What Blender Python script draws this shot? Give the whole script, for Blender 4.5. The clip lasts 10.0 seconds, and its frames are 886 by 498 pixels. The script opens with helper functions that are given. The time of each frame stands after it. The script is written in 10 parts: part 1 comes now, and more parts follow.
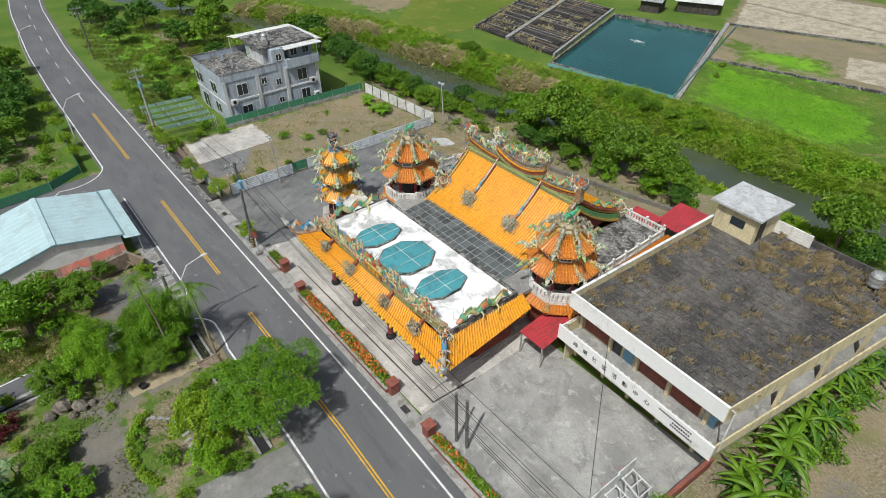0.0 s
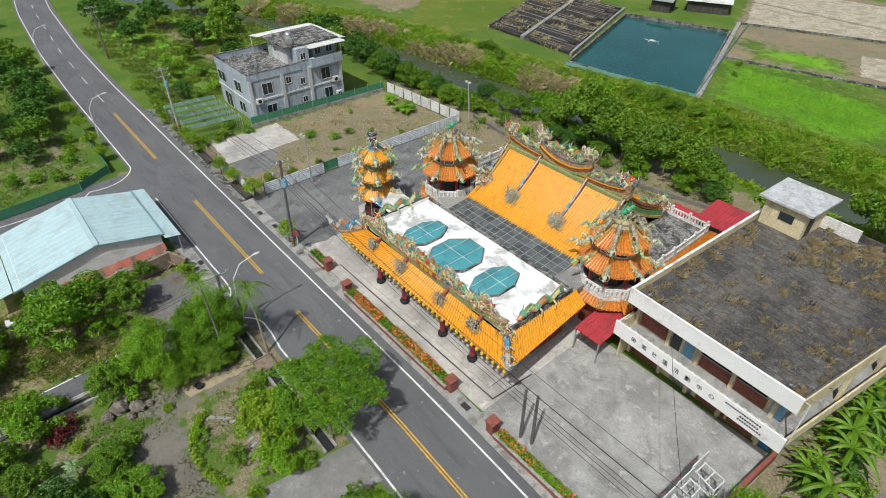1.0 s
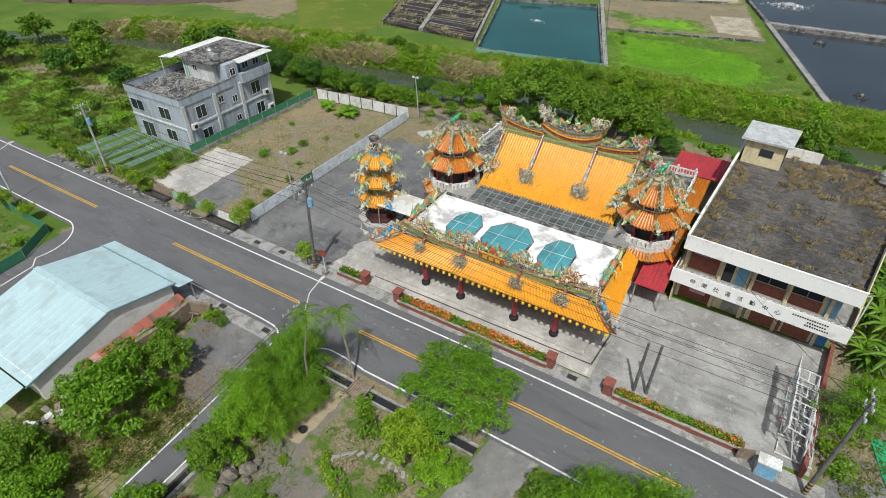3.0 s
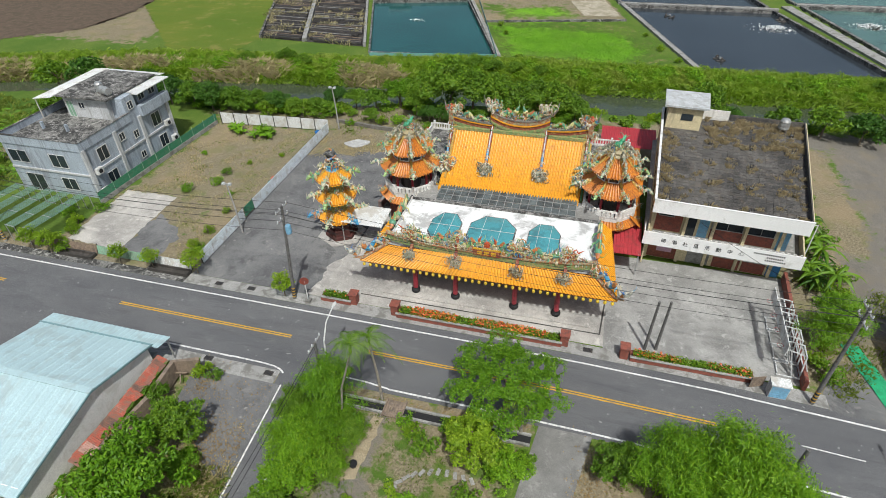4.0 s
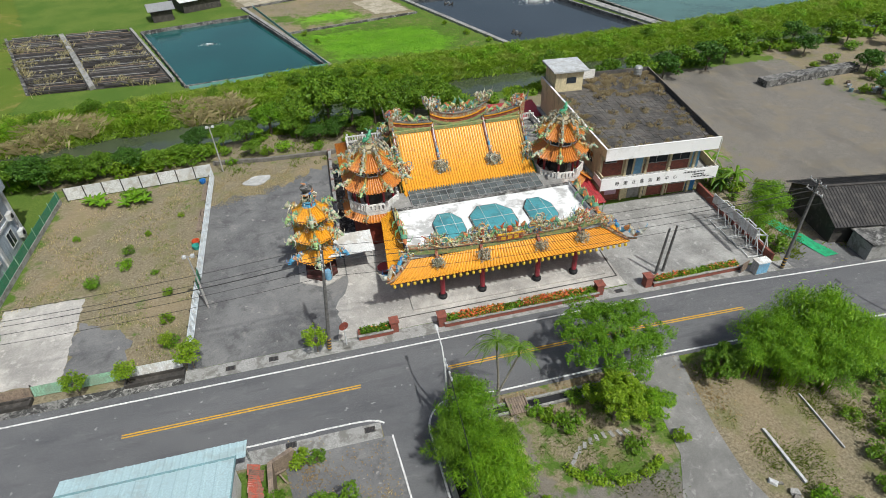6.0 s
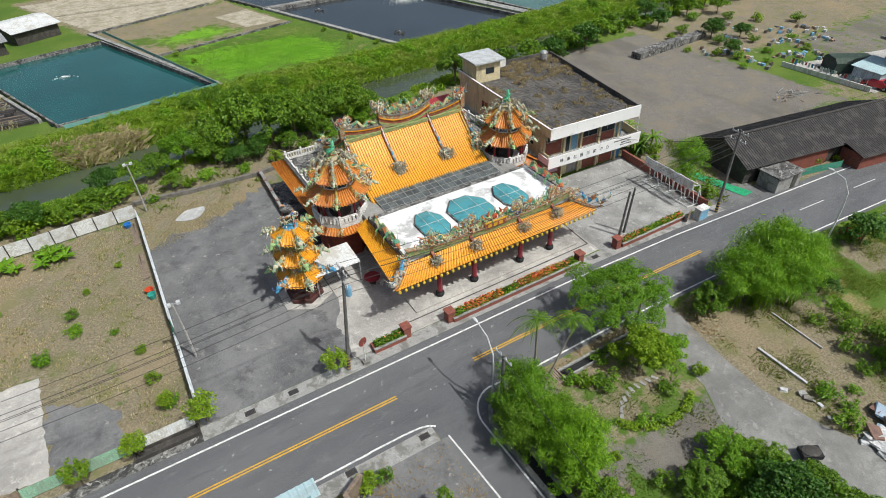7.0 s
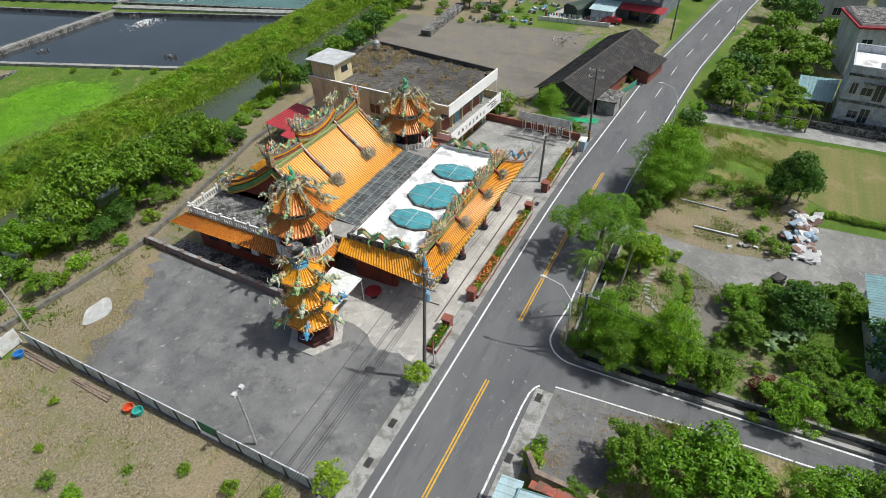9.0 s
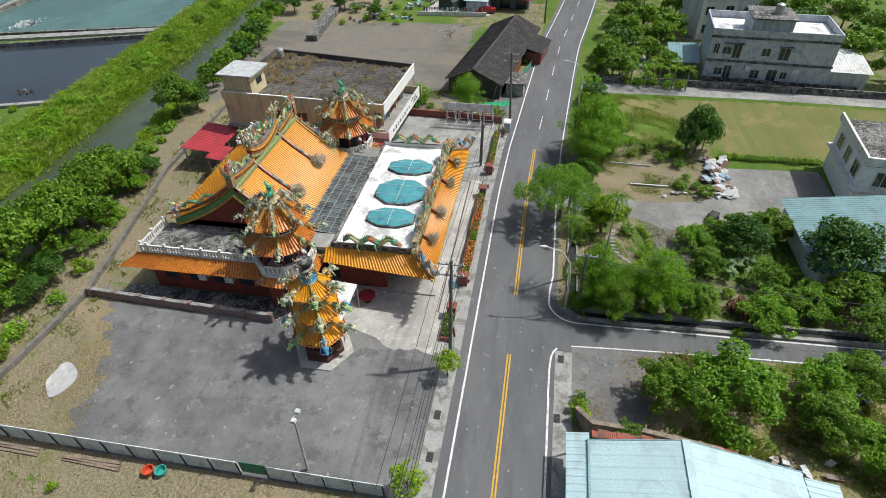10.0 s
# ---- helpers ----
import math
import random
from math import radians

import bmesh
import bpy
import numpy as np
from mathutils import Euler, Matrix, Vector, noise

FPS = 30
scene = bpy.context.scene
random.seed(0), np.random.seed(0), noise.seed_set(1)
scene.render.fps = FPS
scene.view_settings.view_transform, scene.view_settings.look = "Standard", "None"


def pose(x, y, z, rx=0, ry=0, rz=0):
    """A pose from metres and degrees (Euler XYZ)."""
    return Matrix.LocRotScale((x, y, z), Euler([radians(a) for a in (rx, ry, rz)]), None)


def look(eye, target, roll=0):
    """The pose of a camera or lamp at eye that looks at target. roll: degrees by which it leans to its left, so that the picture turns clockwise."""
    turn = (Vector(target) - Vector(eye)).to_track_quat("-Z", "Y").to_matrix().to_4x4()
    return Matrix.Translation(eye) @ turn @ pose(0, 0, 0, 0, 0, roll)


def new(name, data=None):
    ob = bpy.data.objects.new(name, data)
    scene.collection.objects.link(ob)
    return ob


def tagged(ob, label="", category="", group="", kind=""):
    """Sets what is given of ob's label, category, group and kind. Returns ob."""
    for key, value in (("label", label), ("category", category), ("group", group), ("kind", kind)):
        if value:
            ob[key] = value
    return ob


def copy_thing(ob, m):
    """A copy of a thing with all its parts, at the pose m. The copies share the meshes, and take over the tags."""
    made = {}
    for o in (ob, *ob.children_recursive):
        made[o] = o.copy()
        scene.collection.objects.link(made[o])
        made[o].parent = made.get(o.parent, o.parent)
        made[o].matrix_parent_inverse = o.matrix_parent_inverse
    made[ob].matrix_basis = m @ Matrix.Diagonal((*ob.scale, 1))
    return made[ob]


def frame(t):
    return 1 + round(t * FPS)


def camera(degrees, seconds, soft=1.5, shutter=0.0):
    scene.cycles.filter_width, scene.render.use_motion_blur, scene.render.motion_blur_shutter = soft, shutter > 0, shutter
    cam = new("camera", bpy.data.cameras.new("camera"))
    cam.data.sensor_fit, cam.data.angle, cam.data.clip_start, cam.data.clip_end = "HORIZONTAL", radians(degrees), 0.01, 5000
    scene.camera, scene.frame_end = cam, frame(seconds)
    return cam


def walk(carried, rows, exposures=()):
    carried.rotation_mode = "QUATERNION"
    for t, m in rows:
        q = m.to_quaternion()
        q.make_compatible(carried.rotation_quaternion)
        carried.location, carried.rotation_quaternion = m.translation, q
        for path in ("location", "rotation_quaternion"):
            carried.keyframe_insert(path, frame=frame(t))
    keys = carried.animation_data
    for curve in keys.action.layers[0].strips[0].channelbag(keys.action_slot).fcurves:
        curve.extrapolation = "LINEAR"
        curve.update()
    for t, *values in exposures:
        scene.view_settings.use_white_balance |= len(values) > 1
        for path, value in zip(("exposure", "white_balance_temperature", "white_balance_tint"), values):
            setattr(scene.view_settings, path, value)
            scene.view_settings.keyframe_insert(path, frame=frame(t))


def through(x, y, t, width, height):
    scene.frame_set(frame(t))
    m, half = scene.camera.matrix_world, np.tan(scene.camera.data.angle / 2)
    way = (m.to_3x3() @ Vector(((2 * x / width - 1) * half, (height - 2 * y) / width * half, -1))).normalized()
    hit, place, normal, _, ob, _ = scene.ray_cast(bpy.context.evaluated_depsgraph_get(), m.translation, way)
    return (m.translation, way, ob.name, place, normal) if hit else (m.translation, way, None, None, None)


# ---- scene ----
cam = camera(75.9, 10.0, 0.6)
PATH = [
    (0, (33.255, -10.261, 36.425), (32.017, -9.259, 35.216), -0.4),
    (0.5, (31.94, -12.057, 36.34), (30.708, -11.047, 35.131), -0.1),
    (1, (30.03, -14.432, 36.242), (28.811, -13.405, 35.034), -0.1),
    (1.5, (27.581, -17.36, 36.183), (26.399, -16.291, 34.974), -0.1),
    (2, (24.633, -20.544, 36.13), (23.509, -19.414, 34.922), 0.0),
    (2.5, (21.268, -23.633, 36.147), (20.249, -22.408, 34.938), -0.1),
    (2.7, (19.666, -24.704, 36.149), (18.714, -23.429, 34.938), -0.3),
    (3.8, (9.493, -29.327, 36.19), (8.979, -27.83, 34.966), -1.2),
    (4, (7.45, -30.022, 36.21), (7.013, -28.497, 34.992), -1.3),
    (4.5, (1.93, -31.259, 36.304), (1.693, -29.691, 35.087), -1.2),
    (5, (-3.83, -31.751, 36.362), (-3.877, -30.165, 35.144), -1.3),
    (5.5, (-9.639, -31.442, 36.349), (-9.487, -29.864, 35.129), -1.3),
    (5.7, (-11.882, -31.019, 36.342), (-11.649, -29.452, 35.121), -1.5),
    (6.8, (-23.758, -27.408, 36.368), (-23.043, -25.996, 35.145), -1.7),
    (7, (-25.792, -26.418, 36.384), (-25.001, -25.049, 35.159), -1.8),
    (7.5, (-30.597, -23.205, 36.489), (-29.623, -21.968, 35.256), -2.0),
    (8, (-35.021, -19.434, 36.611), (-33.887, -18.349, 35.37), -1.9),
    (8.5, (-38.84, -15.226, 36.635), (-37.571, -14.31, 35.389), -2.0),
    (9, (-42.045, -10.654, 36.636), (-40.667, -9.924, 35.384), -2.0),
    (9.5, (-44.563, -5.824, 36.645), (-43.099, -5.3, 35.387), -1.9),
    (10, (-46.636, -0.854, 36.669), (-45.112, -0.556, 35.409), -1.7),
]
walk(cam, [(t, look(eye, target, roll)) for t, eye, target, roll in PATH], [(0.0, -0.1, 6350, 7), (5.0, -0.1, 6350, 7), (7.5, 0.0, 6350, 7), (10.0, 0.05, 6350, 7)])

# ---- light ----
SUN_WAY = Vector((-0.26, 0.56, -1.0)).normalized()
world = bpy.data.worlds.new("sky")
scene.world = world
world.use_nodes = True
wn = world.node_tree
sky = wn.nodes.new("ShaderNodeTexSky")
sky.sky_type = "NISHITA"
sky.sun_disc = False
sky.sun_elevation = math.asin(-SUN_WAY.z)
sky.sun_rotation = math.atan2(-SUN_WAY.x, -SUN_WAY.y)
sky.dust_density = 5.0
sky.air_density = 1.2
wn.links.new(sky.outputs["Color"], wn.nodes["Background"].inputs["Color"])
wn.nodes["Background"].inputs["Strength"].default_value = 0.098
sun_data = bpy.data.lights.new("sun", "SUN")
sun_data.energy, sun_data.angle, sun_data.color = 3.9, radians(1.0), (1.0, 0.99, 0.955)
sun = new("sun", sun_data)
sun.matrix_world = look((0, 0, 60), Vector((0, 0, 60)) + SUN_WAY)

# ---- mesh helpers ----
rng = random.Random(7)


class Geo:
    """Gathers vertices and faces of one mesh."""

    def __init__(self):
        self.v, self.f = [], []

    def add(self, verts, faces):
        k = len(self.v)
        self.v.extend(tuple(p) for p in verts)
        self.f.extend(tuple(i + k for i in q) for q in faces)
        return self

    def join(self, other, m=None):
        m = m or Matrix()
        return self.add([m @ Vector(p) for p in other.v], other.f)

    def box(self, x0, y0, z0, x1, y1, z1):
        v = [(x, y, z) for z in (z0, z1) for x, y in ((x0, y0), (x1, y0), (x1, y1), (x0, y1))]
        return self.add(v, [(3, 2, 1, 0), (4, 5, 6, 7), (0, 1, 5, 4), (1, 2, 6, 5), (2, 3, 7, 6), (3, 0, 4, 7)])

    def bar(self, a, b, w, h):
        """A beam of section w x h from a to b; h is upright."""
        a, b = Vector(a), Vector(b)
        d = (b - a).normalized()
        side = d.cross(Vector((0, 0, 1)))
        side = side.normalized() if side.length > 1e-4 else Vector((1, 0, 0))
        up = side.cross(d)
        v = [p + side * (sx * w / 2) + up * (sz * h / 2) for p in (a, b) for sx, sz in ((-1, -1), (1, -1), (1, 1), (-1, 1))]
        return self.add(v, [(0, 1, 2, 3), (7, 6, 5, 4), (0, 4, 5, 1), (1, 5, 6, 2), (2, 6, 7, 3), (3, 7, 4, 0)])

    def lathe(self, c, profile, n=12, phase=0.0, cap=True):
        """Rings of (radius, height) round c; n corners."""
        k, (cx, cy, cz) = len(self.v), c
        for r, z in profile:
            for i in range(n):
                a = phase + 2 * math.pi * i / n
                self.v.append((cx + r * math.cos(a), cy + r * math.sin(a), cz + z))
        for j in range(len(profile) - 1):
            for i in range(n):
                a, b = k + j * n + i, k + j * n + (i + 1) % n
                self.f.append((a, b, b + n, a + n))
        if cap:
            self.f.append(tuple(k + i for i in reversed(range(n))))
            e = k + (len(profile) - 1) * n
            self.f.append(tuple(e + i for i in range(n)))
        return self

    def tube(self, pts, radii, n=7):
        pts = [Vector(p) for p in pts]
        if not isinstance(radii, (list, tuple)):
            radii = [radii] * len(pts)
        k = len(self.v)
        side = None
        for i, p in enumerate(pts):
            d = (pts[min(i + 1, len(pts) - 1)] - pts[max(i - 1, 0)]).normalized()
            if side is None:
                side = d.cross(Vector((0.31, 0.17, 1))).normalized()
            side = (side - d * side.dot(d)).normalized()
            up = d.cross(side)
            for j in range(n):
                a = 2 * math.pi * j / n
                self.v.append(tuple(p + (side * math.cos(a) + up * math.sin(a)) * radii[i]))
        for i in range(len(pts) - 1):
            for j in range(n):
                a, b = k + i * n + j, k + i * n + (j + 1) % n
                self.f.append((a, b, b + n, a + n))
        self.f.append(tuple(k + j for j in reversed(range(n))))
        e = k + (len(pts) - 1) * n
        self.f.append(tuple(e + j for j in range(n)))
        return self

    def ball(self, c, rx, ry=None, rz=None, n=7, m=5):
        ry, rz = ry or rx, rz or rx
        k = len(self.v)
        for j in range(1, m):
            b = math.pi * j / m
            for i in range(n):
                a = 2 * math.pi * i / n
                self.v.append((c[0] + rx * math.sin(b) * math.cos(a), c[1] + ry * math.sin(b) * math.sin(a), c[2] + rz * math.cos(b)))
        self.v.extend([(c[0], c[1], c[2] + rz), (c[0], c[1], c[2] - rz)])
        top, low = len(self.v) - 2, len(self.v) - 1
        for j in range(m - 2):
            for i in range(n):
                a, b = k + j * n + i, k + j * n + (i + 1) % n
                self.f.append((a, a + n, b + n, b))
        for i in range(n):
            self.f.append((top, k + i, k + (i + 1) % n))
            e = k + (m - 2) * n
            self.f.append((low, e + (i + 1) % n, e + i))
        return self

    def slab(self, poly, z0, z1):
        """A plate over a flat polygon (counter-clockwise)."""
        n = len(poly)
        v = [(x, y, z0) for x, y in poly] + [(x, y, z1) for x, y in poly]
        f = [tuple(reversed(range(n))), tuple(range(n, 2 * n))]
        f += [(i, (i + 1) % n, n + (i + 1) % n, n + i) for i in range(n)]
        return self.add(v, f)

    def sheet(self, grid):
        """A skin over rows of points."""
        n = len(grid[0])
        v = [p for row in grid for p in row]
        f = [(j * n + i, j * n + i + 1, (j + 1) * n + i + 1, (j + 1) * n + i) for j in range(len(grid) - 1) for i in range(n - 1)]
        return self.add(v, f)

    def spike(self, c, d, length, r, n=4):
        c, d = Vector(c), Vector(d).normalized()
        s = d.cross(Vector((0.2, 0.5, 1))).normalized()
        u = d.cross(s)
        v = [c + (s * math.cos(2 * math.pi * i / n) + u * math.sin(2 * math.pi * i / n)) * r for i in range(n)] + [c + d * length]
        return self.add(v, [(i, (i + 1) % n, n) for i in range(n)])

    def sweep(self, pts, w, h):
        """One beam of section w x h bent along points; h is upright."""
        pts = [Vector(p) for p in pts]
        k = len(self.v)
        for i, p in enumerate(pts):
            d = pts[min(i + 1, len(pts) - 1)] - pts[max(i - 1, 0)]
            side = Vector((d.y, -d.x, 0))
            side = side.normalized() if side.length > 1e-4 else Vector((1, 0, 0))
            for sx, sz in ((-1, -1), (1, -1), (1, 1), (-1, 1)):
                self.v.append(tuple(p + side * (sx * w / 2) + Vector((0, 0, sz * h / 2))))
        for i in range(len(pts) - 1):
            for j in range(4):
                a, b = k + 4 * i + j, k + 4 * i + (j + 1) % 4
                self.f.append((a, b, b + 4, a + 4))
        e = k + 4 * (len(pts) - 1)
        self.f += [(k + 3, k + 2, k + 1, k), (e, e + 1, e + 2, e + 3)]
        return self

    def mesh(self, name, smooth=False):
        me = bpy.data.meshes.new(name)
        me.from_pydata(self.v, [], self.f)
        if smooth:
            me.shade_smooth()
        return me


def box(*a):
    return Geo().box(*a)


def thing(name, at=(0, 0, 0), turn=0, label="", category="", group="", kind="", tall=1.0, wide=1.0):
    ob = new(name)
    ob.empty_display_size = 0.3
    ob.matrix_basis = pose(*at, 0, 0, turn) @ Matrix.Diagonal((wide, 1, tall, 1))
    return tagged(ob, label, category, group, kind)


def part(name, geo, material, parent, label="", smooth=False):
    ob = new(name, geo if isinstance(geo, bpy.types.Mesh) else geo.mesh(name, smooth))
    if not ob.data.materials:
        ob.data.materials.append(material)
    ob.parent = parent
    return tagged(ob, label)


def single(name, geo, material, at=(0, 0, 0), turn=0, label="", category="", group="", kind="", smooth=False):
    ob = new(name, geo if isinstance(geo, bpy.types.Mesh) else geo.mesh(name, smooth))
    if not ob.data.materials:
        ob.data.materials.append(material)
    ob.matrix_basis = pose(*at, 0, 0, turn)
    return tagged(ob, label, category, group, kind)


def arrays(name, verts, faces):
    """A mesh out of numpy arrays; all faces have the same number of corners."""
    me = bpy.data.meshes.new(name)
    verts, faces = np.asarray(verts, np.float32), np.asarray(faces, np.int32)
    n = faces.shape[1]
    me.vertices.add(len(verts))
    me.vertices.foreach_set("co", verts.ravel())
    me.loops.add(faces.size)
    me.loops.foreach_set("vertex_index", faces.ravel())
    me.polygons.add(len(faces))
    me.polygons.foreach_set("loop_start", np.arange(0, faces.size, n, dtype=np.int32))
    me.polygons.foreach_set("loop_total", np.full(len(faces), n, np.int32))
    me.update()
    return me


# ---- materials ----
class Nodes:
    def __init__(self, name):
        self.m = bpy.data.materials.new(name)
        self.m.use_nodes = True
        self.t = self.m.node_tree
        self.b = self.t.nodes["Principled BSDF"]
        self.out = self.t.nodes["Material Output"]

    def node(self, kind, **sets):
        n = self.t.nodes.new(kind)
        for key, value in sets.items():
            if key == "op":
                n.operation = value
            elif key == "blend":
                n.blend_type = value
            elif key == "data":
                n.data_type = value
        return n

    def link(self, a, b):
        self.t.links.new(a, b)

    def place(self, scale=(1, 1, 1)):
        g = self.node("ShaderNodeNewGeometry")
        mp = self.node("ShaderNodeMapping")
        mp.inputs["Scale"].default_value = scale
        self.link(g.outputs["Position"], mp.inputs["Vector"])
        return mp.outputs["Vector"]

    def noise(self, scale, detail=4.0, rough=0.55, vec=None, stretch=(1, 1, 1), distortion=0.0):
        n = self.node("ShaderNodeTexNoise")
        n.inputs["Scale"].default_value = scale
        n.inputs["Detail"].default_value = detail
        n.inputs["Roughness"].default_value = rough
        n.inputs["Distortion"].default_value = distortion
        self.link(vec or self.place(stretch), n.inputs["Vector"])
        return self.span(n.outputs["Fac"], 0.25, 0.75)

    def span(self, value, a, b, c=0.0, d=1.0):
        n = self.node("ShaderNodeMapRange")
        self.link(value, n.inputs["Value"])
        for key, x in zip(("From Min", "From Max", "To Min", "To Max"), (a, b, c, d)):
            n.inputs[key].default_value = x
        return n.outputs["Result"]

    def calc(self, op, a, b):
        n = self.node("ShaderNodeMath", op=op)
        for i, x in enumerate((a, b)):
            if isinstance(x, (int, float)):
                n.inputs[i].default_value = x
            else:
                self.link(x, n.inputs[i])
        return n.outputs[0]

    def mix(self, fac, a, b, blend="MIX"):
        n = self.node("ShaderNodeMix", data="RGBA", blend=blend)
        for sock, x in ((n.inputs[0], fac), (n.inputs[6], a), (n.inputs[7], b)):
            if isinstance(x, (int, float)):
                sock.default_value = x
            elif isinstance(x, tuple):
                sock.default_value = (*x[:3], 1)
            else:
                self.link(x, sock)
        return n.outputs[2]

    def ramp(self, fac, colours, constant=False):
        n = self.node("ShaderNodeValToRGB")
        n.color_ramp.interpolation = "CONSTANT" if constant else "LINEAR"
        e = n.color_ramp.elements
        while len(e) < len(colours):
            e.new(0.5)
        for i, c in enumerate(colours):
            e[i].position = i / len(colours) if constant else i / (len(colours) - 1)
            e[i].color = (*c, 1)
        self.link(fac, n.inputs["Fac"])
        return n.outputs["Color"]

    def bump(self, height, strength=0.3, distance=0.02):
        n = self.node("ShaderNodeBump")
        n.inputs["Strength"].default_value = strength
        n.inputs["Distance"].default_value = distance
        self.link(height, n.inputs["Height"])
        self.link(n.outputs["Normal"], self.b.inputs["Normal"])

    def finish(self, colour, rough=0.7, metal=0.0, spec=0.4):
        if isinstance(colour, tuple):
            self.b.inputs["Base Color"].default_value = (*colour, 1)
        else:
            self.link(colour, self.b.inputs["Base Color"])
        if isinstance(rough, (int, float)):
            self.b.inputs["Roughness"].default_value = rough
        else:
            self.link(rough, self.b.inputs["Roughness"])
        self.b.inputs["Metallic"].default_value = metal
        self.b.inputs["Specular IOR Level"].default_value = spec
        return self.m


def shade(c, k):
    return tuple(min(1.0, x * k) for x in c)


def worn(name, base, dirt=None, amount=0.35, scale=0.6, fine=9.0, rough=0.7, metal=0.0, relief=0.25, spec=0.35, vary=0.0, contrast=0.25, streak=(1, 1, 1)):
    """A surface with grain, cloudy tone and dirt in patches."""
    n = Nodes(name)
    tone = n.noise(scale, 5)
    grain = n.noise(fine, 4, 0.65)
    c = n.mix(n.span(grain, 0.3, 0.7), shade(base, 1 - contrast * 1.1), shade(base, 1 + contrast * 0.6))
    c = n.mix(n.span(tone, 0.3, 0.7, 0.0, 0.6), c, shade(base, 1 - contrast * 0.9))
    if dirt:
        spots = n.noise(scale * 1.7, 8, 0.68, stretch=streak, distortion=0.4)
        c = n.mix(n.span(spots, 0.62 - amount * 0.35, 0.78 - amount * 0.25, 0.0, min(1.0, 0.45 + amount)), c, dirt)
    if vary:
        info = n.node("ShaderNodeObjectInfo")
        c = n.mix(1.0, c, n.ramp(info.outputs["Random"], [(1 - vary,) * 3, (1 + vary * 0.3,) * 3]), "MULTIPLY")
    n.bump(grain, relief, 0.02)
    return n.finish(c, rough, metal, spec)


def pick(name, colours, rough=0.45, spec=0.5, tone=0.2):
    """Small pieces in several colours, chosen piece by piece."""
    n = Nodes(name)
    g = n.node("ShaderNodeNewGeometry")
    c = n.ramp(g.outputs["Random Per Island"], colours, True)
    grain = n.noise(14.0, 3)
    c = n.mix(n.span(grain, 0.4, 0.75, 0.0, 0.4), c, shade((0.3, 0.27, 0.22), tone * 2))
    n.bump(grain, 0.4, 0.02)
    return n.finish(c, rough, 0.0, spec)


def foliage(name, dark, mid, light, rough=0.5, through=0.36, patch=None):
    n = Nodes(name)
    g = n.node("ShaderNodeNewGeometry")
    info = n.node("ShaderNodeObjectInfo")
    c = n.ramp(g.outputs["Random Per Island"], [dark, mid, mid, light])
    c = n.mix(n.span(n.noise(0.5, 3), 0.3, 0.7, 0.0, 0.5), c, mid)
    if patch:
        c = n.mix(n.span(n.noise(0.22, 5, 0.65), 0.5, 0.75, 0.0, 0.7), c, patch)
        c = n.mix(n.span(n.noise(0.3, 5, 0.65, stretch=(1, 1.6, 1)), 0.58, 0.75, 0.0, 0.4), c, shade(dark, 1.0))
    c = n.mix(1.0, c, n.ramp(info.outputs["Random"], [(0.8, 0.84, 0.75), (1.18, 1.12, 0.95)]), "MULTIPLY")
    n.finish(c, rough, 0.0, 0.35)
    tr = n.node("ShaderNodeBsdfTranslucent")
    n.link(c, tr.inputs["Color"])
    mx = n.node("ShaderNodeMixShader")
    mx.inputs["Fac"].default_value = through
    n.link(n.b.outputs["BSDF"], mx.inputs[1])
    n.link(tr.outputs["BSDF"], mx.inputs[2])
    n.link(mx.outputs["Shader"], n.out.inputs["Surface"])
    return n.m


def water(name, colour, rough=0.12, ripple=0.15, scale=2.5):
    n = Nodes(name)
    c = n.mix(n.span(n.noise(0.06, 4), 0.3, 0.7), shade(colour, 0.85), shade(colour, 1.12))
    n.bump(n.noise(scale, 3), ripple, 0.02)
    return n.finish(c, rough, 0.0, 0.5)


def specks(n, base, scale, at, colour, k=0.6):
    """Small pale or dark marks scattered over a surface."""
    return n.mix(n.span(n.noise(scale, 2, 0.5), at, at + 0.03, 0.0, k), base, colour)


def asphalt_material():
    n = Nodes("asphalt")
    base = n.mix(n.span(n.noise(0.25, 6, 0.6, stretch=(0.35, 1, 1)), 0.3, 0.72), (0.088, 0.09, 0.097), (0.13, 0.131, 0.136))
    base = n.mix(n.span(n.noise(12.0, 6, 0.8), 0.3, 0.7, 0.0, 0.6), base, (0.06, 0.06, 0.064))
    base = n.mix(n.span(n.noise(26.0, 4, 0.8), 0.45, 0.75, 0.0, 0.6), base, (0.24, 0.24, 0.24))
    base = n.mix(n.span(n.noise(0.9, 8, 0.7, stretch=(0.2, 1.4, 1)), 0.55, 0.78, 0.0, 0.4), base, (0.065, 0.066, 0.071))
    base = n.mix(n.span(n.noise(1.3, 9, 0.75, stretch=(0.4, 1, 1)), 0.66, 0.78, 0.0, 0.3), base, (0.22, 0.22, 0.215))
    base = specks(n, base, 1.9, 0.9, (0.36, 0.36, 0.35), 0.45)
    n.bump(n.noise(40.0, 3), 0.35, 0.012)
    return n.finish(base, 0.85, 0.0, 0.3)


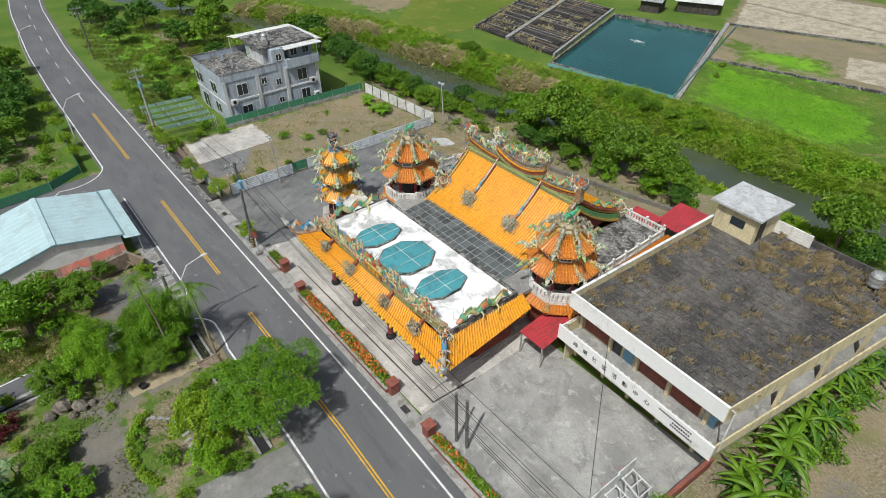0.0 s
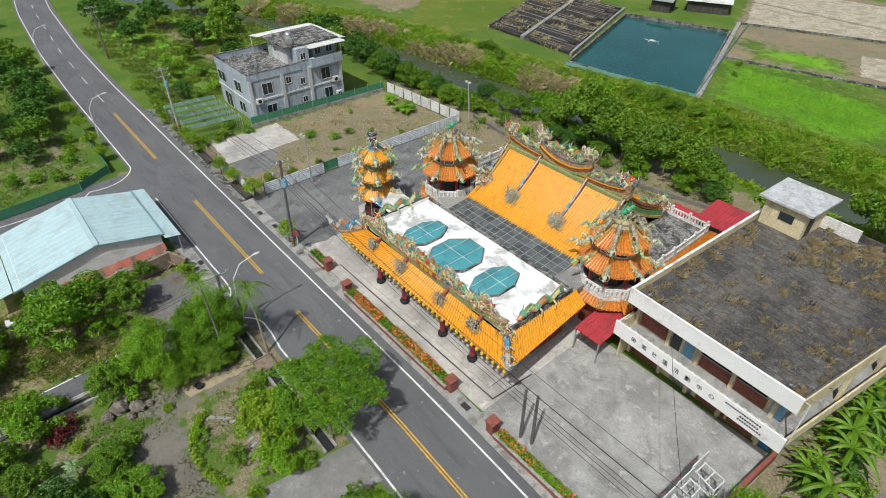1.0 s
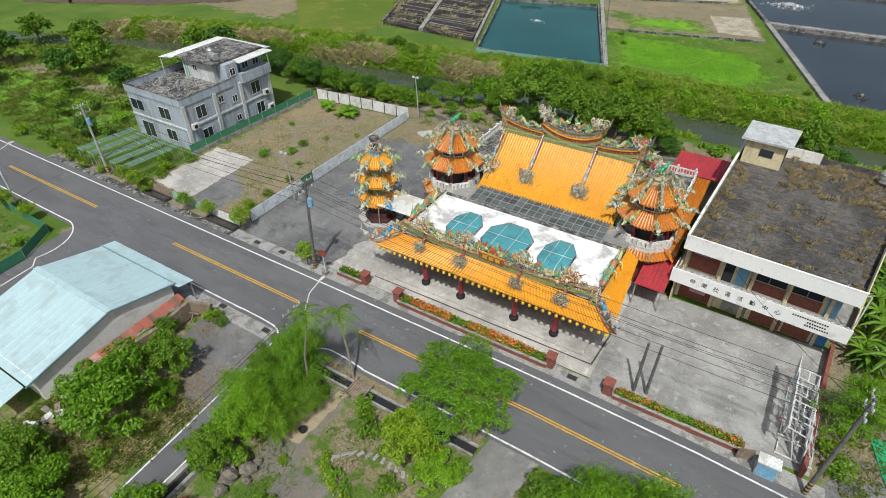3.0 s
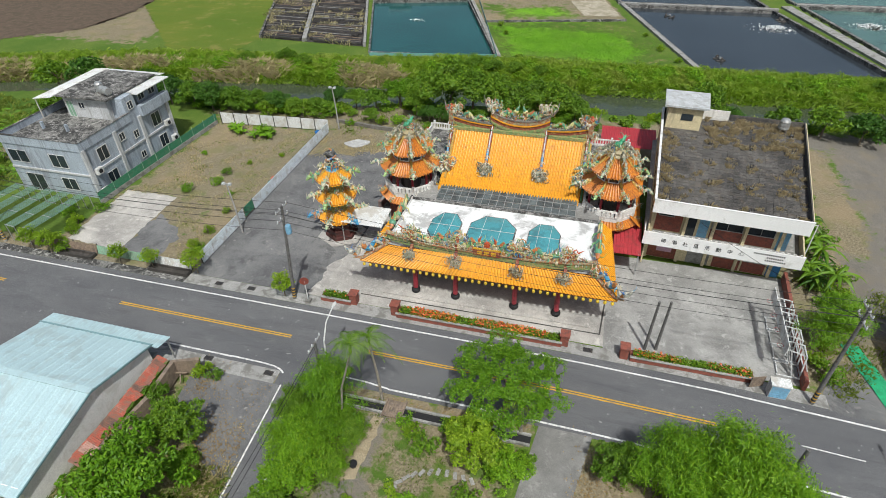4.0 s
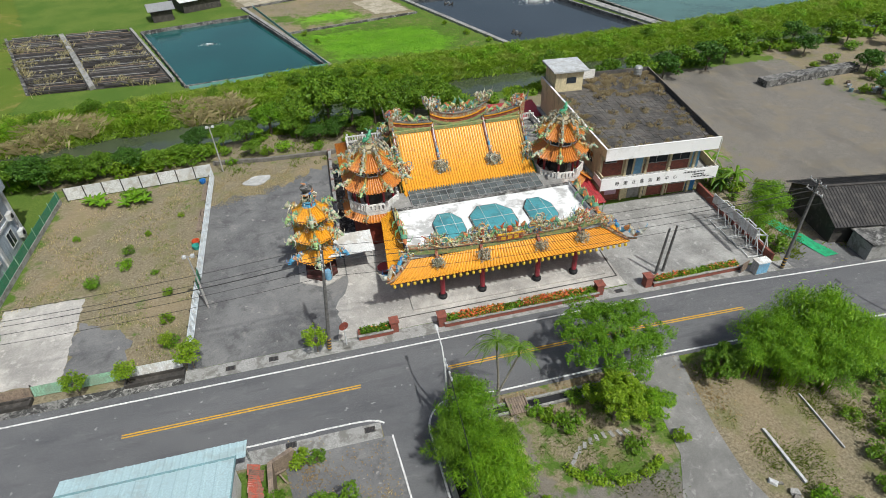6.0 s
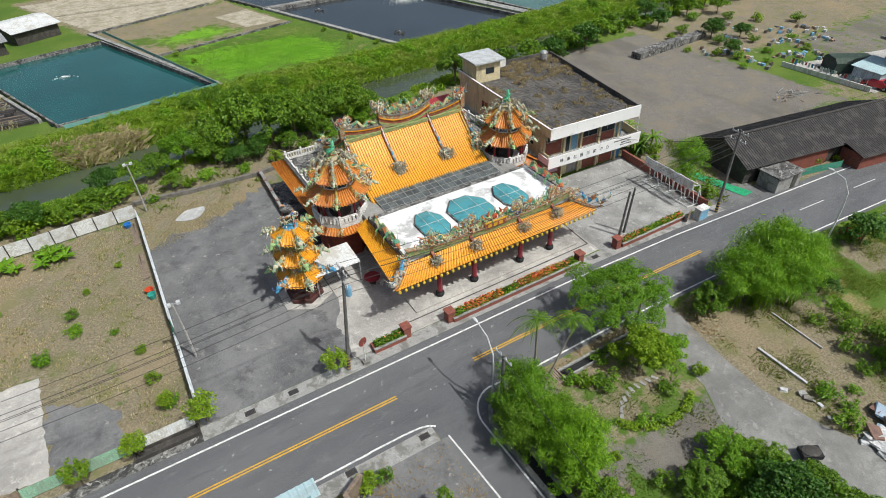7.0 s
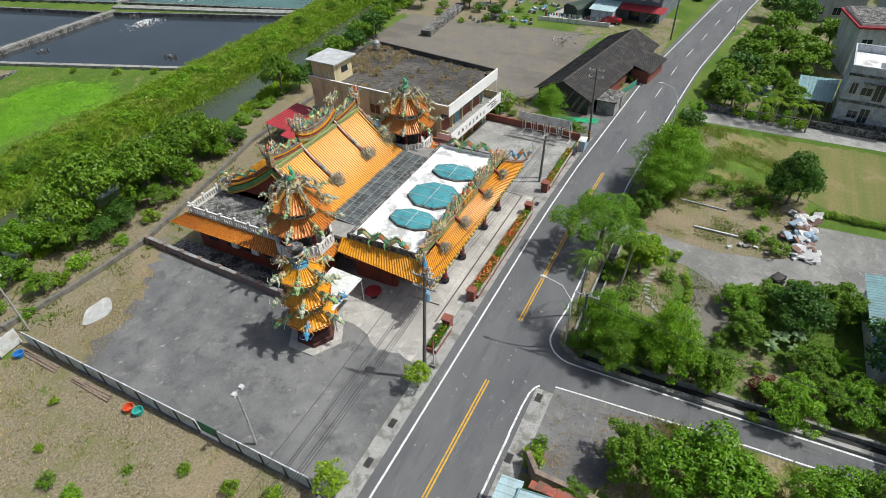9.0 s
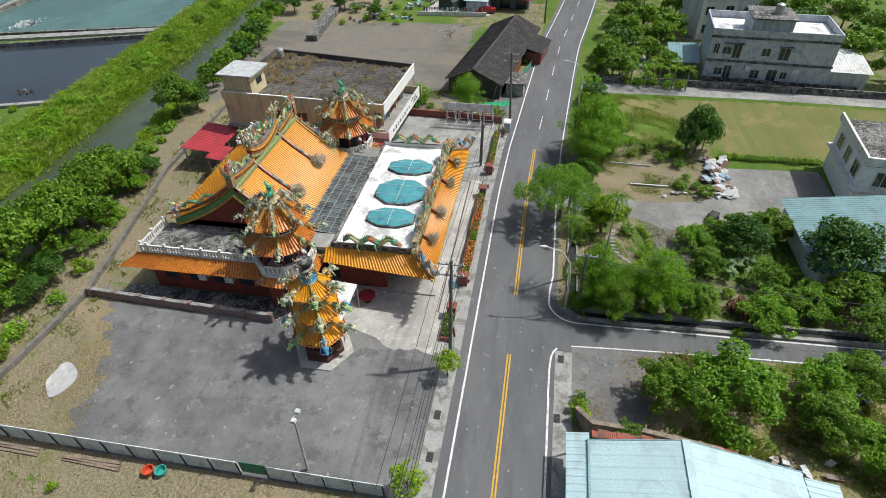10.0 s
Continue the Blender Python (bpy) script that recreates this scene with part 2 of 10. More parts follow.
def lot_material():
    n = Nodes("old asphalt")
    base = n.mix(n.span(n.noise(0.13, 7, 0.65), 0.32, 0.68), (0.09, 0.09, 0.094), (0.2, 0.198, 0.195))
    base = n.mix(n.span(n.noise(9.0, 6, 0.8), 0.3, 0.7, 0.0, 0.55), base, (0.075, 0.075, 0.077))
    base = n.mix(n.span(n.noise(24.0, 4, 0.8), 0.45, 0.75, 0.0, 0.5), base, (0.28, 0.28, 0.275))
    base = n.mix(n.span(n.noise(0.5, 9, 0.75), 0.56, 0.74, 0.0, 0.65), base, (0.07, 0.07, 0.072))
    base = n.mix(n.span(n.noise(0.9, 9, 0.75, distortion=0.5), 0.62, 0.76, 0.0, 0.4), base, (0.28, 0.27, 0.25))
    base = specks(n, base, 1.7, 0.9, (0.42, 0.4, 0.37), 0.4)
    n.bump(n.noise(35.0, 3), 0.35, 0.012)
    return n.finish(base, 0.88, 0.0, 0.3)


def concrete_material(name, light, dark, amount=0.5, fine=1.0):
    n = Nodes(name)
    base = n.mix(n.span(n.noise(0.2, 7, 0.65), 0.3, 0.7), shade(light, 1.2), shade(light, 0.6))
    base = n.mix(n.span(n.noise(0.55, 9, 0.75, distortion=0.6), 0.6 - 0.25 * amount, 0.74, 0.0, 0.85), base, dark)
    base = n.mix(n.span(n.noise(7.0 * fine, 6, 0.8), 0.35, 0.7, 0.0, 0.5), base, shade(light, 0.6))
    base = n.mix(n.span(n.noise(22.0 * fine, 4, 0.8), 0.45, 0.75, 0.0, 0.5), base, shade(light, 1.45))
    base = n.mix(n.span(n.noise(1.1, 9, 0.78, distortion=0.4), 0.61, 0.71, 0.0, 0.6), base, shade(light, 1.45))
    n.bump(n.noise(25.0, 4), 0.3, 0.015)
    return n.finish(base, 0.85, 0.0, 0.3)


def ground_material():
    """Grass, soil, dry grass and gravel, by the zones stored on the ground."""
    n = Nodes("ground")
    zone = n.node("ShaderNodeAttribute")
    zone.attribute_name = "zone"
    sep = n.node("ShaderNodeSeparateColor")
    n.link(zone.outputs["Color"], sep.inputs["Color"])
    edge = n.noise(0.55, 8, 0.7)
    fine = n.noise(5.0, 6, 0.7)
    grass = n.mix(n.span(n.noise(0.12, 6, 0.6), 0.3, 0.7), (0.075, 0.14, 0.02), (0.15, 0.2, 0.04))
    grass = n.mix(n.span(fine, 0.3, 0.7), shade(grass, 1) if isinstance(grass, tuple) else grass, (0.07, 0.125, 0.02))
    soil = n.mix(n.span(fine, 0.25, 0.75), (0.13, 0.108, 0.068), (0.285, 0.245, 0.165))
    soil = n.mix(n.span(n.noise(0.35, 7, 0.65), 0.52, 0.75, 0.0, 0.7), soil, (0.15, 0.155, 0.06))
    soil = n.mix(n.span(n.noise(1.2, 9, 0.75), 0.6, 0.76, 0.0, 0.35), soil, (0.36, 0.325, 0.25))
    soil = n.mix(n.span(n.noise(0.1, 5), 0.5, 0.8, 0.0, 0.55), soil, (0.29, 0.225, 0.14))
    dry = n.mix(n.span(fine, 0.3, 0.7), (0.16, 0.14, 0.055), (0.28, 0.245, 0.115))
    gravel = n.mix(n.span(n.noise(14.0, 5, 0.75), 0.3, 0.7), (0.12, 0.11, 0.097), (0.225, 0.207, 0.18))
    gravel = n.mix(n.span(n.noise(0.3, 6), 0.45, 0.75, 0.0, 0.7), gravel, (0.2, 0.172, 0.128))
    gravel = n.mix(n.span(n.noise(0.8, 8, 0.75), 0.58, 0.8, 0.0, 0.3), gravel, (0.3, 0.28, 0.245))
    gravel = n.mix(n.span(n.noise(0.12, 6, 0.6, stretch=(1, 0.4, 1)), 0.5, 0.75, 0.0, 0.6), gravel, (0.11, 0.103, 0.092))

    def amount(sock):
        return n.span(n.calc("ADD", sock, n.calc("MULTIPLY", n.calc("SUBTRACT", edge, 0.5), 0.9)), 0.4, 0.6)

    lush = n.mix(n.span(n.noise(0.15, 6, 0.6), 0.3, 0.7), (0.12, 0.29, 0.016), (0.17, 0.36, 0.024))
    lush = n.mix(n.span(n.noise(0.12, 7, 0.7), 0.5, 0.72, 0.0, 0.55), lush, (0.14, 0.21, 0.045))
    lush = n.mix(n.span(n.noise(3.0, 7, 0.75), 0.45, 0.7, 0.0, 0.45), lush, (0.09, 0.17, 0.02))
    grass = n.mix(amount(zone.outputs["Alpha"]), grass, lush)
    c = n.mix(amount(sep.outputs["Green"]), grass, dry)
    c = n.mix(amount(sep.outputs["Red"]), c, soil)
    c = n.mix(amount(sep.outputs["Blue"]), c, gravel)
    n.bump(fine, 0.6, 0.08)
    return n.finish(c, 0.95, 0.0, 0.15)


def tile_material(name, light, dark, grime):
    n = Nodes(name)
    tone = n.noise(0.45, 6, 0.6)
    grain = n.noise(5.0, 5, 0.65)
    c = n.mix(n.span(grain, 0.3, 0.7), dark, light)
    c = n.mix(n.span(tone, 0.35, 0.75, 0.0, 0.55), c, dark)
    c = n.mix(n.span(n.noise(1.4, 8, 0.7), 0.6, 0.8, 0.0, 0.6), c, grime)
    wave = n.node("ShaderNodeTexWave")
    wave.wave_type = "BANDS"
    wave.bands_direction = "Z"
    wave.inputs["Scale"].default_value = 1.6
    n.link(n.place(), wave.inputs["Vector"])
    c = n.mix(n.span(wave.outputs["Fac"], 0.0, 0.25, 0.35, 0.0), c, shade(dark, 0.6))
    n.bump(grain, 0.3, 0.02)
    return n.finish(c, 0.38, 0.0, 0.5)


def field_material(name="field grass", a=(0.088, 0.132, 0.018), b=(0.145, 0.163, 0.028), c2=(0.09, 0.145, 0.02), d=(0.23, 0.2, 0.07), turn=-52):
    """Short grass or stubble with faint mowing stripes."""
    n = Nodes(name)
    g = n.node("ShaderNodeNewGeometry")
    mp = n.node("ShaderNodeMapping")
    mp.inputs["Rotation"].default_value = (0, 0, radians(turn))
    mp.inputs["Scale"].default_value = (0.05, 1.0, 1.0)
    n.link(g.outputs["Position"], mp.inputs["Vector"])
    c = n.mix(n.span(n.noise(0.05, 5), 0.3, 0.7), a, b)
    c = n.mix(n.span(n.noise(0.45, 4, 0.6, vec=mp.outputs["Vector"]), 0.4, 0.75, 0.0, 0.6), c, c2)
    c = n.mix(n.span(n.noise(2.5, 6, 0.75), 0.35, 0.75, 0.0, 0.6), c, shade(c2, 1.1))
    c = n.mix(n.span(n.noise(0.2, 7, 0.7), 0.6, 0.75, 0.0, 0.5), c, d)
    n.bump(n.noise(6.0, 4), 0.6, 0.08)
    return n.finish(c, 0.95, 0.0, 0.15)


FIELD = field_material()
STUBBLE = field_material("stubble", (0.15, 0.145, 0.055), (0.215, 0.18, 0.085), (0.1, 0.14, 0.032), (0.25, 0.2, 0.11), 82)
PINK_WALL = worn("weathered red wall", (0.27, 0.18, 0.16), (0.17, 0.13, 0.12), 0.4, 1.5)
# much darker than the red of the temple walls
DARK_RED = worn("very dark red", (0.09, 0.03, 0.026), (0.05, 0.025, 0.02), 0.4, 1.5)
PANEL_GREY = worn("pale bluish panel", (0.66, 0.71, 0.74), (0.4, 0.39, 0.36), 0.35, 0.8, rough=0.5)
ASPHALT, LOT = asphalt_material(), lot_material()
CONCRETE = concrete_material("concrete", (0.30, 0.295, 0.28), (0.15, 0.148, 0.142), 0.55)
CONCRETE_PALE = concrete_material("pale concrete", (0.42, 0.40, 0.37), (0.26, 0.25, 0.235), 0.35)
KERB = worn("kerb concrete", (0.33, 0.325, 0.31), (0.15, 0.145, 0.13), 0.4)
GROUND = ground_material()
LINE_WHITE = worn("white road paint", (0.72, 0.72, 0.7), (0.3, 0.3, 0.3), 0.25, 1.5)
LINE_YELLOW = worn("yellow road paint", (0.62, 0.36, 0.03), (0.3, 0.22, 0.1), 0.2, 1.5)
TILE = tile_material("orange glazed tile", (0.74, 0.36, 0.016), (0.62, 0.26, 0.012), (0.36, 0.16, 0.02))
TILE_RED = tile_material("rust orange glazed tile", (0.6, 0.23, 0.025), (0.42, 0.13, 0.02), (0.16, 0.07, 0.03))
WHITE_ROOF = worn("white roof coating", (0.76, 0.765, 0.76), (0.3, 0.295, 0.285), 0.3, 0.3, rough=0.6, contrast=0.12)
CLEAN_WHITE = worn("clean white paint", (0.78, 0.78, 0.77), (0.5, 0.49, 0.46), 0.12, 0.4, contrast=0.08)
WHITE_WALL = worn("white painted wall", (0.72, 0.71, 0.68), (0.42, 0.4, 0.36), 0.3, 0.5, streak=(2, 2, 0.3))
PLASTER = worn("white plaster", (0.82, 0.8, 0.77), (0.62, 0.59, 0.54), 0.2, 0.5, contrast=0.1)
CREAM = worn("cream painted wall", (0.66, 0.57, 0.36), (0.38, 0.33, 0.22), 0.35, 0.5, streak=(2, 2, 0.3))
RED_WALL = worn("red painted wall", (0.24, 0.05, 0.03), (0.1, 0.03, 0.025), 0.3, 0.6)
RED_COLUMN = worn("red lacquer", (0.3, 0.03, 0.045), (0.08, 0.02, 0.02), 0.25, 1.5, rough=0.4)
BRICK = worn("red brick", (0.27, 0.085, 0.06), (0.12, 0.06, 0.05), 0.35, 2.0)
def black_roof_material():
    n = Nodes("mossy black roof")
    c = n.mix(n.span(n.noise(0.25, 7, 0.65), 0.35, 0.65), (0.062, 0.059, 0.057), (0.12, 0.113, 0.105))
    c = n.mix(n.span(n.noise(1.1, 9, 0.8, distortion=0.6), 0.55, 0.7, 0.0, 0.7), c, (0.13, 0.105, 0.08))
    c = n.mix(n.span(n.noise(5.0, 8, 0.85), 0.5, 0.66, 0.0, 0.75), c, (0.025, 0.024, 0.023))
    c = n.mix(n.span(n.noise(7.0, 8, 0.85), 0.58, 0.7, 0.0, 0.7), c, (0.24, 0.23, 0.215))
    g = n.node("ShaderNodeNewGeometry")
    c = n.mix(1.0, c, n.ramp(g.outputs["Random Per Island"], [(0.72, 0.72, 0.72), (1.15, 1.14, 1.12)]), "MULTIPLY")
    n.bump(n.noise(12.0, 5), 0.5, 0.03)
    return n.finish(c, 0.9, 0.0, 0.25)


BLACK_ROOF = black_roof_material()
def mossy_material():
    """Flat concrete roof blackened in patches, with pale bare areas left between."""
    n = Nodes("mossy grey roof")
    c = n.mix(n.span(n.noise(0.5, 9, 0.75, distortion=0.8), 0.42, 0.58), (0.2, 0.196, 0.185), (0.05, 0.049, 0.047))
    c = n.mix(n.span(n.noise(1.6, 9, 0.8, distortion=1.0), 0.56, 0.66, 0.0, 0.85), c, (0.4, 0.39, 0.37))
    c = n.mix(n.span(n.noise(3.0, 9, 0.8, distortion=0.6), 0.5, 0.65, 0.0, 0.8), c, (0.035, 0.034, 0.033))
    n.bump(n.noise(20.0, 4), 0.3, 0.015)
    return n.finish(c, 0.9, 0.0, 0.25)


MOSS_ROOF = mossy_material()
HOUSE_GREY = worn("blue-grey render", (0.40, 0.455, 0.52), (0.23, 0.25, 0.28), 0.35, 0.5, streak=(2, 2, 0.3))
HOUSE_LIGHT = worn("pale grey render", (0.56, 0.57, 0.58), (0.33, 0.33, 0.32), 0.3, 0.5, streak=(2, 2, 0.3))
METAL_BLUE = worn("pale blue metal sheet", (0.41, 0.55, 0.58), (0.33, 0.41, 0.42), 0.3, 0.3, rough=0.5, contrast=0.12)
METAL_WHITE = worn("white metal sheet", (0.68, 0.69, 0.68), (0.42, 0.39, 0.34), 0.3, 0.5, rough=0.5)
METAL_GREEN = worn("green metal sheet", (0.25, 0.42, 0.3), (0.2, 0.27, 0.2), 0.3, 0.5, rough=0.5)
METAL_TEAL = worn("teal metal sheet", (0.2, 0.34, 0.36), (0.16, 0.22, 0.23), 0.3, 0.5, rough=0.5)
METAL_RED = worn("red metal sheet", (0.42, 0.045, 0.055), (0.22, 0.04, 0.04), 0.25, 0.5, rough=0.45)
STEEL = worn("galvanised steel", (0.46, 0.47, 0.47), (0.28, 0.25, 0.22), 0.25, 2.0, rough=0.45, metal=0.5)
# near-black for wood and tar, also painted in for shade in open spaces
DARK = worn("dark wood, tar and shade fills", (0.055, 0.05, 0.045), (0.1, 0.09, 0.08), 0.3, 0.8)
DARK_ROOF = worn("black corrugated roof", (0.04, 0.037, 0.036), (0.075, 0.068, 0.062), 0.4, 0.5)
WOOD = worn("weathered wood", (0.26, 0.2, 0.15), (0.14, 0.11, 0.09), 0.4, 1.5)
BARK = worn("bark", (0.19, 0.15, 0.11), (0.09, 0.075, 0.06), 0.4, 3.0)
PALM_BARK = worn("pale palm bark", (0.33, 0.3, 0.25), (0.17, 0.15, 0.12), 0.4, 4.0)
POLE = worn("dark concrete pole", (0.15, 0.145, 0.14), (0.07, 0.068, 0.065), 0.3, 2.0)
POLE_PALE = worn("pale concrete pole", (0.42, 0.41, 0.39), (0.25, 0.24, 0.22), 0.3, 2.0)
CABLE = worn("black cable", (0.02, 0.02, 0.02), None)
RUBBER = worn("black rubber", (0.02, 0.02, 0.022), None)
# window glass, also the painted shade of an open doorway and porch
GLASS_DARK = worn("dark window glass and shaded openings", (0.03, 0.04, 0.05), None, rough=0.12, relief=0.02, spec=0.6)
BLUE = worn("blue painted door", (0.05, 0.22, 0.48), (0.04, 0.13, 0.25), 0.2, 1.0, rough=0.5)
BLUE_PALE = worn("pale blue painted panel", (0.2, 0.42, 0.6), (0.2, 0.3, 0.4), 0.3, 1.0)
STONE = worn("grey stone", (0.25, 0.235, 0.21), (0.13, 0.12, 0.1), 0.4, 1.0, vary=0.3)
TEAL_ROOF = worn("teal skylight sheet", (0.085, 0.32, 0.36), (0.06, 0.2, 0.23), 0.4, 0.5, rough=0.22, contrast=0.2, spec=0.6)
GLASS_ROOF = worn("grey glass roof", (0.13, 0.15, 0.15), (0.06, 0.065, 0.065), 0.45, 0.5, rough=0.25, spec=0.5, vary=0.3)
ORNAMENT = pick("porcelain ornament", [(0.66, 0.58, 0.38), (0.16, 0.38, 0.17), (0.62, 0.46, 0.16), (0.6, 0.11, 0.04), (0.7, 0.66, 0.52), (0.14, 0.42, 0.4), (0.68, 0.64, 0.54), (0.46, 0.5, 0.22), (0.55, 0.26, 0.07), (0.6, 0.52, 0.34), (0.05, 0.2, 0.42), (0.62, 0.55, 0.36), (0.3, 0.13, 0.08), (0.72, 0.68, 0.58)])
FIGURE_GREY = pick("greyed porcelain figure", [(0.38, 0.38, 0.3), (0.26, 0.3, 0.22), (0.5, 0.45, 0.34), (0.16, 0.15, 0.12), (0.36, 0.3, 0.17), (0.26, 0.32, 0.24), (0.45, 0.42, 0.33)])
JADE = worn("jade green glaze", (0.06, 0.34, 0.18), (0.2, 0.4, 0.25), 0.3, 3.0, rough=0.4)
GOLD_TRIM = worn("ochre painted trim", (0.5, 0.32, 0.07), (0.3, 0.18, 0.05), 0.45, 3.5, contrast=0.35)
RED_FLAME = worn("vermilion glaze", (0.5, 0.07, 0.03), (0.45, 0.2, 0.05), 0.3, 3.0, rough=0.4)
RIDGE_SIDE = worn("painted ridge", (0.36, 0.14, 0.07), (0.3, 0.32, 0.2), 0.6, 2.5, contrast=0.4)
RIDGE_GREEN = worn("green ridge trim", (0.2, 0.3, 0.12), (0.36, 0.28, 0.12), 0.5, 2.5, contrast=0.35)
RIDGE_RED = worn("dark red ridge trim", (0.24, 0.06, 0.04), (0.35, 0.22, 0.1), 0.3, 2.5)
DRAGON_GREEN = pick("green dragon scale", [(0.17, 0.4, 0.16), (0.3, 0.46, 0.18), (0.58, 0.54, 0.24), (0.1, 0.3, 0.18), (0.5, 0.45, 0.3), (0.5, 0.16, 0.05)])
DRAGON_CREAM = pick("cream dragon scale", [(0.6, 0.54, 0.36), (0.5, 0.48, 0.34), (0.3, 0.42, 0.24), (0.62, 0.42, 0.14), (0.66, 0.62, 0.5), (0.5, 0.2, 0.07), (0.16, 0.34, 0.3)])
DRAGON_BLUE = pick("blue dragon scale", [(0.03, 0.13, 0.4), (0.05, 0.28, 0.48), (0.5, 0.5, 0.44), (0.5, 0.2, 0.06), (0.45, 0.4, 0.3)])
LEAF = foliage("green leaf", (0.056, 0.13, 0.01), (0.135, 0.265, 0.018), (0.25, 0.39, 0.035))
LEAF_DARK = foliage("dark green leaf", (0.03, 0.085, 0.012), (0.062, 0.16, 0.018), (0.12, 0.25, 0.035))
LEAF_LIGHT = foliage("light green leaf", (0.1, 0.195, 0.012), (0.215, 0.36, 0.02), (0.38, 0.51, 0.05), through=0.48)
LEAF_BRIGHT = foliage("bright green leaf", (0.065, 0.175, 0.008), (0.16, 0.335, 0.014), (0.3, 0.49, 0.032))
LEAF_PALE = foliage("pale grey-green leaf", (0.12, 0.2, 0.09), (0.22, 0.33, 0.17), (0.33, 0.45, 0.26))
LEAF_RED = foliage("dark red leaf", (0.07, 0.012, 0.018), (0.13, 0.02, 0.03), (0.24, 0.05, 0.05))
REED = foliage("reed blade", (0.16, 0.27, 0.016), (0.29, 0.45, 0.03), (0.46, 0.58, 0.1), through=0.55, patch=(0.44, 0.5, 0.11))
REED_DRY = foliage("dry reed blade", (0.3, 0.25, 0.14), (0.46, 0.4, 0.24), (0.62, 0.55, 0.36))
WEED = foliage("weed blade", (0.11, 0.17, 0.025), (0.19, 0.26, 0.045), (0.31, 0.35, 0.1), through=0.5)
TUFT = foliage("dry tuft", (0.36, 0.28, 0.18), (0.54, 0.43, 0.29), (0.68, 0.58, 0.42), through=0.55)
FLOWER = pick("orange blossom", [(0.68, 0.12, 0.015), (0.72, 0.22, 0.03), (0.55, 0.06, 0.02), (0.14, 0.2, 0.02)])
CANAL_WATER = water("canal water", (0.06, 0.075, 0.045), 0.1)
POND_TEAL = water("teal pond water", (0.014, 0.078, 0.075), 0.12)
POND_DARK = water("dark pond water", (0.034, 0.042, 0.05), 0.15)
POND_PALE = water("pale green pond water", (0.078, 0.15, 0.135), 0.2)
FOAM = worn("white foam", (0.8, 0.82, 0.82), None)

# ---- the setting: ground, road, water ----
CONCRETE_DULL = concrete_material("dull concrete", (0.22, 0.216, 0.205), (0.13, 0.127, 0.12), 0.5)
ROAD_C = [(-400, 30), (-200, 9), (-140, 2.6), (-104, 0.5), (-80, 0), (8, -0.05), (20, -0.42), (28, -0.95), (36, -1.45), (46, -2.1), (58, -3.0), (72, -4.9), (93, -7.6), (130, -13.5), (200, -26), (400, -66)]
CANAL = [(-400, -70, 4), (-150, 22, 4), (-98, 42.0, 3), (-75, 49.2, 3.0), (-50, 51.3, 3.6), (-30, 53.0, 4.4), (-18, 56.6, 4.6), (0, 58.8, 3.6), (12, 58.9, 3.9), (45, 61.4, 2.9), (58, 62.8, 2.4), (90, 66, 2.6), (150, 72, 3.5), (400, 95, 4)]


def road_y(x):
    return float(np.interp(x, [p[0] for p in ROAD_C], [p[1] for p in ROAD_C]))


def canal_y(x):
    return np.interp(x, [p[0] for p in CANAL], [p[1] for p in CANAL])


def canal_w(x):
    return np.interp(x, [p[0] for p in CANAL], [p[2] for p in CANAL])


PONDS = [
    ("teal", [(-35.4, 71.4), (-11.2, 73.8), (-25.6, 112.5), (-48.0, 107.0)]),
    ("dark", [(25.0, 73.2), (56.3, 73.8), (42.8, 116.0), (11.0, 115.0)]),
    ("dark", [(10.2, 117.0), (42.2, 118.0), (34.0, 152.0), (-2.0, 150.0)]),
    ("pale", [(60.9, 74.4), (150.0, 80.0), (138.0, 124.0), (49.4, 121.0)]),
    ("pale", [(48.6, 123.0), (136.0, 126.0), (126.0, 162.0), (38.0, 160.0)]),
]


def inside(px, py, poly, grow=0.0):
    """Distance into a convex polygon (counter-clockwise), positive inside."""
    d = np.full(np.shape(px), 1e9)
    n = len(poly)
    for i in range(n):
        (ax, ay), (bx, by) = poly[i], poly[(i + 1) % n]
        l = math.hypot(bx - ax, by - ay)
        d = np.minimum(d, ((bx - ax) * (py - ay) - (by - ay) * (px - ax)) / l)
    return d + grow


def rect(x0, y0, x1, y1):
    return [(x0, y0), (x1, y0), (x1, y1), (x0, y1)]


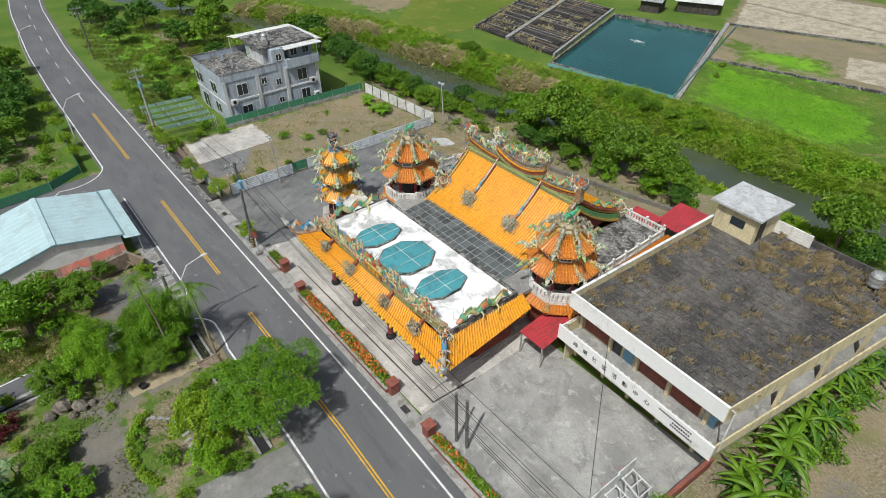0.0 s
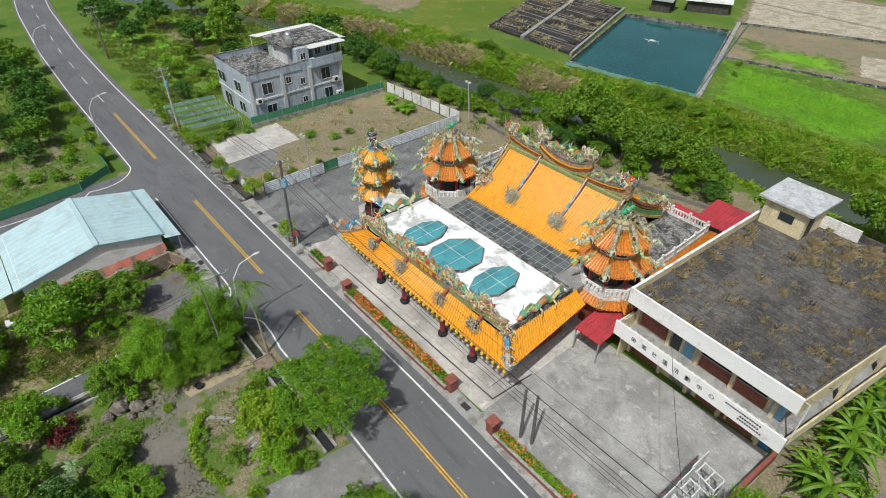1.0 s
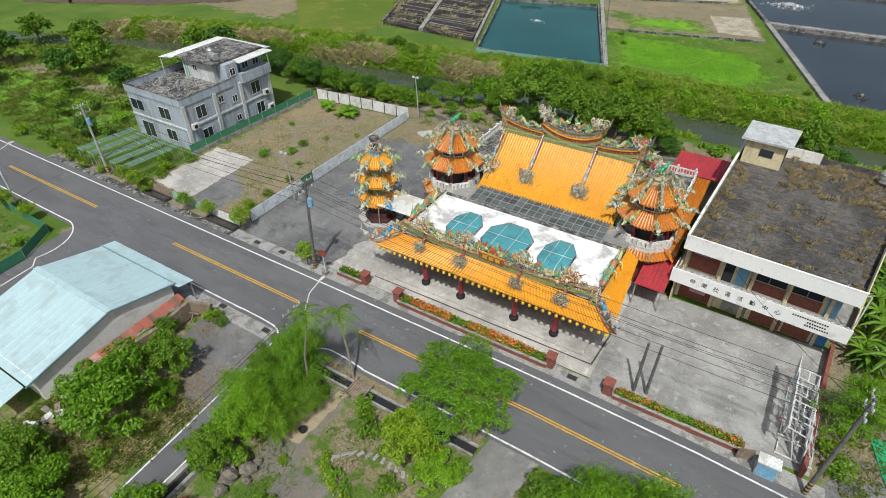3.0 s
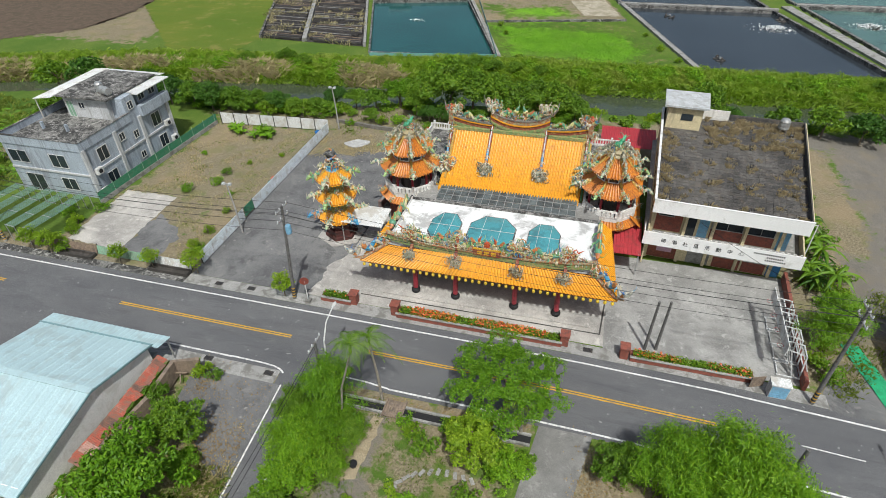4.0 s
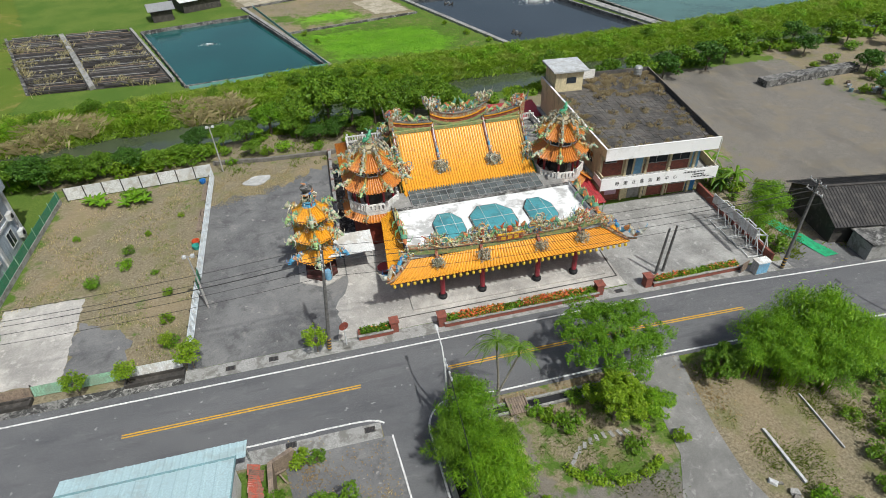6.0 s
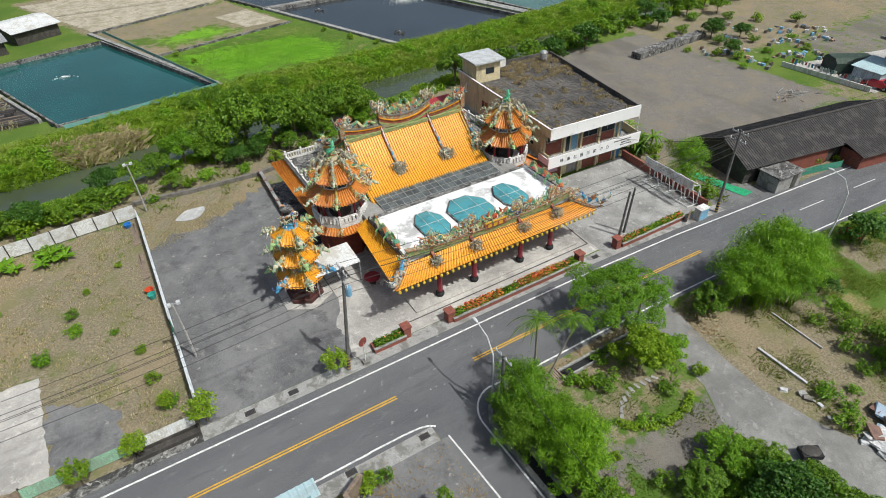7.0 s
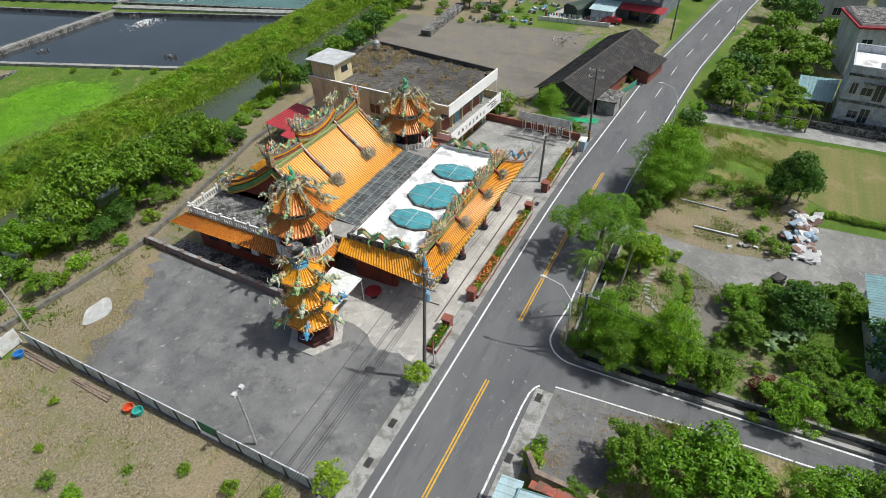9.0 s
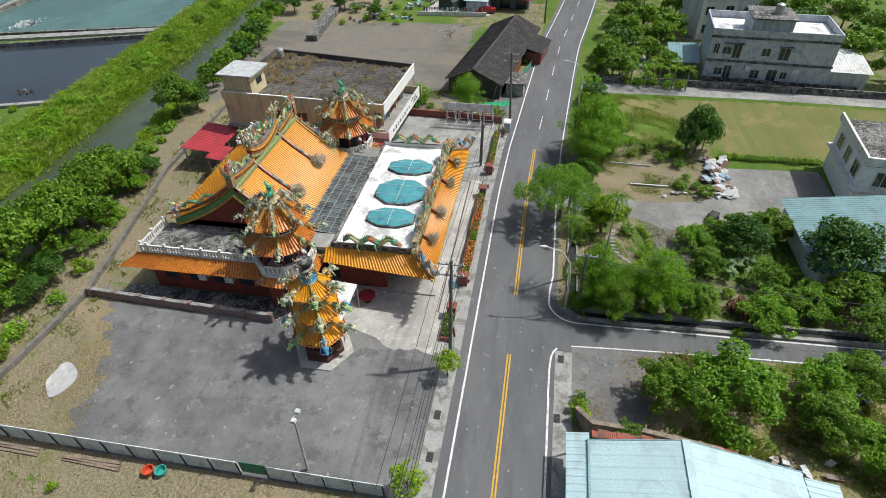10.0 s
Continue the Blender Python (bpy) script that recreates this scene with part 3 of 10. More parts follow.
# zones: polygon, softness in metres, soil, dry grass, gravel
ZONES = [
    (rect(-47, 5.5, -27.5, 38.5), 1.5, 0.75, 0.5, 0.0),
    (rect(-64, 4.0, -28, 6.6), 0.5, 0.9, 0.1, 0.2),
    (rect(-40, 6, -33, 18), 2.0, 0.75, 0.2, 0.0),
    (rect(-29, 31, -14, 39.5), 1.0, 0.95, 0.1, 0.2),
    (rect(-29, 39.5, -14, 48), 1.0, 0.5, 0.2, 0.9),
    (rect(-16, 33, 30, 51), 2.0, 1.0, 0.1, 0.1),
    (rect(-50, 40, -16, 49), 1.5, 0.85, 0.2, 0.0),
    (rect(28.5, 19, 68, 53), 1.5, 0.0, 0.0, 1.0),
    ([(43.5, 41.0), (62.8, 41.6), (62.0, 22.0), (40.5, 23.5)], 0.8, 1.0, 0.0, 0.0),
    (rect(28, 3, 38, 48), 2.0, 1.0, 0.1, 0.1),
    (rect(27.5, 3.5, 37, 20), 1.5, 0.95, 0.2, 0.4),
    ([(63.5, 27.5), (72.6, 26.4), (74.0, 9.8), (64.5, 12.5)], 1.0, 0.0, 0.35, 0.0),
    ([(69, 8.5), (75, 6.5), (75, -2.5), (67, -1.5)], 1.0, 0.0, 0.3, 0.0),
    (rect(66, 34, 130, 59), 3.0, 0.9, 0.2, 0.35),
    (rect(84, 5, 130, 34), 2.0, 0.6, 0.2, 0.6),
    (rect(66, 4, 86, 19), 2.0, 0.55, 0.5, 0.2),
    (rect(34, 13, 68, 24), 2.0, 0.3, 0.0, 0.95),
    (rect(42, -60, 130, -9), 3.0, 0.5, 0.35, 0.0),
    (rect(40, 0, 84, 5), 1.0, 0.6, 0.3, 0.2),
    (rect(-10.5, -15.5, 6, -4.3), 1.0, 0.55, 0.45, 0.0),
    (rect(-7.0, -15.0, -3.8, -6.0), 1.0, 0.5, 0.2, 0.75),
    (rect(-3.8, -17.0, 5.5, -12.6), 1.0, 0.2, 0.2, 0.9),
    (rect(8.6, -22.5, 23.5, -4.4), 1.0, 0.95, 0.2, 0.0),
    (rect(-10.5, -32, -2, -16.5), 2.0, 0.55, 0.2, 0.0),
    (rect(23.5, -60, 37.5, -7), 1.5, 0.25, 0.6, 0.0),
    ([(25, -19), (29, -20), (33, -9), (29, -8.5)], 1.5, 0.0, 0.0, 0.0),
    ([(30, -12), (34, -12), (37, -7), (31, -7)], 1.0, 0.8, 0.3, 0.0),
    (rect(-23, -13, -15, -5), 1.0, 0.55, 0.5, 0.35),
    (rect(-46, -60, -12.4, -19), 0.6, 0.42, 0.6, 0.0),
    (rect(-24, -32, -13.0, -12), 0.5, 0.42, 0.6, 0.0),
    ([(-18.2, 96), (12, 102.5), (4, 129), (-27, 119)], 1.0, 1.0, 0.0, 0.3),
    ([(-9, 73), (24, 72), (13, 102), (-17, 95.5)], 2.0, 0.22, 0.36, 0.0),
    ([(-8, 77), (10, 76), (14, 83), (9, 92), (-14, 93)], 5.0, 0.0, 0.0, 0.0),
    ([(-14, 99.5), (1, 103), (-3, 112), (-17, 107)], 5.0, 0.0, 0.1, 0.0),
    ([(-21, 104), (-15, 104), (-16, 111), (-22, 111)], 3.0, 0.3, 0.3, 0.0),
    (rect(-11.4, -60, -9.2, -4), 0.4, 0.8, 0.2, 0.0),
    (rect(-46, -5.4, 7, -3.5), 0.5, 0.7, 0.3, 0.2),
    (rect(-14.6, 18, -11, 40), 0.5, 0.6, 0.2, 0.5),
    ([(-28, 120), (4, 130.5), (-6, 165), (-42, 160)], 2.0, 1.0, 0.0, 0.3),
    (rect(-150, 66, -84, 140), 4.0, 0.8, 0.2, 0.0),
    (rect(-110, 20, -66, 24), 2.0, 0.8, 0.2, 0.3),
    (rect(-140, -70, -47, -30), 4.0, 0.2, 0.5, 0.0),
    (rect(-66, -30, -47, -6), 3.0, 0.45, 0.2, 0.0),
]


def spaced():
    def line(a, b, step, far):
        core = list(np.arange(a, b + 0.01, step))
        low, high, d = [], [], step
        x0, x1 = core[0], core[-1]
        while x1 < far:
            d *= 1.45
            x0, x1 = x0 - d, x1 + d
            low.insert(0, x0)
            high.append(x1)
        return np.array(low + core + high)
    return line(-150, 160, 1.0, 2600), line(-66, 162, 1.0, 2600)


def ground():
    xs, ys = spaced()
    gx, gy = np.meshgrid(xs, ys)
    d = np.abs(gy - canal_y(gx)) - canal_w(gx)
    trench = np.clip((1.6 - d) / 2.6, 0, 1)
    z = -3.0 * trench * trench * (3 - 2 * trench)
    rise = np.clip((d - 1.5) / 3.0, 0, 1) * np.clip((12 - d) / 6.0, 0, 1) * (gy > canal_y(gx))
    z += 0.5 * rise
    for _, poly in PONDS:
        z -= 1.5 * np.clip((inside(gx, gy, poly) + 0.4) / 1.0, 0, 1)
    wob = 0.014 * np.sin(gx * 0.7 + 1.3 * np.sin(gy * 0.4)) * np.cos(gy * 0.6 + gx * 0.13)
    built = np.maximum.reduce([np.clip(inside(gx, gy, p) + 1.5, 0, 1) for p in (rect(-37, -6, 30, 40), rect(-400, -5, 400, 6), rect(-66, 12, -47, 32), rect(28, 0, 70, 20), rect(-46, -30, -36, 0), rect(4, -36, 12, 0), rect(4, -36, 20, -18))])
    z += wob * (1 - built) - 0.02
    zone = np.zeros((*gx.shape, 4), np.float32)
    for poly, soft, *amounts in ZONES:
        k = np.clip(inside(gx, gy, poly) / soft * 0.5 + 0.5, 0, 1)
        for i, a in enumerate(amounts):
            zone[..., i] = zone[..., i] * (1 - k) + a * k
    bank = np.clip((1.4 - d) / 1.5, 0, 1)
    zone[..., 0] = np.maximum(zone[..., 0], bank * np.where(gy > canal_y(gx), 0.25, 0.7))
    for poly in ([(-9, 77), (11, 75.5), (15, 83), (10, 93), (-15.5, 94)], [(-14, 100), (0, 103), (-4, 112), (-17, 108)], [(25, -19), (29, -20), (33, -9), (29, -8.5)], rect(-118, 7, -62, 36), [(-12, 92), (10, 98), (4, 112), (-18, 110)]):
        k = {-9: 1.0, -14: 0.8}.get(poly[0][0], 0.5)
        zone[..., 3] = np.maximum(zone[..., 3], k * np.clip(inside(gx, gy, poly) / 9.0 + 0.45, 0, 1))
    ny, nx = gx.shape
    idx = np.arange(nx * ny).reshape(ny, nx)
    faces = np.stack([idx[:-1, :-1], idx[:-1, 1:], idx[1:, 1:], idx[1:, :-1]], -1).reshape(-1, 4)
    me = arrays("ground", np.stack([gx, gy, z], -1).reshape(-1, 3), faces)
    me.shade_smooth()
    att = me.attributes.new("zone", "FLOAT_COLOR", "POINT")
    att.data.foreach_set("color", zone.reshape(-1))
    single("ground", me, GROUND, label="flat farmland of grass, bare soil and gravel", category="ground", kind="structure")


ground()


def flat(name, poly, z, material, label, category="pavement"):
    g = Geo()
    g.add([(x, y, z) for x, y in poly], [tuple(range(len(poly)))])
    return single(name, g, material, label=label, category=category, kind="structure")


def ragged(pts, amount, seed):
    """A broken, wandering edge through the given points."""
    q = random.Random(seed)
    out = []
    for (ax, ay), (bx, by) in zip(pts[:-1], pts[1:]):
        n = max(2, int(math.hypot(bx - ax, by - ay) / 0.5))
        for i in range(n):
            k = i / n
            j = 0.0 if i == 0 else amount
            out.append((ax + (bx - ax) * k + q.uniform(-j, j), ay + (by - ay) * k + q.uniform(-j, j)))
    return out + [pts[-1]]


def strip(name, xs, y0, y1, z, material, label="", category="road", parent=None):
    """A band along the road between two offsets from its centre line."""
    g = Geo()
    g.sheet([[(x, road_y(x) + y0, z), (x, road_y(x) + y1, z)] for x in xs])
    g.f = [tuple(reversed(q)) for q in g.f]
    if parent:
        return part(name, g, material, parent, label)
    return single(name, g, material, label=label, category=category, kind="structure")


def steps(a, b, d=4.0):
    n = max(1, int(abs(b - a) / d))
    return [a + (b - a) * i / n for i in range(n + 1)]


road = thing("road", label="two-lane grey asphalt road with painted lines", category="road", kind="structure")
strip("carriageway", steps(-390, 390, 5), -3.75, 4.05, 0.004, ASPHALT, parent=road)
strip("edge_line", steps(-390, 390, 5), 3.18, 3.34, 0.012, LINE_WHITE, parent=road, label="white edge line")
for a, b in ((-390, -46.5), (-36.5, -19), (-5, 390)):
    strip("edge_line", steps(a, b, 5), -3.42, -3.26, 0.012, LINE_WHITE, parent=road, label="white edge line")
for a, b in ((-65.9, -46.7), (-33.05, -15.15), (-7.95, 19.7)):
    for o in (-0.17, 0.06):
        strip("centre_line", steps(a, b, 5), o, o + 0.12, 0.012, LINE_YELLOW, parent=road, label="yellow centre line")
for k in range(14):
    x = 25.3 + 9.5 * k
    strip("lane_dash", steps(x, x + 4, 2), -0.04, 0.06, 0.012, LINE_WHITE, parent=road, label="white dash")
for k in range(12):
    x = -71.7 - 10.2 * k
    strip("lane_dash", steps(x - 4, x, 2), -0.04, 0.06, 0.012, LINE_WHITE, parent=road, label="white dash")


def painted(pts, w=0.15):
    g = Geo()
    rows = []
    for i, p in enumerate(pts):
        a, b = Vector((*pts[max(i - 1, 0)], 0)), Vector((*pts[min(i + 1, len(pts) - 1)], 0))
        d = (b - a).normalized()
        s = Vector((d.y, -d.x, 0)) * w / 2
        q = Vector((*p, 0.02))
        rows.append([tuple(q - s), tuple(q + s)])
    g.sheet(rows)
    g.f = [tuple(reversed(q)) for q in g.f]
    return g


def arc(cx, cy, r, a0, a1, n=8):
    return [(cx + r * math.cos(radians(a0 + (a1 - a0) * i / n)), cy + r * math.sin(radians(a0 + (a1 - a0) * i / n))) for i in range(n + 1)]


lane_w = thing("side_road", label="narrow asphalt side road between white lines", category="road", kind="structure")
part("carriageway", Geo().add([(-11.6, -60, 0.006), (-9.0, -60, 0.006), (-9.9, -22, 0.006), (-10.3, -9, 0.006), (-10.3, -3.7, 0.006), (-13.9, -3.7, 0.006), (-13.0, -14.9, 0.006), (-12.7, -22, 0.006)], [(0, 1, 2, 7), (7, 2, 3, 6), (6, 3, 4, 5)]), ASPHALT, lane_w)
part("edge_line", painted([(-11.3, -60), (-12.35, -26), (-12.6, -19.5), (-12.85, -14.9), (-13.25, -8.5), (-13.5, -5.1)], 0.13), LINE_WHITE, lane_w, "white edge line")
part("edge_line", painted([(-9.2, -60), (-10.3, -22.8), (-10.45, -18.8), (-10.65, -11), (-10.75, -6.2)] + arc(-8.2, -5.6, 2.55, 178, 98, 8) + [(-7.0, -3.12), (-5.0, -3.34)]), LINE_WHITE, lane_w, "white curved edge line")
part("edge_line", painted([(-19, -3.34), (-16.3, -3.36), (-15.0, -3.45), (-14.3, -3.65), (-13.9, -3.95)]), LINE_WHITE, lane_w, "white curved edge line")
lane_v = thing("side_road", label="asphalt side road beside a green fence", category="road", kind="structure")
part("carriageway", Geo().add([(-44, -70, 0.006), (-36, -70, 0.006), (-36.2, -3.7, 0.006), (-45, -3.7, 0.006)], [(0, 1, 2, 3)]), ASPHALT, lane_v)
part("edge_line", painted([(-42.0, -70), (-41.4, -16), (-42.0, -10)] + arc(-47.2, -7.6, 4.3, -20, 85, 8)), LINE_WHITE, lane_v, "white curved edge line")

flat("parking_lot", [(-28.9, 5.4), (-14.5, 5.4)] + ragged([(-14.5, 37.2), (-17.0, 36.0), (-20.6, 33.4), (-23.5, 32.4), (-25.6, 32.6), (-28.9, 31.0)], 0.75, 3), 0.012, LOT, "old dark grey asphalt parking lot with stains")
flat("forecourt", [(11.2, 5.4), (11.2, 20), (-14.5, 20)] + ragged([(-14.6, 13), (-15.0, 11.7), (-16.2, 9.6), (-15.8, 7.6), (-16.3, 5.4)], 0.22, 14), 0.02, CONCRETE_PALE, "pale stained concrete forecourt of the temple")
flat("forecourt", [(11.2, 4.9), (27.0, 4.9), (27.5, 18.5), (11.2, 18.5)], 0.016, CONCRETE, "grey stained concrete yard of the community hall")
flat("concrete_slab", ragged([(-46.0, 7.4), (-39.0, 6.8), (-39.4, 17.5), (-46.4, 17.6), (-46.0, 7.4)], 0.12, 4)[:-1], 0.02, CONCRETE_PALE, "pale concrete slab in a bare lot")
flat("asphalt_patch", ragged([(-38.9, 6.8), (-34.4, 7.0), (-34.0, 9.5), (-35.2, 12.0), (-39.1, 14.0), (-38.9, 6.8)], 0.35, 5)[:-1], 0.01, LOT, "dark asphalt patch beside a concrete slab")
strip("gutter", steps(-29, 28, 5), 4.05, 5.4, 0.02, KERB, "concrete gutter strip along the road", "pavement")
strip("gutter", steps(-64, -29, 5), 4.05, 5.0, 0.016, MOSS_ROOF, "stained concrete gutter strip along the road", "pavement")
strip("gutter", steps(-36, -14.2, 5), -5.1, -3.75, 0.02, KERB, "concrete gutter strip along the road", "pavement")
flat("driveway", [(5.9, -12), (7.0, -3.75), (10.9, -3.75), (9.6, -10.5), (9.3, -14.5), (10.2, -19.0), (11.5, -21.8), (18.0, -23.2), (18.6, -34), (8, -34), (4.2, -15.0)], 0.006, CONCRETE_DULL, "grey concrete driveway to a farm yard")
flat("farm_lane", [(37.6, -60), (40.6, -60), (42.4, -20), (42.4, -6.6), (38.6, -6.6), (38.8, -30)], 0.006, CONCRETE, "pale concrete farm lane along a wall", "road")
flat("parking_strip", ragged([(-20.6, -9.6), (-19.2, -11.2), (-17.2, -11.4), (-14.6, -13.6), (-13.1, -13.2)], 0.35, 6) + [(-13.6, -5.1), (-21.4, -5.1)], 0.008, LOT, "worn asphalt apron with weeds")
flat("house_yard", [(73.3, 26.6), (73.9, 11.5), (81, 12.0), (98, 13.5), (98, 20.5), (88.3, 22.8)], 0.006, CONCRETE_PALE, "pale concrete house yard")


def canal_surface():
    xs = steps(-390, 390, 6)
    g = Geo().sheet([[(x, float(canal_y(x) - canal_w(x) - 2.0), -1.05), (x, float(canal_y(x) + canal_w(x) + 2.0), -1.05)] for x in xs])
    g.f = [tuple(reversed(q)) for q in g.f]
    single("canal_water", g, CANAL_WATER, label="still grey-green canal water", category="water", kind="structure")


canal_surface()
for tone, poly in PONDS:
    material, word = {"teal": (POND_TEAL, "deep teal"), "dark": (POND_DARK, "dark grey-blue"), "pale": (POND_PALE, "pale green")}[tone]
    cx, cy = sum(p[0] for p in poly) / 4, sum(p[1] for p in poly) / 4
    flat("pond_water", [(cx + (x - cx) * 1.03, cy + (y - cy) * 1.03) for x, y in poly], -0.42, material, word + " fish pond water", "water")

# dark joints and channels in the forecourt
for poly in ([(-11.3, 6.62), (10.9, 6.72), (10.9, 6.86), (-11.3, 6.76)], [(10.78, 6.86), (10.92, 6.86), (11.2, 11.0), (11.05, 11.0)]):
    flat("drain_channel", poly, 0.027, BLACK_ROOF, "dark narrow drain channel in concrete")

flat("road_junction", [(-14.2, -3.7), (-14.1, -5.1), (-13.5, -5.2), (-13.2, -9.0), (-10.4, -9.0), (-10.4, -6.0), (-9.6, -4.4), (-8.0, -3.4), (-6.0, -3.2), (-6.0, -2.9), (-14.2, -2.9)], 0.009, ASPHALT, "asphalt mouth of a side road", "road")
flat("side_passage", [(-14.5, 18.0), (-11.8, 18.0), (-11.8, 37.0), (-14.3, 37.0)], 0.008, MOSS_ROOF, "dark damp concrete passage beside a temple wing")
flat("verge", ragged([(28.0, 3.0), (38.5, 2.3), (36.0, 4.6), (33, 7), (28.2, 6), (28.0, 3.0)], 0.3, 8)[:-1], 0.009, LOT, "patched grey verge beside a pole")

flat("field", ragged([(-73, 62.5), (-62, 65.5), (-60.5, 75), (-72.5, 113), (-86, 150), (-140, 150), (-107, 97), (-73, 62.5)], 0.5, 12)[:-1], 0.03, FIELD, "smooth olive-green mown field", "field")
SAND = worn("pale dried silt", (0.42, 0.375, 0.29), (0.26, 0.235, 0.16), 0.5, 0.25, 2.0, rough=0.95)
flat("sand_field", ragged([(2.6, 104.6), (10.4, 105.4), (6.4, 119.0), (-1.5, 116.5), (2.6, 104.6)], 0.22, 21)[:-1], 0.03, SAND, "bare pale sandy patch in a drained bed", "field")
flat("sand_field", ragged([(-26.5, 121.0), (2.5, 131.0), (-6.5, 160), (-40, 156), (-26.5, 121.0)], 0.5, 22)[:-1], 0.03, SAND, "bare pale sandy field beyond the ponds", "field")
flat("ploughed_field", ragged([(-150, 46), (-119, 60), (-103, 73), (-101, 87), (-106, 108), (-118, 150), (-190, 150), (-150, 46)], 0.8, 19)[:-1], 0.035, worn("dark ploughed soil", (0.12, 0.085, 0.06), (0.075, 0.06, 0.04), 0.5, 0.4, 3.0, rough=0.95), "dark brown ploughed field", "field")
flat("stubble_field", ragged([(21.4, -60), (36.6, -60), (37.6, -30), (37.4, -17.5), (30.5, -19.0), (24.4, -21.5), (21.0, -25.2), (20.6, -34), (21.4, -60)], 0.4, 17)[:-1], 0.012, STUBBLE, "mown tan and green stubble field", "field")

# ---- the temple ----
def roll_roof(rows, pitch=0.3, bulge=0.105):
    """Round tile rolls running down a slope. rows: from the eave up, pairs of end points of a level line."""
    g = Geo()
    a0, b0 = Vector(rows[0][0]), Vector(rows[0][1])
    n = max(2, int(round((b0 - a0).length / pitch)))
    shape = [(0.0, 0.0), (0.16, 0.0), (0.27, 0.8), (0.5, 1.0), (0.73, 0.8), (0.84, 0.0)]
    grid = []
    for j, (a, b) in enumerate(rows):
        a, b = Vector(a), Vector(b)
        up_a = Vector(rows[min(j + 1, len(rows) - 1)][0]) - Vector(rows[max(j - 1, 0)][0])
        nrm = (b0 - a0).cross(up_a).normalized()
        if nrm.z < 0:
            nrm = -nrm
        row = []
        for i in range(n):
            for u, h in shape:
                row.append(tuple(a.lerp(b, (i + u) / n) + nrm * (h * bulge)))
        row.append(tuple(b))
        grid.append(row)
    g.sheet(grid)
    return g


def curve_rows(a, b, c, d, n=9, sag=0.22):
    """Level lines from the eave a-b up to the top c-d, hollow in between."""
    a, b, c, d = (Vector(p) for p in (a, b, c, d))
    out = []
    for j in range(n):
        k = j / (n - 1)
        h = k - sag * 4 * k * (1 - k) * 0.5
        p, q = a.lerp(c, k), b.lerp(d, k)
        p.z, q.z = a.z + (c.z - a.z) * h, b.z + (d.z - b.z) * h
        out.append((p, q))
    return out


def ornament(g, c, size, count, seed, flat_y=1.0):
    """A cluster of small porcelain figures, scrolls and leaves."""
    r = random.Random(seed)
    c = Vector(c)

    def spread(w):
        return max(-1.7 * w, min(1.7 * w, r.gauss(0, w)))

    g.ball(c, 0.26 * size, 0.22 * size * flat_y, 0.3 * size, 7, 5)
    for i in range(count):
        p = c + Vector((spread(0.38) * size, spread(0.27) * size * flat_y, r.uniform(-0.35, 0.75) * size * (1 - 0.3 * r.random())))
        k = r.random()
        s = size * r.uniform(0.06, 0.15)
        if k < 0.22:
            g.ball(p, s * 0.8, s * 0.65, s * 1.2, 6, 4)
        elif k < 0.42:
            g.spike(p, (r.uniform(-1, 1), r.uniform(-0.6, 0.6), r.uniform(0.3, 1.4)), s * 4.6, s * 0.42, 4)
        else:
            a0, turn, ax = r.uniform(0, 6.28), r.choice((-1, 1)), r.uniform(0, 3.14)
            pts = []
            for t in range(7):
                rad = s * (3.0 - 0.34 * t)
                w = a0 + turn * t * 0.72
                pts.append(p + Vector((rad * math.cos(w) * math.cos(ax), rad * math.cos(w) * math.sin(ax) * flat_y, rad * math.sin(w))))
            g.tube(pts, [s * 0.12, s * 0.27, s * 0.32, s * 0.3, s * 0.26, s * 0.2, s * 0.1], 4)
    return g


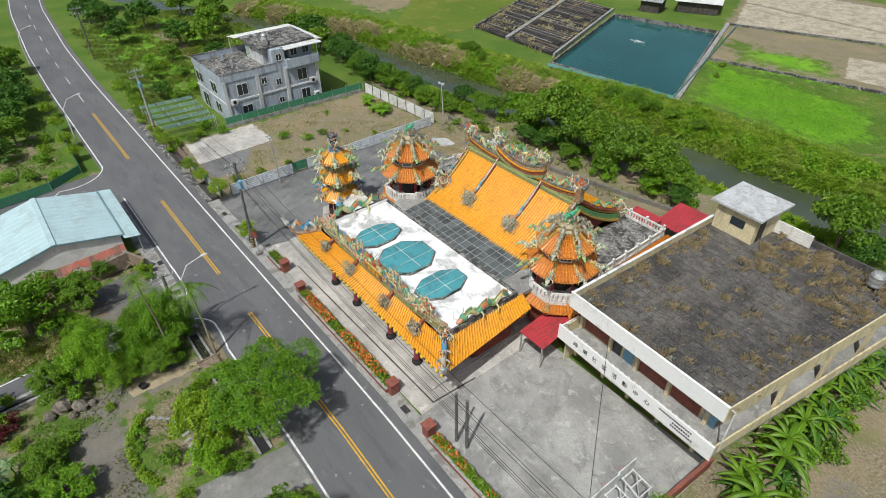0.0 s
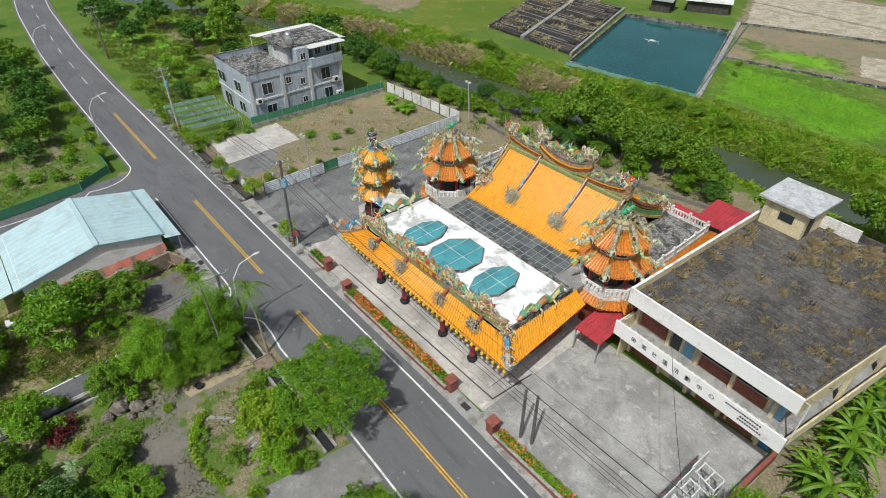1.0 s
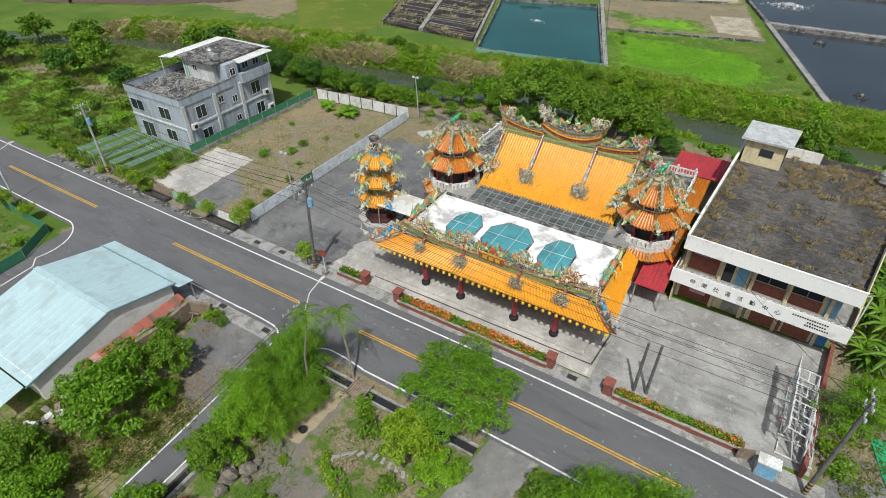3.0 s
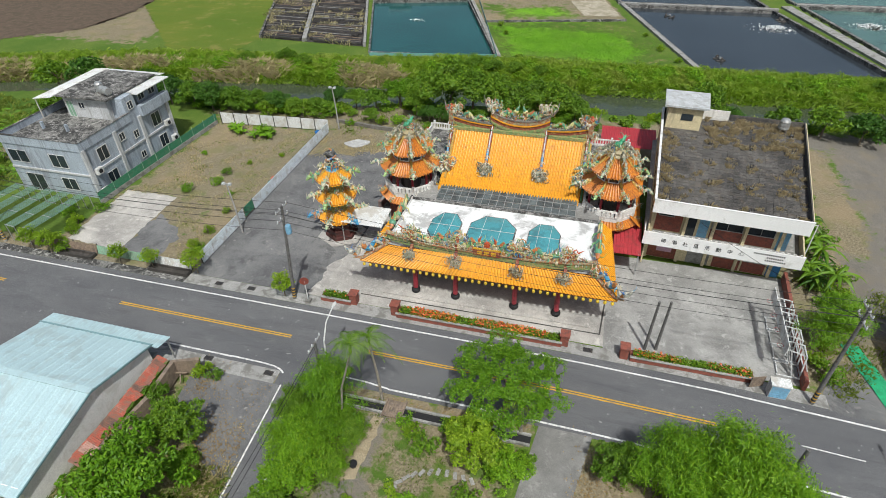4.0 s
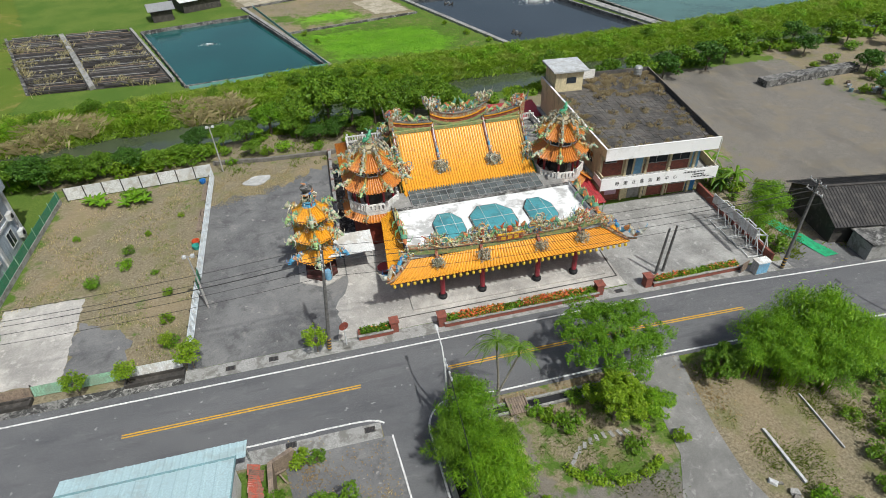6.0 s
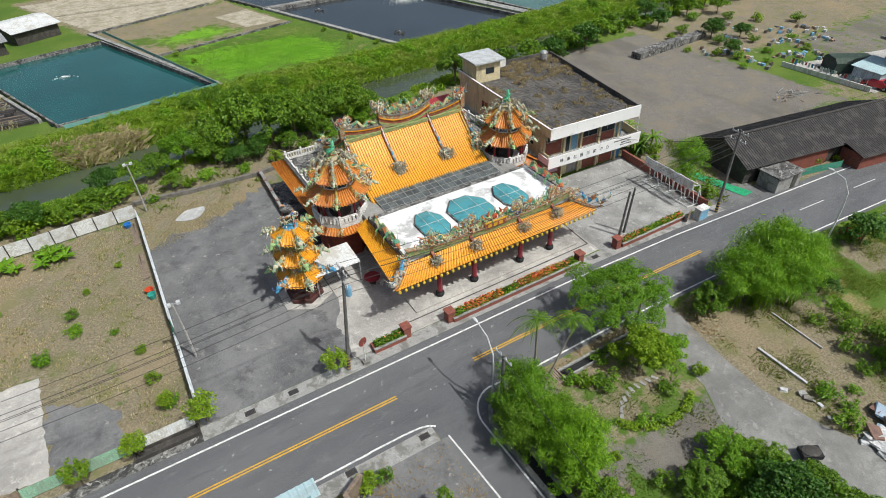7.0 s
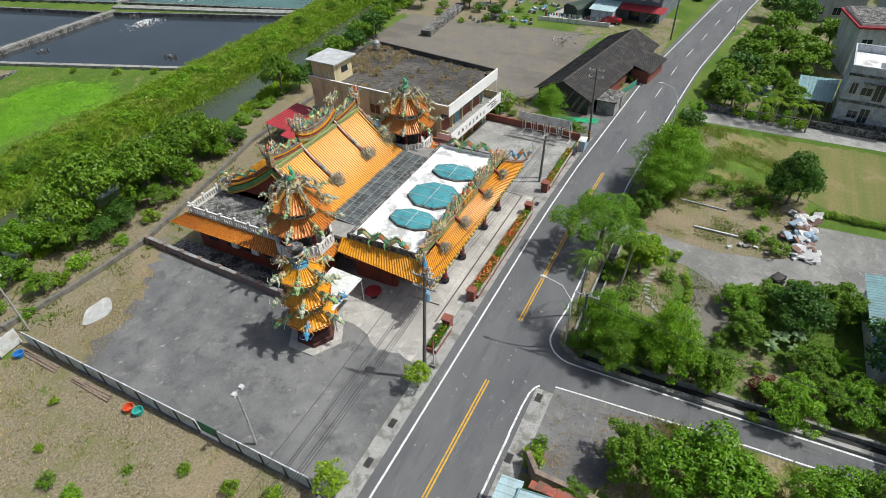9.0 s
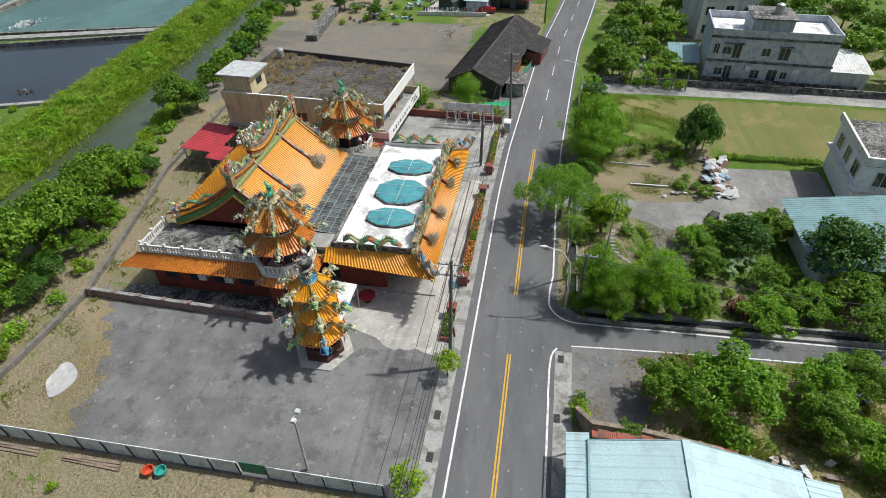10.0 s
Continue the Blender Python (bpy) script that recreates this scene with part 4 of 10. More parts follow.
def dragon(g, pts, r=0.13, fins=True):
    """A winding dragon: body, back fins, horned head, whiskers and claws."""
    pts = [Vector(p) for p in pts]
    smooth = []
    n = 6
    for i in range(len(pts) - 1):
        p0, p1, p2, p3 = pts[max(i - 1, 0)], pts[i], pts[i + 1], pts[min(i + 2, len(pts) - 1)]
        for k in range(n):
            t = k / n
            smooth.append(0.5 * ((2 * p1) + (p2 - p0) * t + (2 * p0 - 5 * p1 + 4 * p2 - p3) * t * t + (3 * p1 - p0 - 3 * p2 + p3) * t ** 3))
    smooth.append(pts[-1])
    m = len(smooth)
    for a in range(0, m - 2, 3):
        seg = smooth[a:min(a + 4, m)]
        rad = [r * (0.35 + 0.75 * math.sin(math.pi * min(1, 0.12 + 0.8 * (a + j) / m))) for j in range(len(seg))]
        g.tube(seg, rad, 7)
    if fins:
        for a in range(1, m - 2, 1):
            g.spike(smooth[a] + Vector((0, 0, r * 0.6)), (smooth[a] - smooth[a + 1]) * 0.6 + Vector((0, 0, r * 1.5)), r * 1.7, r * 0.4, 4)
    h, d = smooth[-1], (smooth[-1] - smooth[-3]).normalized()
    g.ball(h, r * 1.5, r * 1.5, r * 1.2, 8, 5)
    g.tube([h, h + d * r * 2.2, h + d * r * 3.4 + Vector((0, 0, r * 0.5))], [r * 1.1, r * 0.8, r * 0.35], 6)
    side = d.cross(Vector((0, 0, 1))).normalized()
    for s in (-1, 1):
        g.spike(h + side * s * r * 0.7, -d * 0.8 + Vector((0, 0, 1)) + side * s * 0.4, r * 3.6, r * 0.35, 4)
        g.tube([h + d * r * 2 + side * s * r * 0.5, h + d * r * 3 + side * s * r * 2 + Vector((0, 0, r)), h + d * r * 2 + side * s * r * 3.2 + Vector((0, 0, r * 2))], [r * 0.2, r * 0.15, r * 0.05], 4)
    for k in (0.3, 0.62):
        p = smooth[int(k * m)]
        for s in (-1, 1):
            g.tube([p, p + side * s * r * 2 + Vector((0, 0, -r)), p + side * s * r * 2.6 + d * r + Vector((0, 0, -r * 2))], [r * 0.5, r * 0.35, r * 0.15], 5)
    return g


EAVE_Z, ROOF_W = 4.0, 11.3

temple = thing("temple_front_hall", (0.3, -0.1, 0), 0, "temple front hall, white flat roof, orange tile eaves, dragon ridge", "temple hall", tall=1.09)
# floor and walls
part("plinth", Geo().box(-9.6, 7.4, 0.021, 9.6, 20.5, 0.16), CONCRETE_PALE, temple, "pale concrete floor")
walls = Geo().box(-9.3, 16.2, 0.16, -6.5, 16.5, 4.0).box(6.5, 16.2, 0.16, 9.3, 16.5, 4.0).box(-6.5, 16.2, 3.0, 6.5, 16.5, 4.0)
walls.box(-9.3, 12.5, 0.16, -9.05, 16.2, 4.0).box(9.05, 12.5, 0.16, 9.3, 16.2, 4.0)
part("wall", walls, RED_WALL, temple, "dark red wall")
roof = Geo().box(-9.35, 9.2, 4.2, 9.35, 16.8, 4.5)
part("roof_slab", roof, WHITE_ROOF, temple, "white coated flat roof with grey stains")
for x in (-9.5, 9.3):
    part("parapet", Geo().box(x, 9.25, 4.2, x + 0.2, 16.8, 4.85), MOSS_ROOF, temple, "dark grey side parapet")
    part("parapet_face", Geo().box(x + (0.2 if x < 0 else -0.03), 9.3, 4.5, x + (0.23 if x < 0 else 0.0), 16.7, 4.82), CLEAN_WHITE, temple, "white inner parapet face")
part("parapet", Geo().box(-9.3, 16.6, 4.5, 9.3, 16.85, 4.68), MOSS_ROOF, temple, "grey rear kerb of the flat roof")
# eave beam and ceiling under the tiles
part("ceiling_panel", Geo().box(-10.7, 7.7, 3.2, 10.7, 16.6, 3.3), RED_WALL, temple, "dark red soffit")
part("fascia", Geo().box(-10.9, 7.6, 3.05, 10.9, 7.72, 3.32), RIDGE_RED, temple, "painted fascia board")
front = curve_rows((-11.45, 7.2, 3.42), (11.45, 7.2, 3.42), (-9.45, 8.95, 4.3), (9.45, 8.95, 4.3), 7, 0.12)
part("tile_roof", roll_roof(front, 0.3), TILE, temple, "orange glazed tile front eave")
left = curve_rows((-10.6, 17.4, 3.5), (-11.45, 7.2, 3.42), (-9.45, 17.4, 4.3), (-9.45, 8.95, 4.3), 7, 0.12)
right = curve_rows((11.45, 7.2, 3.42), (10.6, 17.4, 3.5), (9.45, 8.95, 4.3), (9.45, 17.4, 4.3), 7, 0.12)
part("tile_roof", roll_roof(left, 0.3), TILE, temple, "orange glazed tile side eave")
part("tile_roof", roll_roof(right, 0.3), TILE, temple, "orange glazed tile side eave")
part("roof_underside", Geo().add([(-11.4, 7.25, 3.37), (11.4, 7.25, 3.37), (9.4, 8.95, 4.0), (-9.4, 8.95, 4.0), (-10.55, 17.4, 3.4), (-9.4, 17.4, 4.0), (10.55, 17.4, 3.4), (9.4, 17.4, 4.0)], [(0, 3, 2, 1), (0, 4, 5, 3), (1, 2, 7, 6)]), RIDGE_RED, temple, "red painted underside")
# hip lines with blue dragons turned up at the corners
for s in (-1, 1):
    hip = Geo().tube([(s * 9.4, 9.0, 4.45), (s * 10.3, 8.2, 4.02), (s * 11.2, 7.4, 3.72), (s * 11.9, 6.85, 3.95)], [0.2, 0.18, 0.15, 0.06], 7)
    part("hip_ridge", hip, RIDGE_SIDE, temple, "painted hip ridge")
    part("corner_dragon", dragon(Geo(), [(s * 9.7, 8.7, 4.5), (s * 10.2, 8.3, 5.0), (s * 10.7, 7.9, 4.35), (s * 11.2, 7.4, 4.95), (s * 11.6, 7.05, 4.25), (s * 12.0, 6.7, 4.7)], 0.2), DRAGON_BLUE, temple, "blue porcelain dragon")
    part("corner_ornament", ornament(Geo(), (s * 9.6, 8.9, 4.75), 0.9, 70, 11 + s), ORNAMENT, temple, "coloured porcelain figures")
    part("side_dragon", dragon(Geo(), [(s * 9.4, 15.6, 5.1), (s * 9.4, 14.9, 5.5), (s * 9.4, 14.1, 5.05), (s * 9.4, 13.2, 5.55), (s * 9.4, 12.3, 5.1), (s * 9.4, 11.5, 5.6), (s * 9.4, 10.9, 5.4)], 0.23), DRAGON_GREEN, temple, "green porcelain dragon")
# front ridge wall and its figures
ridge = Geo().sweep([(x, 9.1, 4.55 + 0.0008 * abs(x) ** 3) for x in np.linspace(-9.3, 9.3, 25)], 0.3, 0.6)
part("front_ridge", ridge, RIDGE_GREEN, temple, "green and yellow ridge wall")
cap = Geo().sweep([(x, 9.1, 4.9 + 0.0008 * abs(x) ** 3) for x in np.linspace(-9.4, 9.4, 25)], 0.5, 0.1)
part("ridge_cap", cap, RIDGE_SIDE, temple, "painted ridge cap")
for k, x in enumerate((-6.9, -2.75, 2.75, 6.9)):
    h = Geo().sweep([(x, 9.2, 4.75), (x, 8.5, 4.3), (x, 7.9, 3.98)], 0.26, 0.35)
    part("cross_ridge", h, RIDGE_RED, temple, "short red cross ridge")
    part("ridge_end_ornament", ornament(Geo(), (x, 7.95, 4.15), 0.85, 90, 40 + k, 0.9), FIGURE_GREY, temple, "porcelain figures in a stepped niche")
    part("ridge_post", Geo().box(x - 0.14, 8.95, 4.6, x + 0.14, 9.2, 5.6), RIDGE_RED, temple, "red ridge post")
    part("ridge_ornament", ornament(Geo(), (x, 9.1, 5.5), 1.25, 130, 60 + k, 0.5), ORNAMENT, temple, "porcelain dragons and figures")
for k, (x, s) in enumerate(((-0.0, 0.9), (-4.8, 0.8), (4.8, 0.8), (-8.2, 0.75), (8.2, 0.75), (-1.4, 0.9), (1.4, 0.9), (-3.8, 0.8), (3.8, 0.8), (-5.9, 0.8), (5.9, 0.8))):
    part("ridge_ornament", ornament(Geo(), (x, 9.1, 5.15), s, 80, 80 + k, 0.5), ORNAMENT, temple, "porcelain flowers and figures")
for k, (a, b) in enumerate(((-6.4, -3.0), (6.4, 3.0), (-2.6, -0.6), (2.6, 0.6))):
    part("ridge_dragon", dragon(Geo(), [(a + (b - a) * t, 9.1, 5.4 + 0.32 * math.sin(t * 12 + 0.5) + 0.4 * t) for t in (0, 0.2, 0.4, 0.6, 0.8, 1.0)], 0.17), DRAGON_GREEN, temple, "green porcelain dragon")
for s in (-1, 1):
    part("ridge_horn", Geo().tube([(s * 6.9, 9.1, 5.6), (s * 7.5, 9.1, 6.0), (s * 8.2, 9.1, 6.5)], [0.16, 0.1, 0.02], 6), RED_FLAME, temple, "red flaming horn")
    part("flame", Geo().tube([(s * 0.6, 9.1, 5.7), (s * 0.75, 9.1, 6.1), (s * 0.5, 9.1, 6.5)], [0.16, 0.12, 0.02], 6), RED_FLAME, temple, "red flame")
part("flaming_pearl", Geo().ball((0, 9.05, 5.75), 0.32, 0.2, 0.32, 9, 6), RED_FLAME, temple, "red flaming pearl")
part("name_board", Geo().box(-1.2, 8.82, 4.75, 1.2, 8.92, 5.3), RIDGE_RED, temple, "dark red name board")
for i in range(3):
    part("gold_bar", Geo().box(-0.85 + 0.62 * i, 8.8, 4.86, -0.42 + 0.62 * i, 8.82, 5.2), LINE_YELLOW, temple, "gold character on the board")
part("name_board_frame", Geo().box(-1.3, 8.84, 5.3, 1.3, 8.95, 5.42), LINE_YELLOW, temple, "gold board edge")
# columns with dragon carving and black drum bases
for x in (-6.55, -2.7, 2.8, 6.6):
    col = part("column", Geo().lathe((x, 8.3, 0.16), [(0.24, 0), (0.24, 3.1)], 14), RED_COLUMN, temple, "dark red round column", smooth=False)
    part("column_base", Geo().lathe((x, 8.3, 0.16), [(0.36, 0), (0.42, 0.12), (0.42, 0.3), (0.3, 0.42), (0.3, 0.5)], 14), RUBBER, col, "black stone drum base")
for x in (-9.0, 9.0):
    for y in (12.3, 16.0):
        part("column", Geo().box(x - 0.2, y - 0.2, 0.16, x + 0.2, y + 0.2, 3.22), RED_WALL, temple, "square red pillar")
LANTERN = Geo().lathe((0, 0, 0), [(0.05, -0.16), (0.13, -0.1), (0.15, 0), (0.13, 0.1), (0.05, 0.16)], 8).mesh("lantern")
LANTERN_Y = worn("yellow lantern paper", (0.7, 0.5, 0.05), (0.5, 0.3, 0.05), 0.2, 3.0)
for i in range(38):
    ob = part("lantern", LANTERN, LANTERN_Y, temple)
    ob.location = (-11.1 + i * 0.6, 7.3, 3.12)
# skylights
for k, (x, y, rx, ry) in enumerate(((-4.75, 12.45, 1.4, 2.2), (-0.3, 12.55, 2.1, 2.4), (4.55, 12.6, 1.4, 2.25))):
    sk = thing("skylight", (x + 0.3, y - 0.1, 4.905), 0, "octagonal teal skylight with white glazing bars on a low kerb", "skylight", "skylights on the white roof")
    oct8 = [(rx * cx, ry * cy) for cx, cy in ((-1, -0.42), (-0.45, -1), (0.45, -1), (1, -0.42), (1, 0.42), (0.45, 1), (-0.45, 1), (-1, 0.42))]
    part("kerb", Geo().slab([(a * 1.05, b * 1.05) for a, b in oct8], 0.0, 0.22), MOSS_ROOF, sk, "grey concrete kerb")
    top = Geo()
    n = 8
    top.add([(a, b, 0.26) for a, b in oct8] + [(a * 0.55, b * 0.55, 0.42) for a, b in oct8] + [(a, b, 0.2) for a, b in oct8],
            [(i, (i + 1) % n, n + (i + 1) % n, n + i) for i in range(n)] + [tuple(range(n, 2 * n))] + [(2 * n + i, 2 * n + (i + 1) % n, (i + 1) % n, i) for i in range(n)])
    part("glazing", top, TEAL_ROOF, sk, "teal plastic sheet")
    part("glazing_bar", Geo().bar((-rx, 0, 0.43), (rx, 0, 0.43), 0.035, 0.03), METAL_WHITE, sk, "pale glazing bar")
    for u in (-0.4, 0.4):
        part("glazing_bar", Geo().bar((u * rx, -ry * 0.95, 0.43), (u * rx, ry * 0.95, 0.42), 0.025, 0.03), METAL_WHITE, sk, "pale glazing bar")

# glass strip between the halls
strip_roof = thing("glass_roof", (0.3, -0.1, 0), 0, "grey glass roof strip with metal bars between two halls", "glass roof", tall=1.06)
for i in range(18):
    for j, (y0, y1) in enumerate(((16.9, 17.9), (17.9, 18.8), (18.8, 19.7), (19.7, 20.6))):
        x0, x1 = -7.2 + 14.2 * i / 18 + 0.02, -7.2 + 14.2 * (i + 1) / 18 - 0.02
        z0, z1 = 4.15 + (y0 - 16.9) * 0.081, 4.15 + (y1 - 16.9) * 0.081
        dz = rng.uniform(-0.012, 0.012)
        part("pane", Geo().add([(x0, y0 + 0.02, z0), (x1, y0 + 0.02, z0), (x1, y1 - 0.02, z1 + dz), (x0, y1 - 0.02, z1 + dz), (x0, y0 + 0.02, z0 - 0.02), (x1, y0 + 0.02, z0 - 0.02), (x1, y1 - 0.02, z1 + dz - 0.02), (x0, y1 - 0.02, z1 + dz - 0.02)], [(0, 1, 2, 3), (7, 6, 5, 4), (0, 4, 5, 1), (1, 5, 6, 2), (2, 6, 7, 3), (3, 7, 4, 0)]), GLASS_ROOF, strip_roof)
# dark sheet painted in place of the shaded space under the panes
part("void", Geo().box(-7.2, 16.9, 2.6, 7.0, 20.6, 2.7), DARK, strip_roof, "dark sheet standing in for the shaded space below")
for i in range(19):
    x = -7.2 + 14.2 * i / 18
    part("glazing_bar", Geo().bar((x, 16.9, 4.18), (x, 20.6, 4.48), 0.05, 0.06), STEEL, strip_roof)
for y in (17.0, 17.9, 18.8, 19.7):
    part("purlin", Geo().bar((-7.2, y, 4.19 + (y - 16.9) * 0.08), (7.0, y, 4.19 + (y - 16.9) * 0.08), 0.05, 0.06), STEEL, strip_roof)
for x0, x1 in ((-9.3, -7.2), (7.0, 9.3)):
    part("flat_end", Geo().box(x0, 16.86, 3.9, x1, 20.6, 4.2), CONCRETE, strip_roof, "bare concrete flat roof end")

# main hall
main_hall = thing("temple_main_hall", (0.2, -0.1, 0), 0, "temple main hall with steep orange tile roof and ornate curved ridge", "temple hall", tall=1.06)
part("wall", Geo().box(-7.0, 21.5, 0.0, 7.0, 21.8, 4.2).box(-7.3, 21.5, 0.0, -7.0, 33.0, 4.6).box(7.0, 21.5, 0.0, 7.3, 33.0, 4.6).box(-7.3, 32.7, 0, 7.3, 33.0, 4.6), RED_WALL, main_hall, "dark red wall")
for s in (-1, 1):
    gable = Geo()
    ks = [i / 8 for i in range(9)]
    prof = [(20.8 + 5.5 * k, 4.3 + 4.5 * (k - 0.44 * k * (1 - k))) for k in ks] + [(26.3 + 7.0 * (1 - k), 4.5 + 4.3 * (k - 0.44 * k * (1 - k))) for k in reversed(ks)][1:]
    outer = [(s * 7.3, y, z) for y, z in prof] + [(s * 7.3, 33.0, 4.0), (s * 7.3, 20.8, 4.0)]
    inner = [(s * 7.1, y, z) for y, z in prof] + [(s * 7.1, 33.0, 4.0), (s * 7.1, 20.8, 4.0)]
    n = len(outer)
    gable.add(outer + inner, [tuple(range(n)), tuple(reversed(range(n, 2 * n)))] + [(i, (i + 1) % n, n + (i + 1) % n, n + i) for i in range(n)])
    part("gable_wall", gable, RED_WALL, main_hall, "brick red gable wall")
    band = Geo().sweep([(s * 7.42, y, z - 0.16) for y, z in prof], 0.2, 0.6)
    part("gable_trim", band, worn("painted green gable", (0.1, 0.26, 0.1), (0.2, 0.3, 0.1), 0.3, 1.5), main_hall, "green gable band")
    fringe = Geo().sweep([(s * 7.55, y, z - 0.52) for y, z in prof], 0.3, 0.24)
    part("gable_fringe", fringe, GOLD_TRIM, main_hall, "gold scalloped fringe")
fr = curve_rows((-7.5, 19.45, 4.0), (7.2, 19.45, 4.0), (-7.5, 26.2, 8.95), (7.4, 26.2, 8.95), 12, 0.24)
part("tile_roof", roll_roof(fr, 0.29), TILE, main_hall, "orange glazed tile front slope")
bk = curve_rows((7.4, 33.8, 4.6), (-7.5, 33.8, 4.6), (7.4, 26.4, 8.95), (-7.5, 26.4, 8.95), 12, 0.24)
part("tile_roof", roll_roof(bk, 0.29), TILE, main_hall, "orange glazed tile rear slope")


def slope_z(y):
    k = (y - 19.95) / 6.25
    return 4.1 + 4.85 * (k - 0.24 * 2 * k * (1 - k))


for k, x in enumerate((-7.35, -2.95, 2.9, 7.25)):
    inner = abs(x) < 5
    g = Geo().sweep([(x, y, slope_z(y) + 0.18) for y in np.linspace(22.6, 26.3, 9)], 0.3, 0.5)
    part("slope_ridge", g, RIDGE_RED, main_hall, "dark red slope ridge")
    part("ridge_edge", Geo().sweep([(x, y, slope_z(y) + 0.45) for y in np.linspace(22.6, 26.3, 9)], 0.1, 0.08), HOUSE_LIGHT, main_hall, "pale ridge edge")
    part("ridge_base", Geo().box(x - 0.4, 21.9, slope_z(22.2) - 0.1, x + 0.4, 22.8, slope_z(22.2) + 0.45), FIGURE_GREY, main_hall, "stepped ridge foot")
    part("ridge_end_ornament", ornament(Geo(), (x, 22.3, slope_z(22.2) + 0.4), 1.1 if inner else 1.3, 170 if inner else 190, 120 + k, 1.0), FIGURE_GREY if inner else ORNAMENT, main_hall, "stepped porcelain figures at the ridge foot")
    if not inner:
        for i, y in enumerate((23.3, 24.0, 24.7, 25.4, 26.0)):
            part("slope_ornament", ornament(Geo(), (x, y, slope_z(y) + 0.6), 0.5, 30, 1300 + 10 * k + i, 0.8), ORNAMENT, main_hall, "porcelain figures along the slope ridge")
        part("slope_coping", Geo().sweep([(x + (0.32 if x < 0 else -0.32), y, slope_z(y) + 0.2) for y in np.linspace(21.2, 26.2, 11)], 0.22, 0.3), GOLD_TRIM, main_hall, "ochre coping along the gable")
    part("slope_dragon", dragon(Geo(), [(x, y, slope_z(y) + 0.5 + 0.14 * math.sin(y * 5)) for y in (24.6, 24.0, 23.4, 22.9, 22.4, 22.0)], 0.13), DRAGON_BLUE, main_hall, "blue and cream dragon")
# top ridge: high curved middle, lower sides
for x0, x1, z, lift, seed in ((-3.15, 3.15, 8.95, 0.95, 1), (-7.5, -2.95, 8.75, 0.7, 2), (2.95, 7.4, 8.75, 0.7, 3)):
    mid = x0 if seed == 3 else x1 if seed == 2 else 0
    half = (x1 - x0) / 2 if seed == 1 else (x1 - x0)
    height = 1.45 if seed == 1 else 1.0
    xs_ = np.linspace(x0, x1, 19)
    zf = [z + lift * (abs(x - mid) / half) ** 2.2 for x in xs_]
    base = Geo().sweep([(x, 26.05, slope_z(26.05) + 0.1) for x in xs_], 0.5, 0.35)
    part("ridge_foot", base, RIDGE_GREEN, main_hall, "pale green ridge foot")
    for o, hgt, w, material, word in ((0.0, 0.3, 0.5, RIDGE_GREEN, "green ridge course"), (0.3, 0.42, 0.44, RIDGE_RED, "red patterned ridge course"), (0.72, 0.12, 0.62, TILE, "small orange tile course"), (0.84, height - 0.98, 0.4, RIDGE_SIDE, "carved ridge course"), (height - 0.14, 0.14, 0.55, STONE, "grey ridge cap")):
        if hgt > 0.02:
            part("top_ridge", Geo().sweep([(xs_[i], 26.3, zf[i] + o + hgt / 2) for i in range(19)], w, hgt), material, main_hall, word)
    for i in range(2, 18, 3):
        part("ridge_figure", ornament(Geo(), (xs_[i], 26.2, zf[i] + 0.75), 0.45, 26, 900 + i + 40 * seed, 0.5), ORNAMENT, main_hall, "porcelain frieze figure")
    n = 6 if seed == 1 else 4
    for i in range(n):
        x = x0 + (x1 - x0) * (i + 0.5) / n
        zz = z + lift * (abs(x - mid) / half) ** 2.2 + height
        part("ridge_figure", ornament(Geo(), (x, 26.3, zz + 0.2), 0.75 if seed == 1 else 0.5, 46, 200 + seed * 10 + i, 0.5), ORNAMENT, main_hall, "porcelain figure on the ridge")
    for e, s in ((x0, -1), (x1, 1)):
        if seed == 1 or abs(e) > 5:
            zz = z + lift + height
            part("swallow_tail", Geo().tube([(e - s * 0.5, 26.3, zz - 0.35), (e + s * 0.2, 26.3, zz), (e + s * 0.6, 26.3, zz + 0.6), (e + s * 0.8, 26.3, zz + 1.6)], [0.19, 0.16, 0.12, 0.03], 6), STONE, main_hall, "grey upswept swallow tail")
            part("ridge_figure", ornament(Geo(), (e - s * 0.35, 26.2, zz + 0.3), 1.2, 110, 230 + int(e), 0.6), ORNAMENT, main_hall, "porcelain figure on the ridge end")
            if abs(e) > 5:
                part("end_post", Geo().box(e - 0.25, 25.9, zz - 1.2, e + 0.25, 26.5, zz + 0.5), RIDGE_SIDE, main_hall, "painted end post")
                part("end_guardian", Geo().lathe((e, 26.2, zz + 0.5), [(0.2, 0), (0.22, 0.35), (0.1, 0.5), (0.14, 0.62), (0.03, 0.8)], 8), RED_FLAME, main_hall, "red guardian figure")
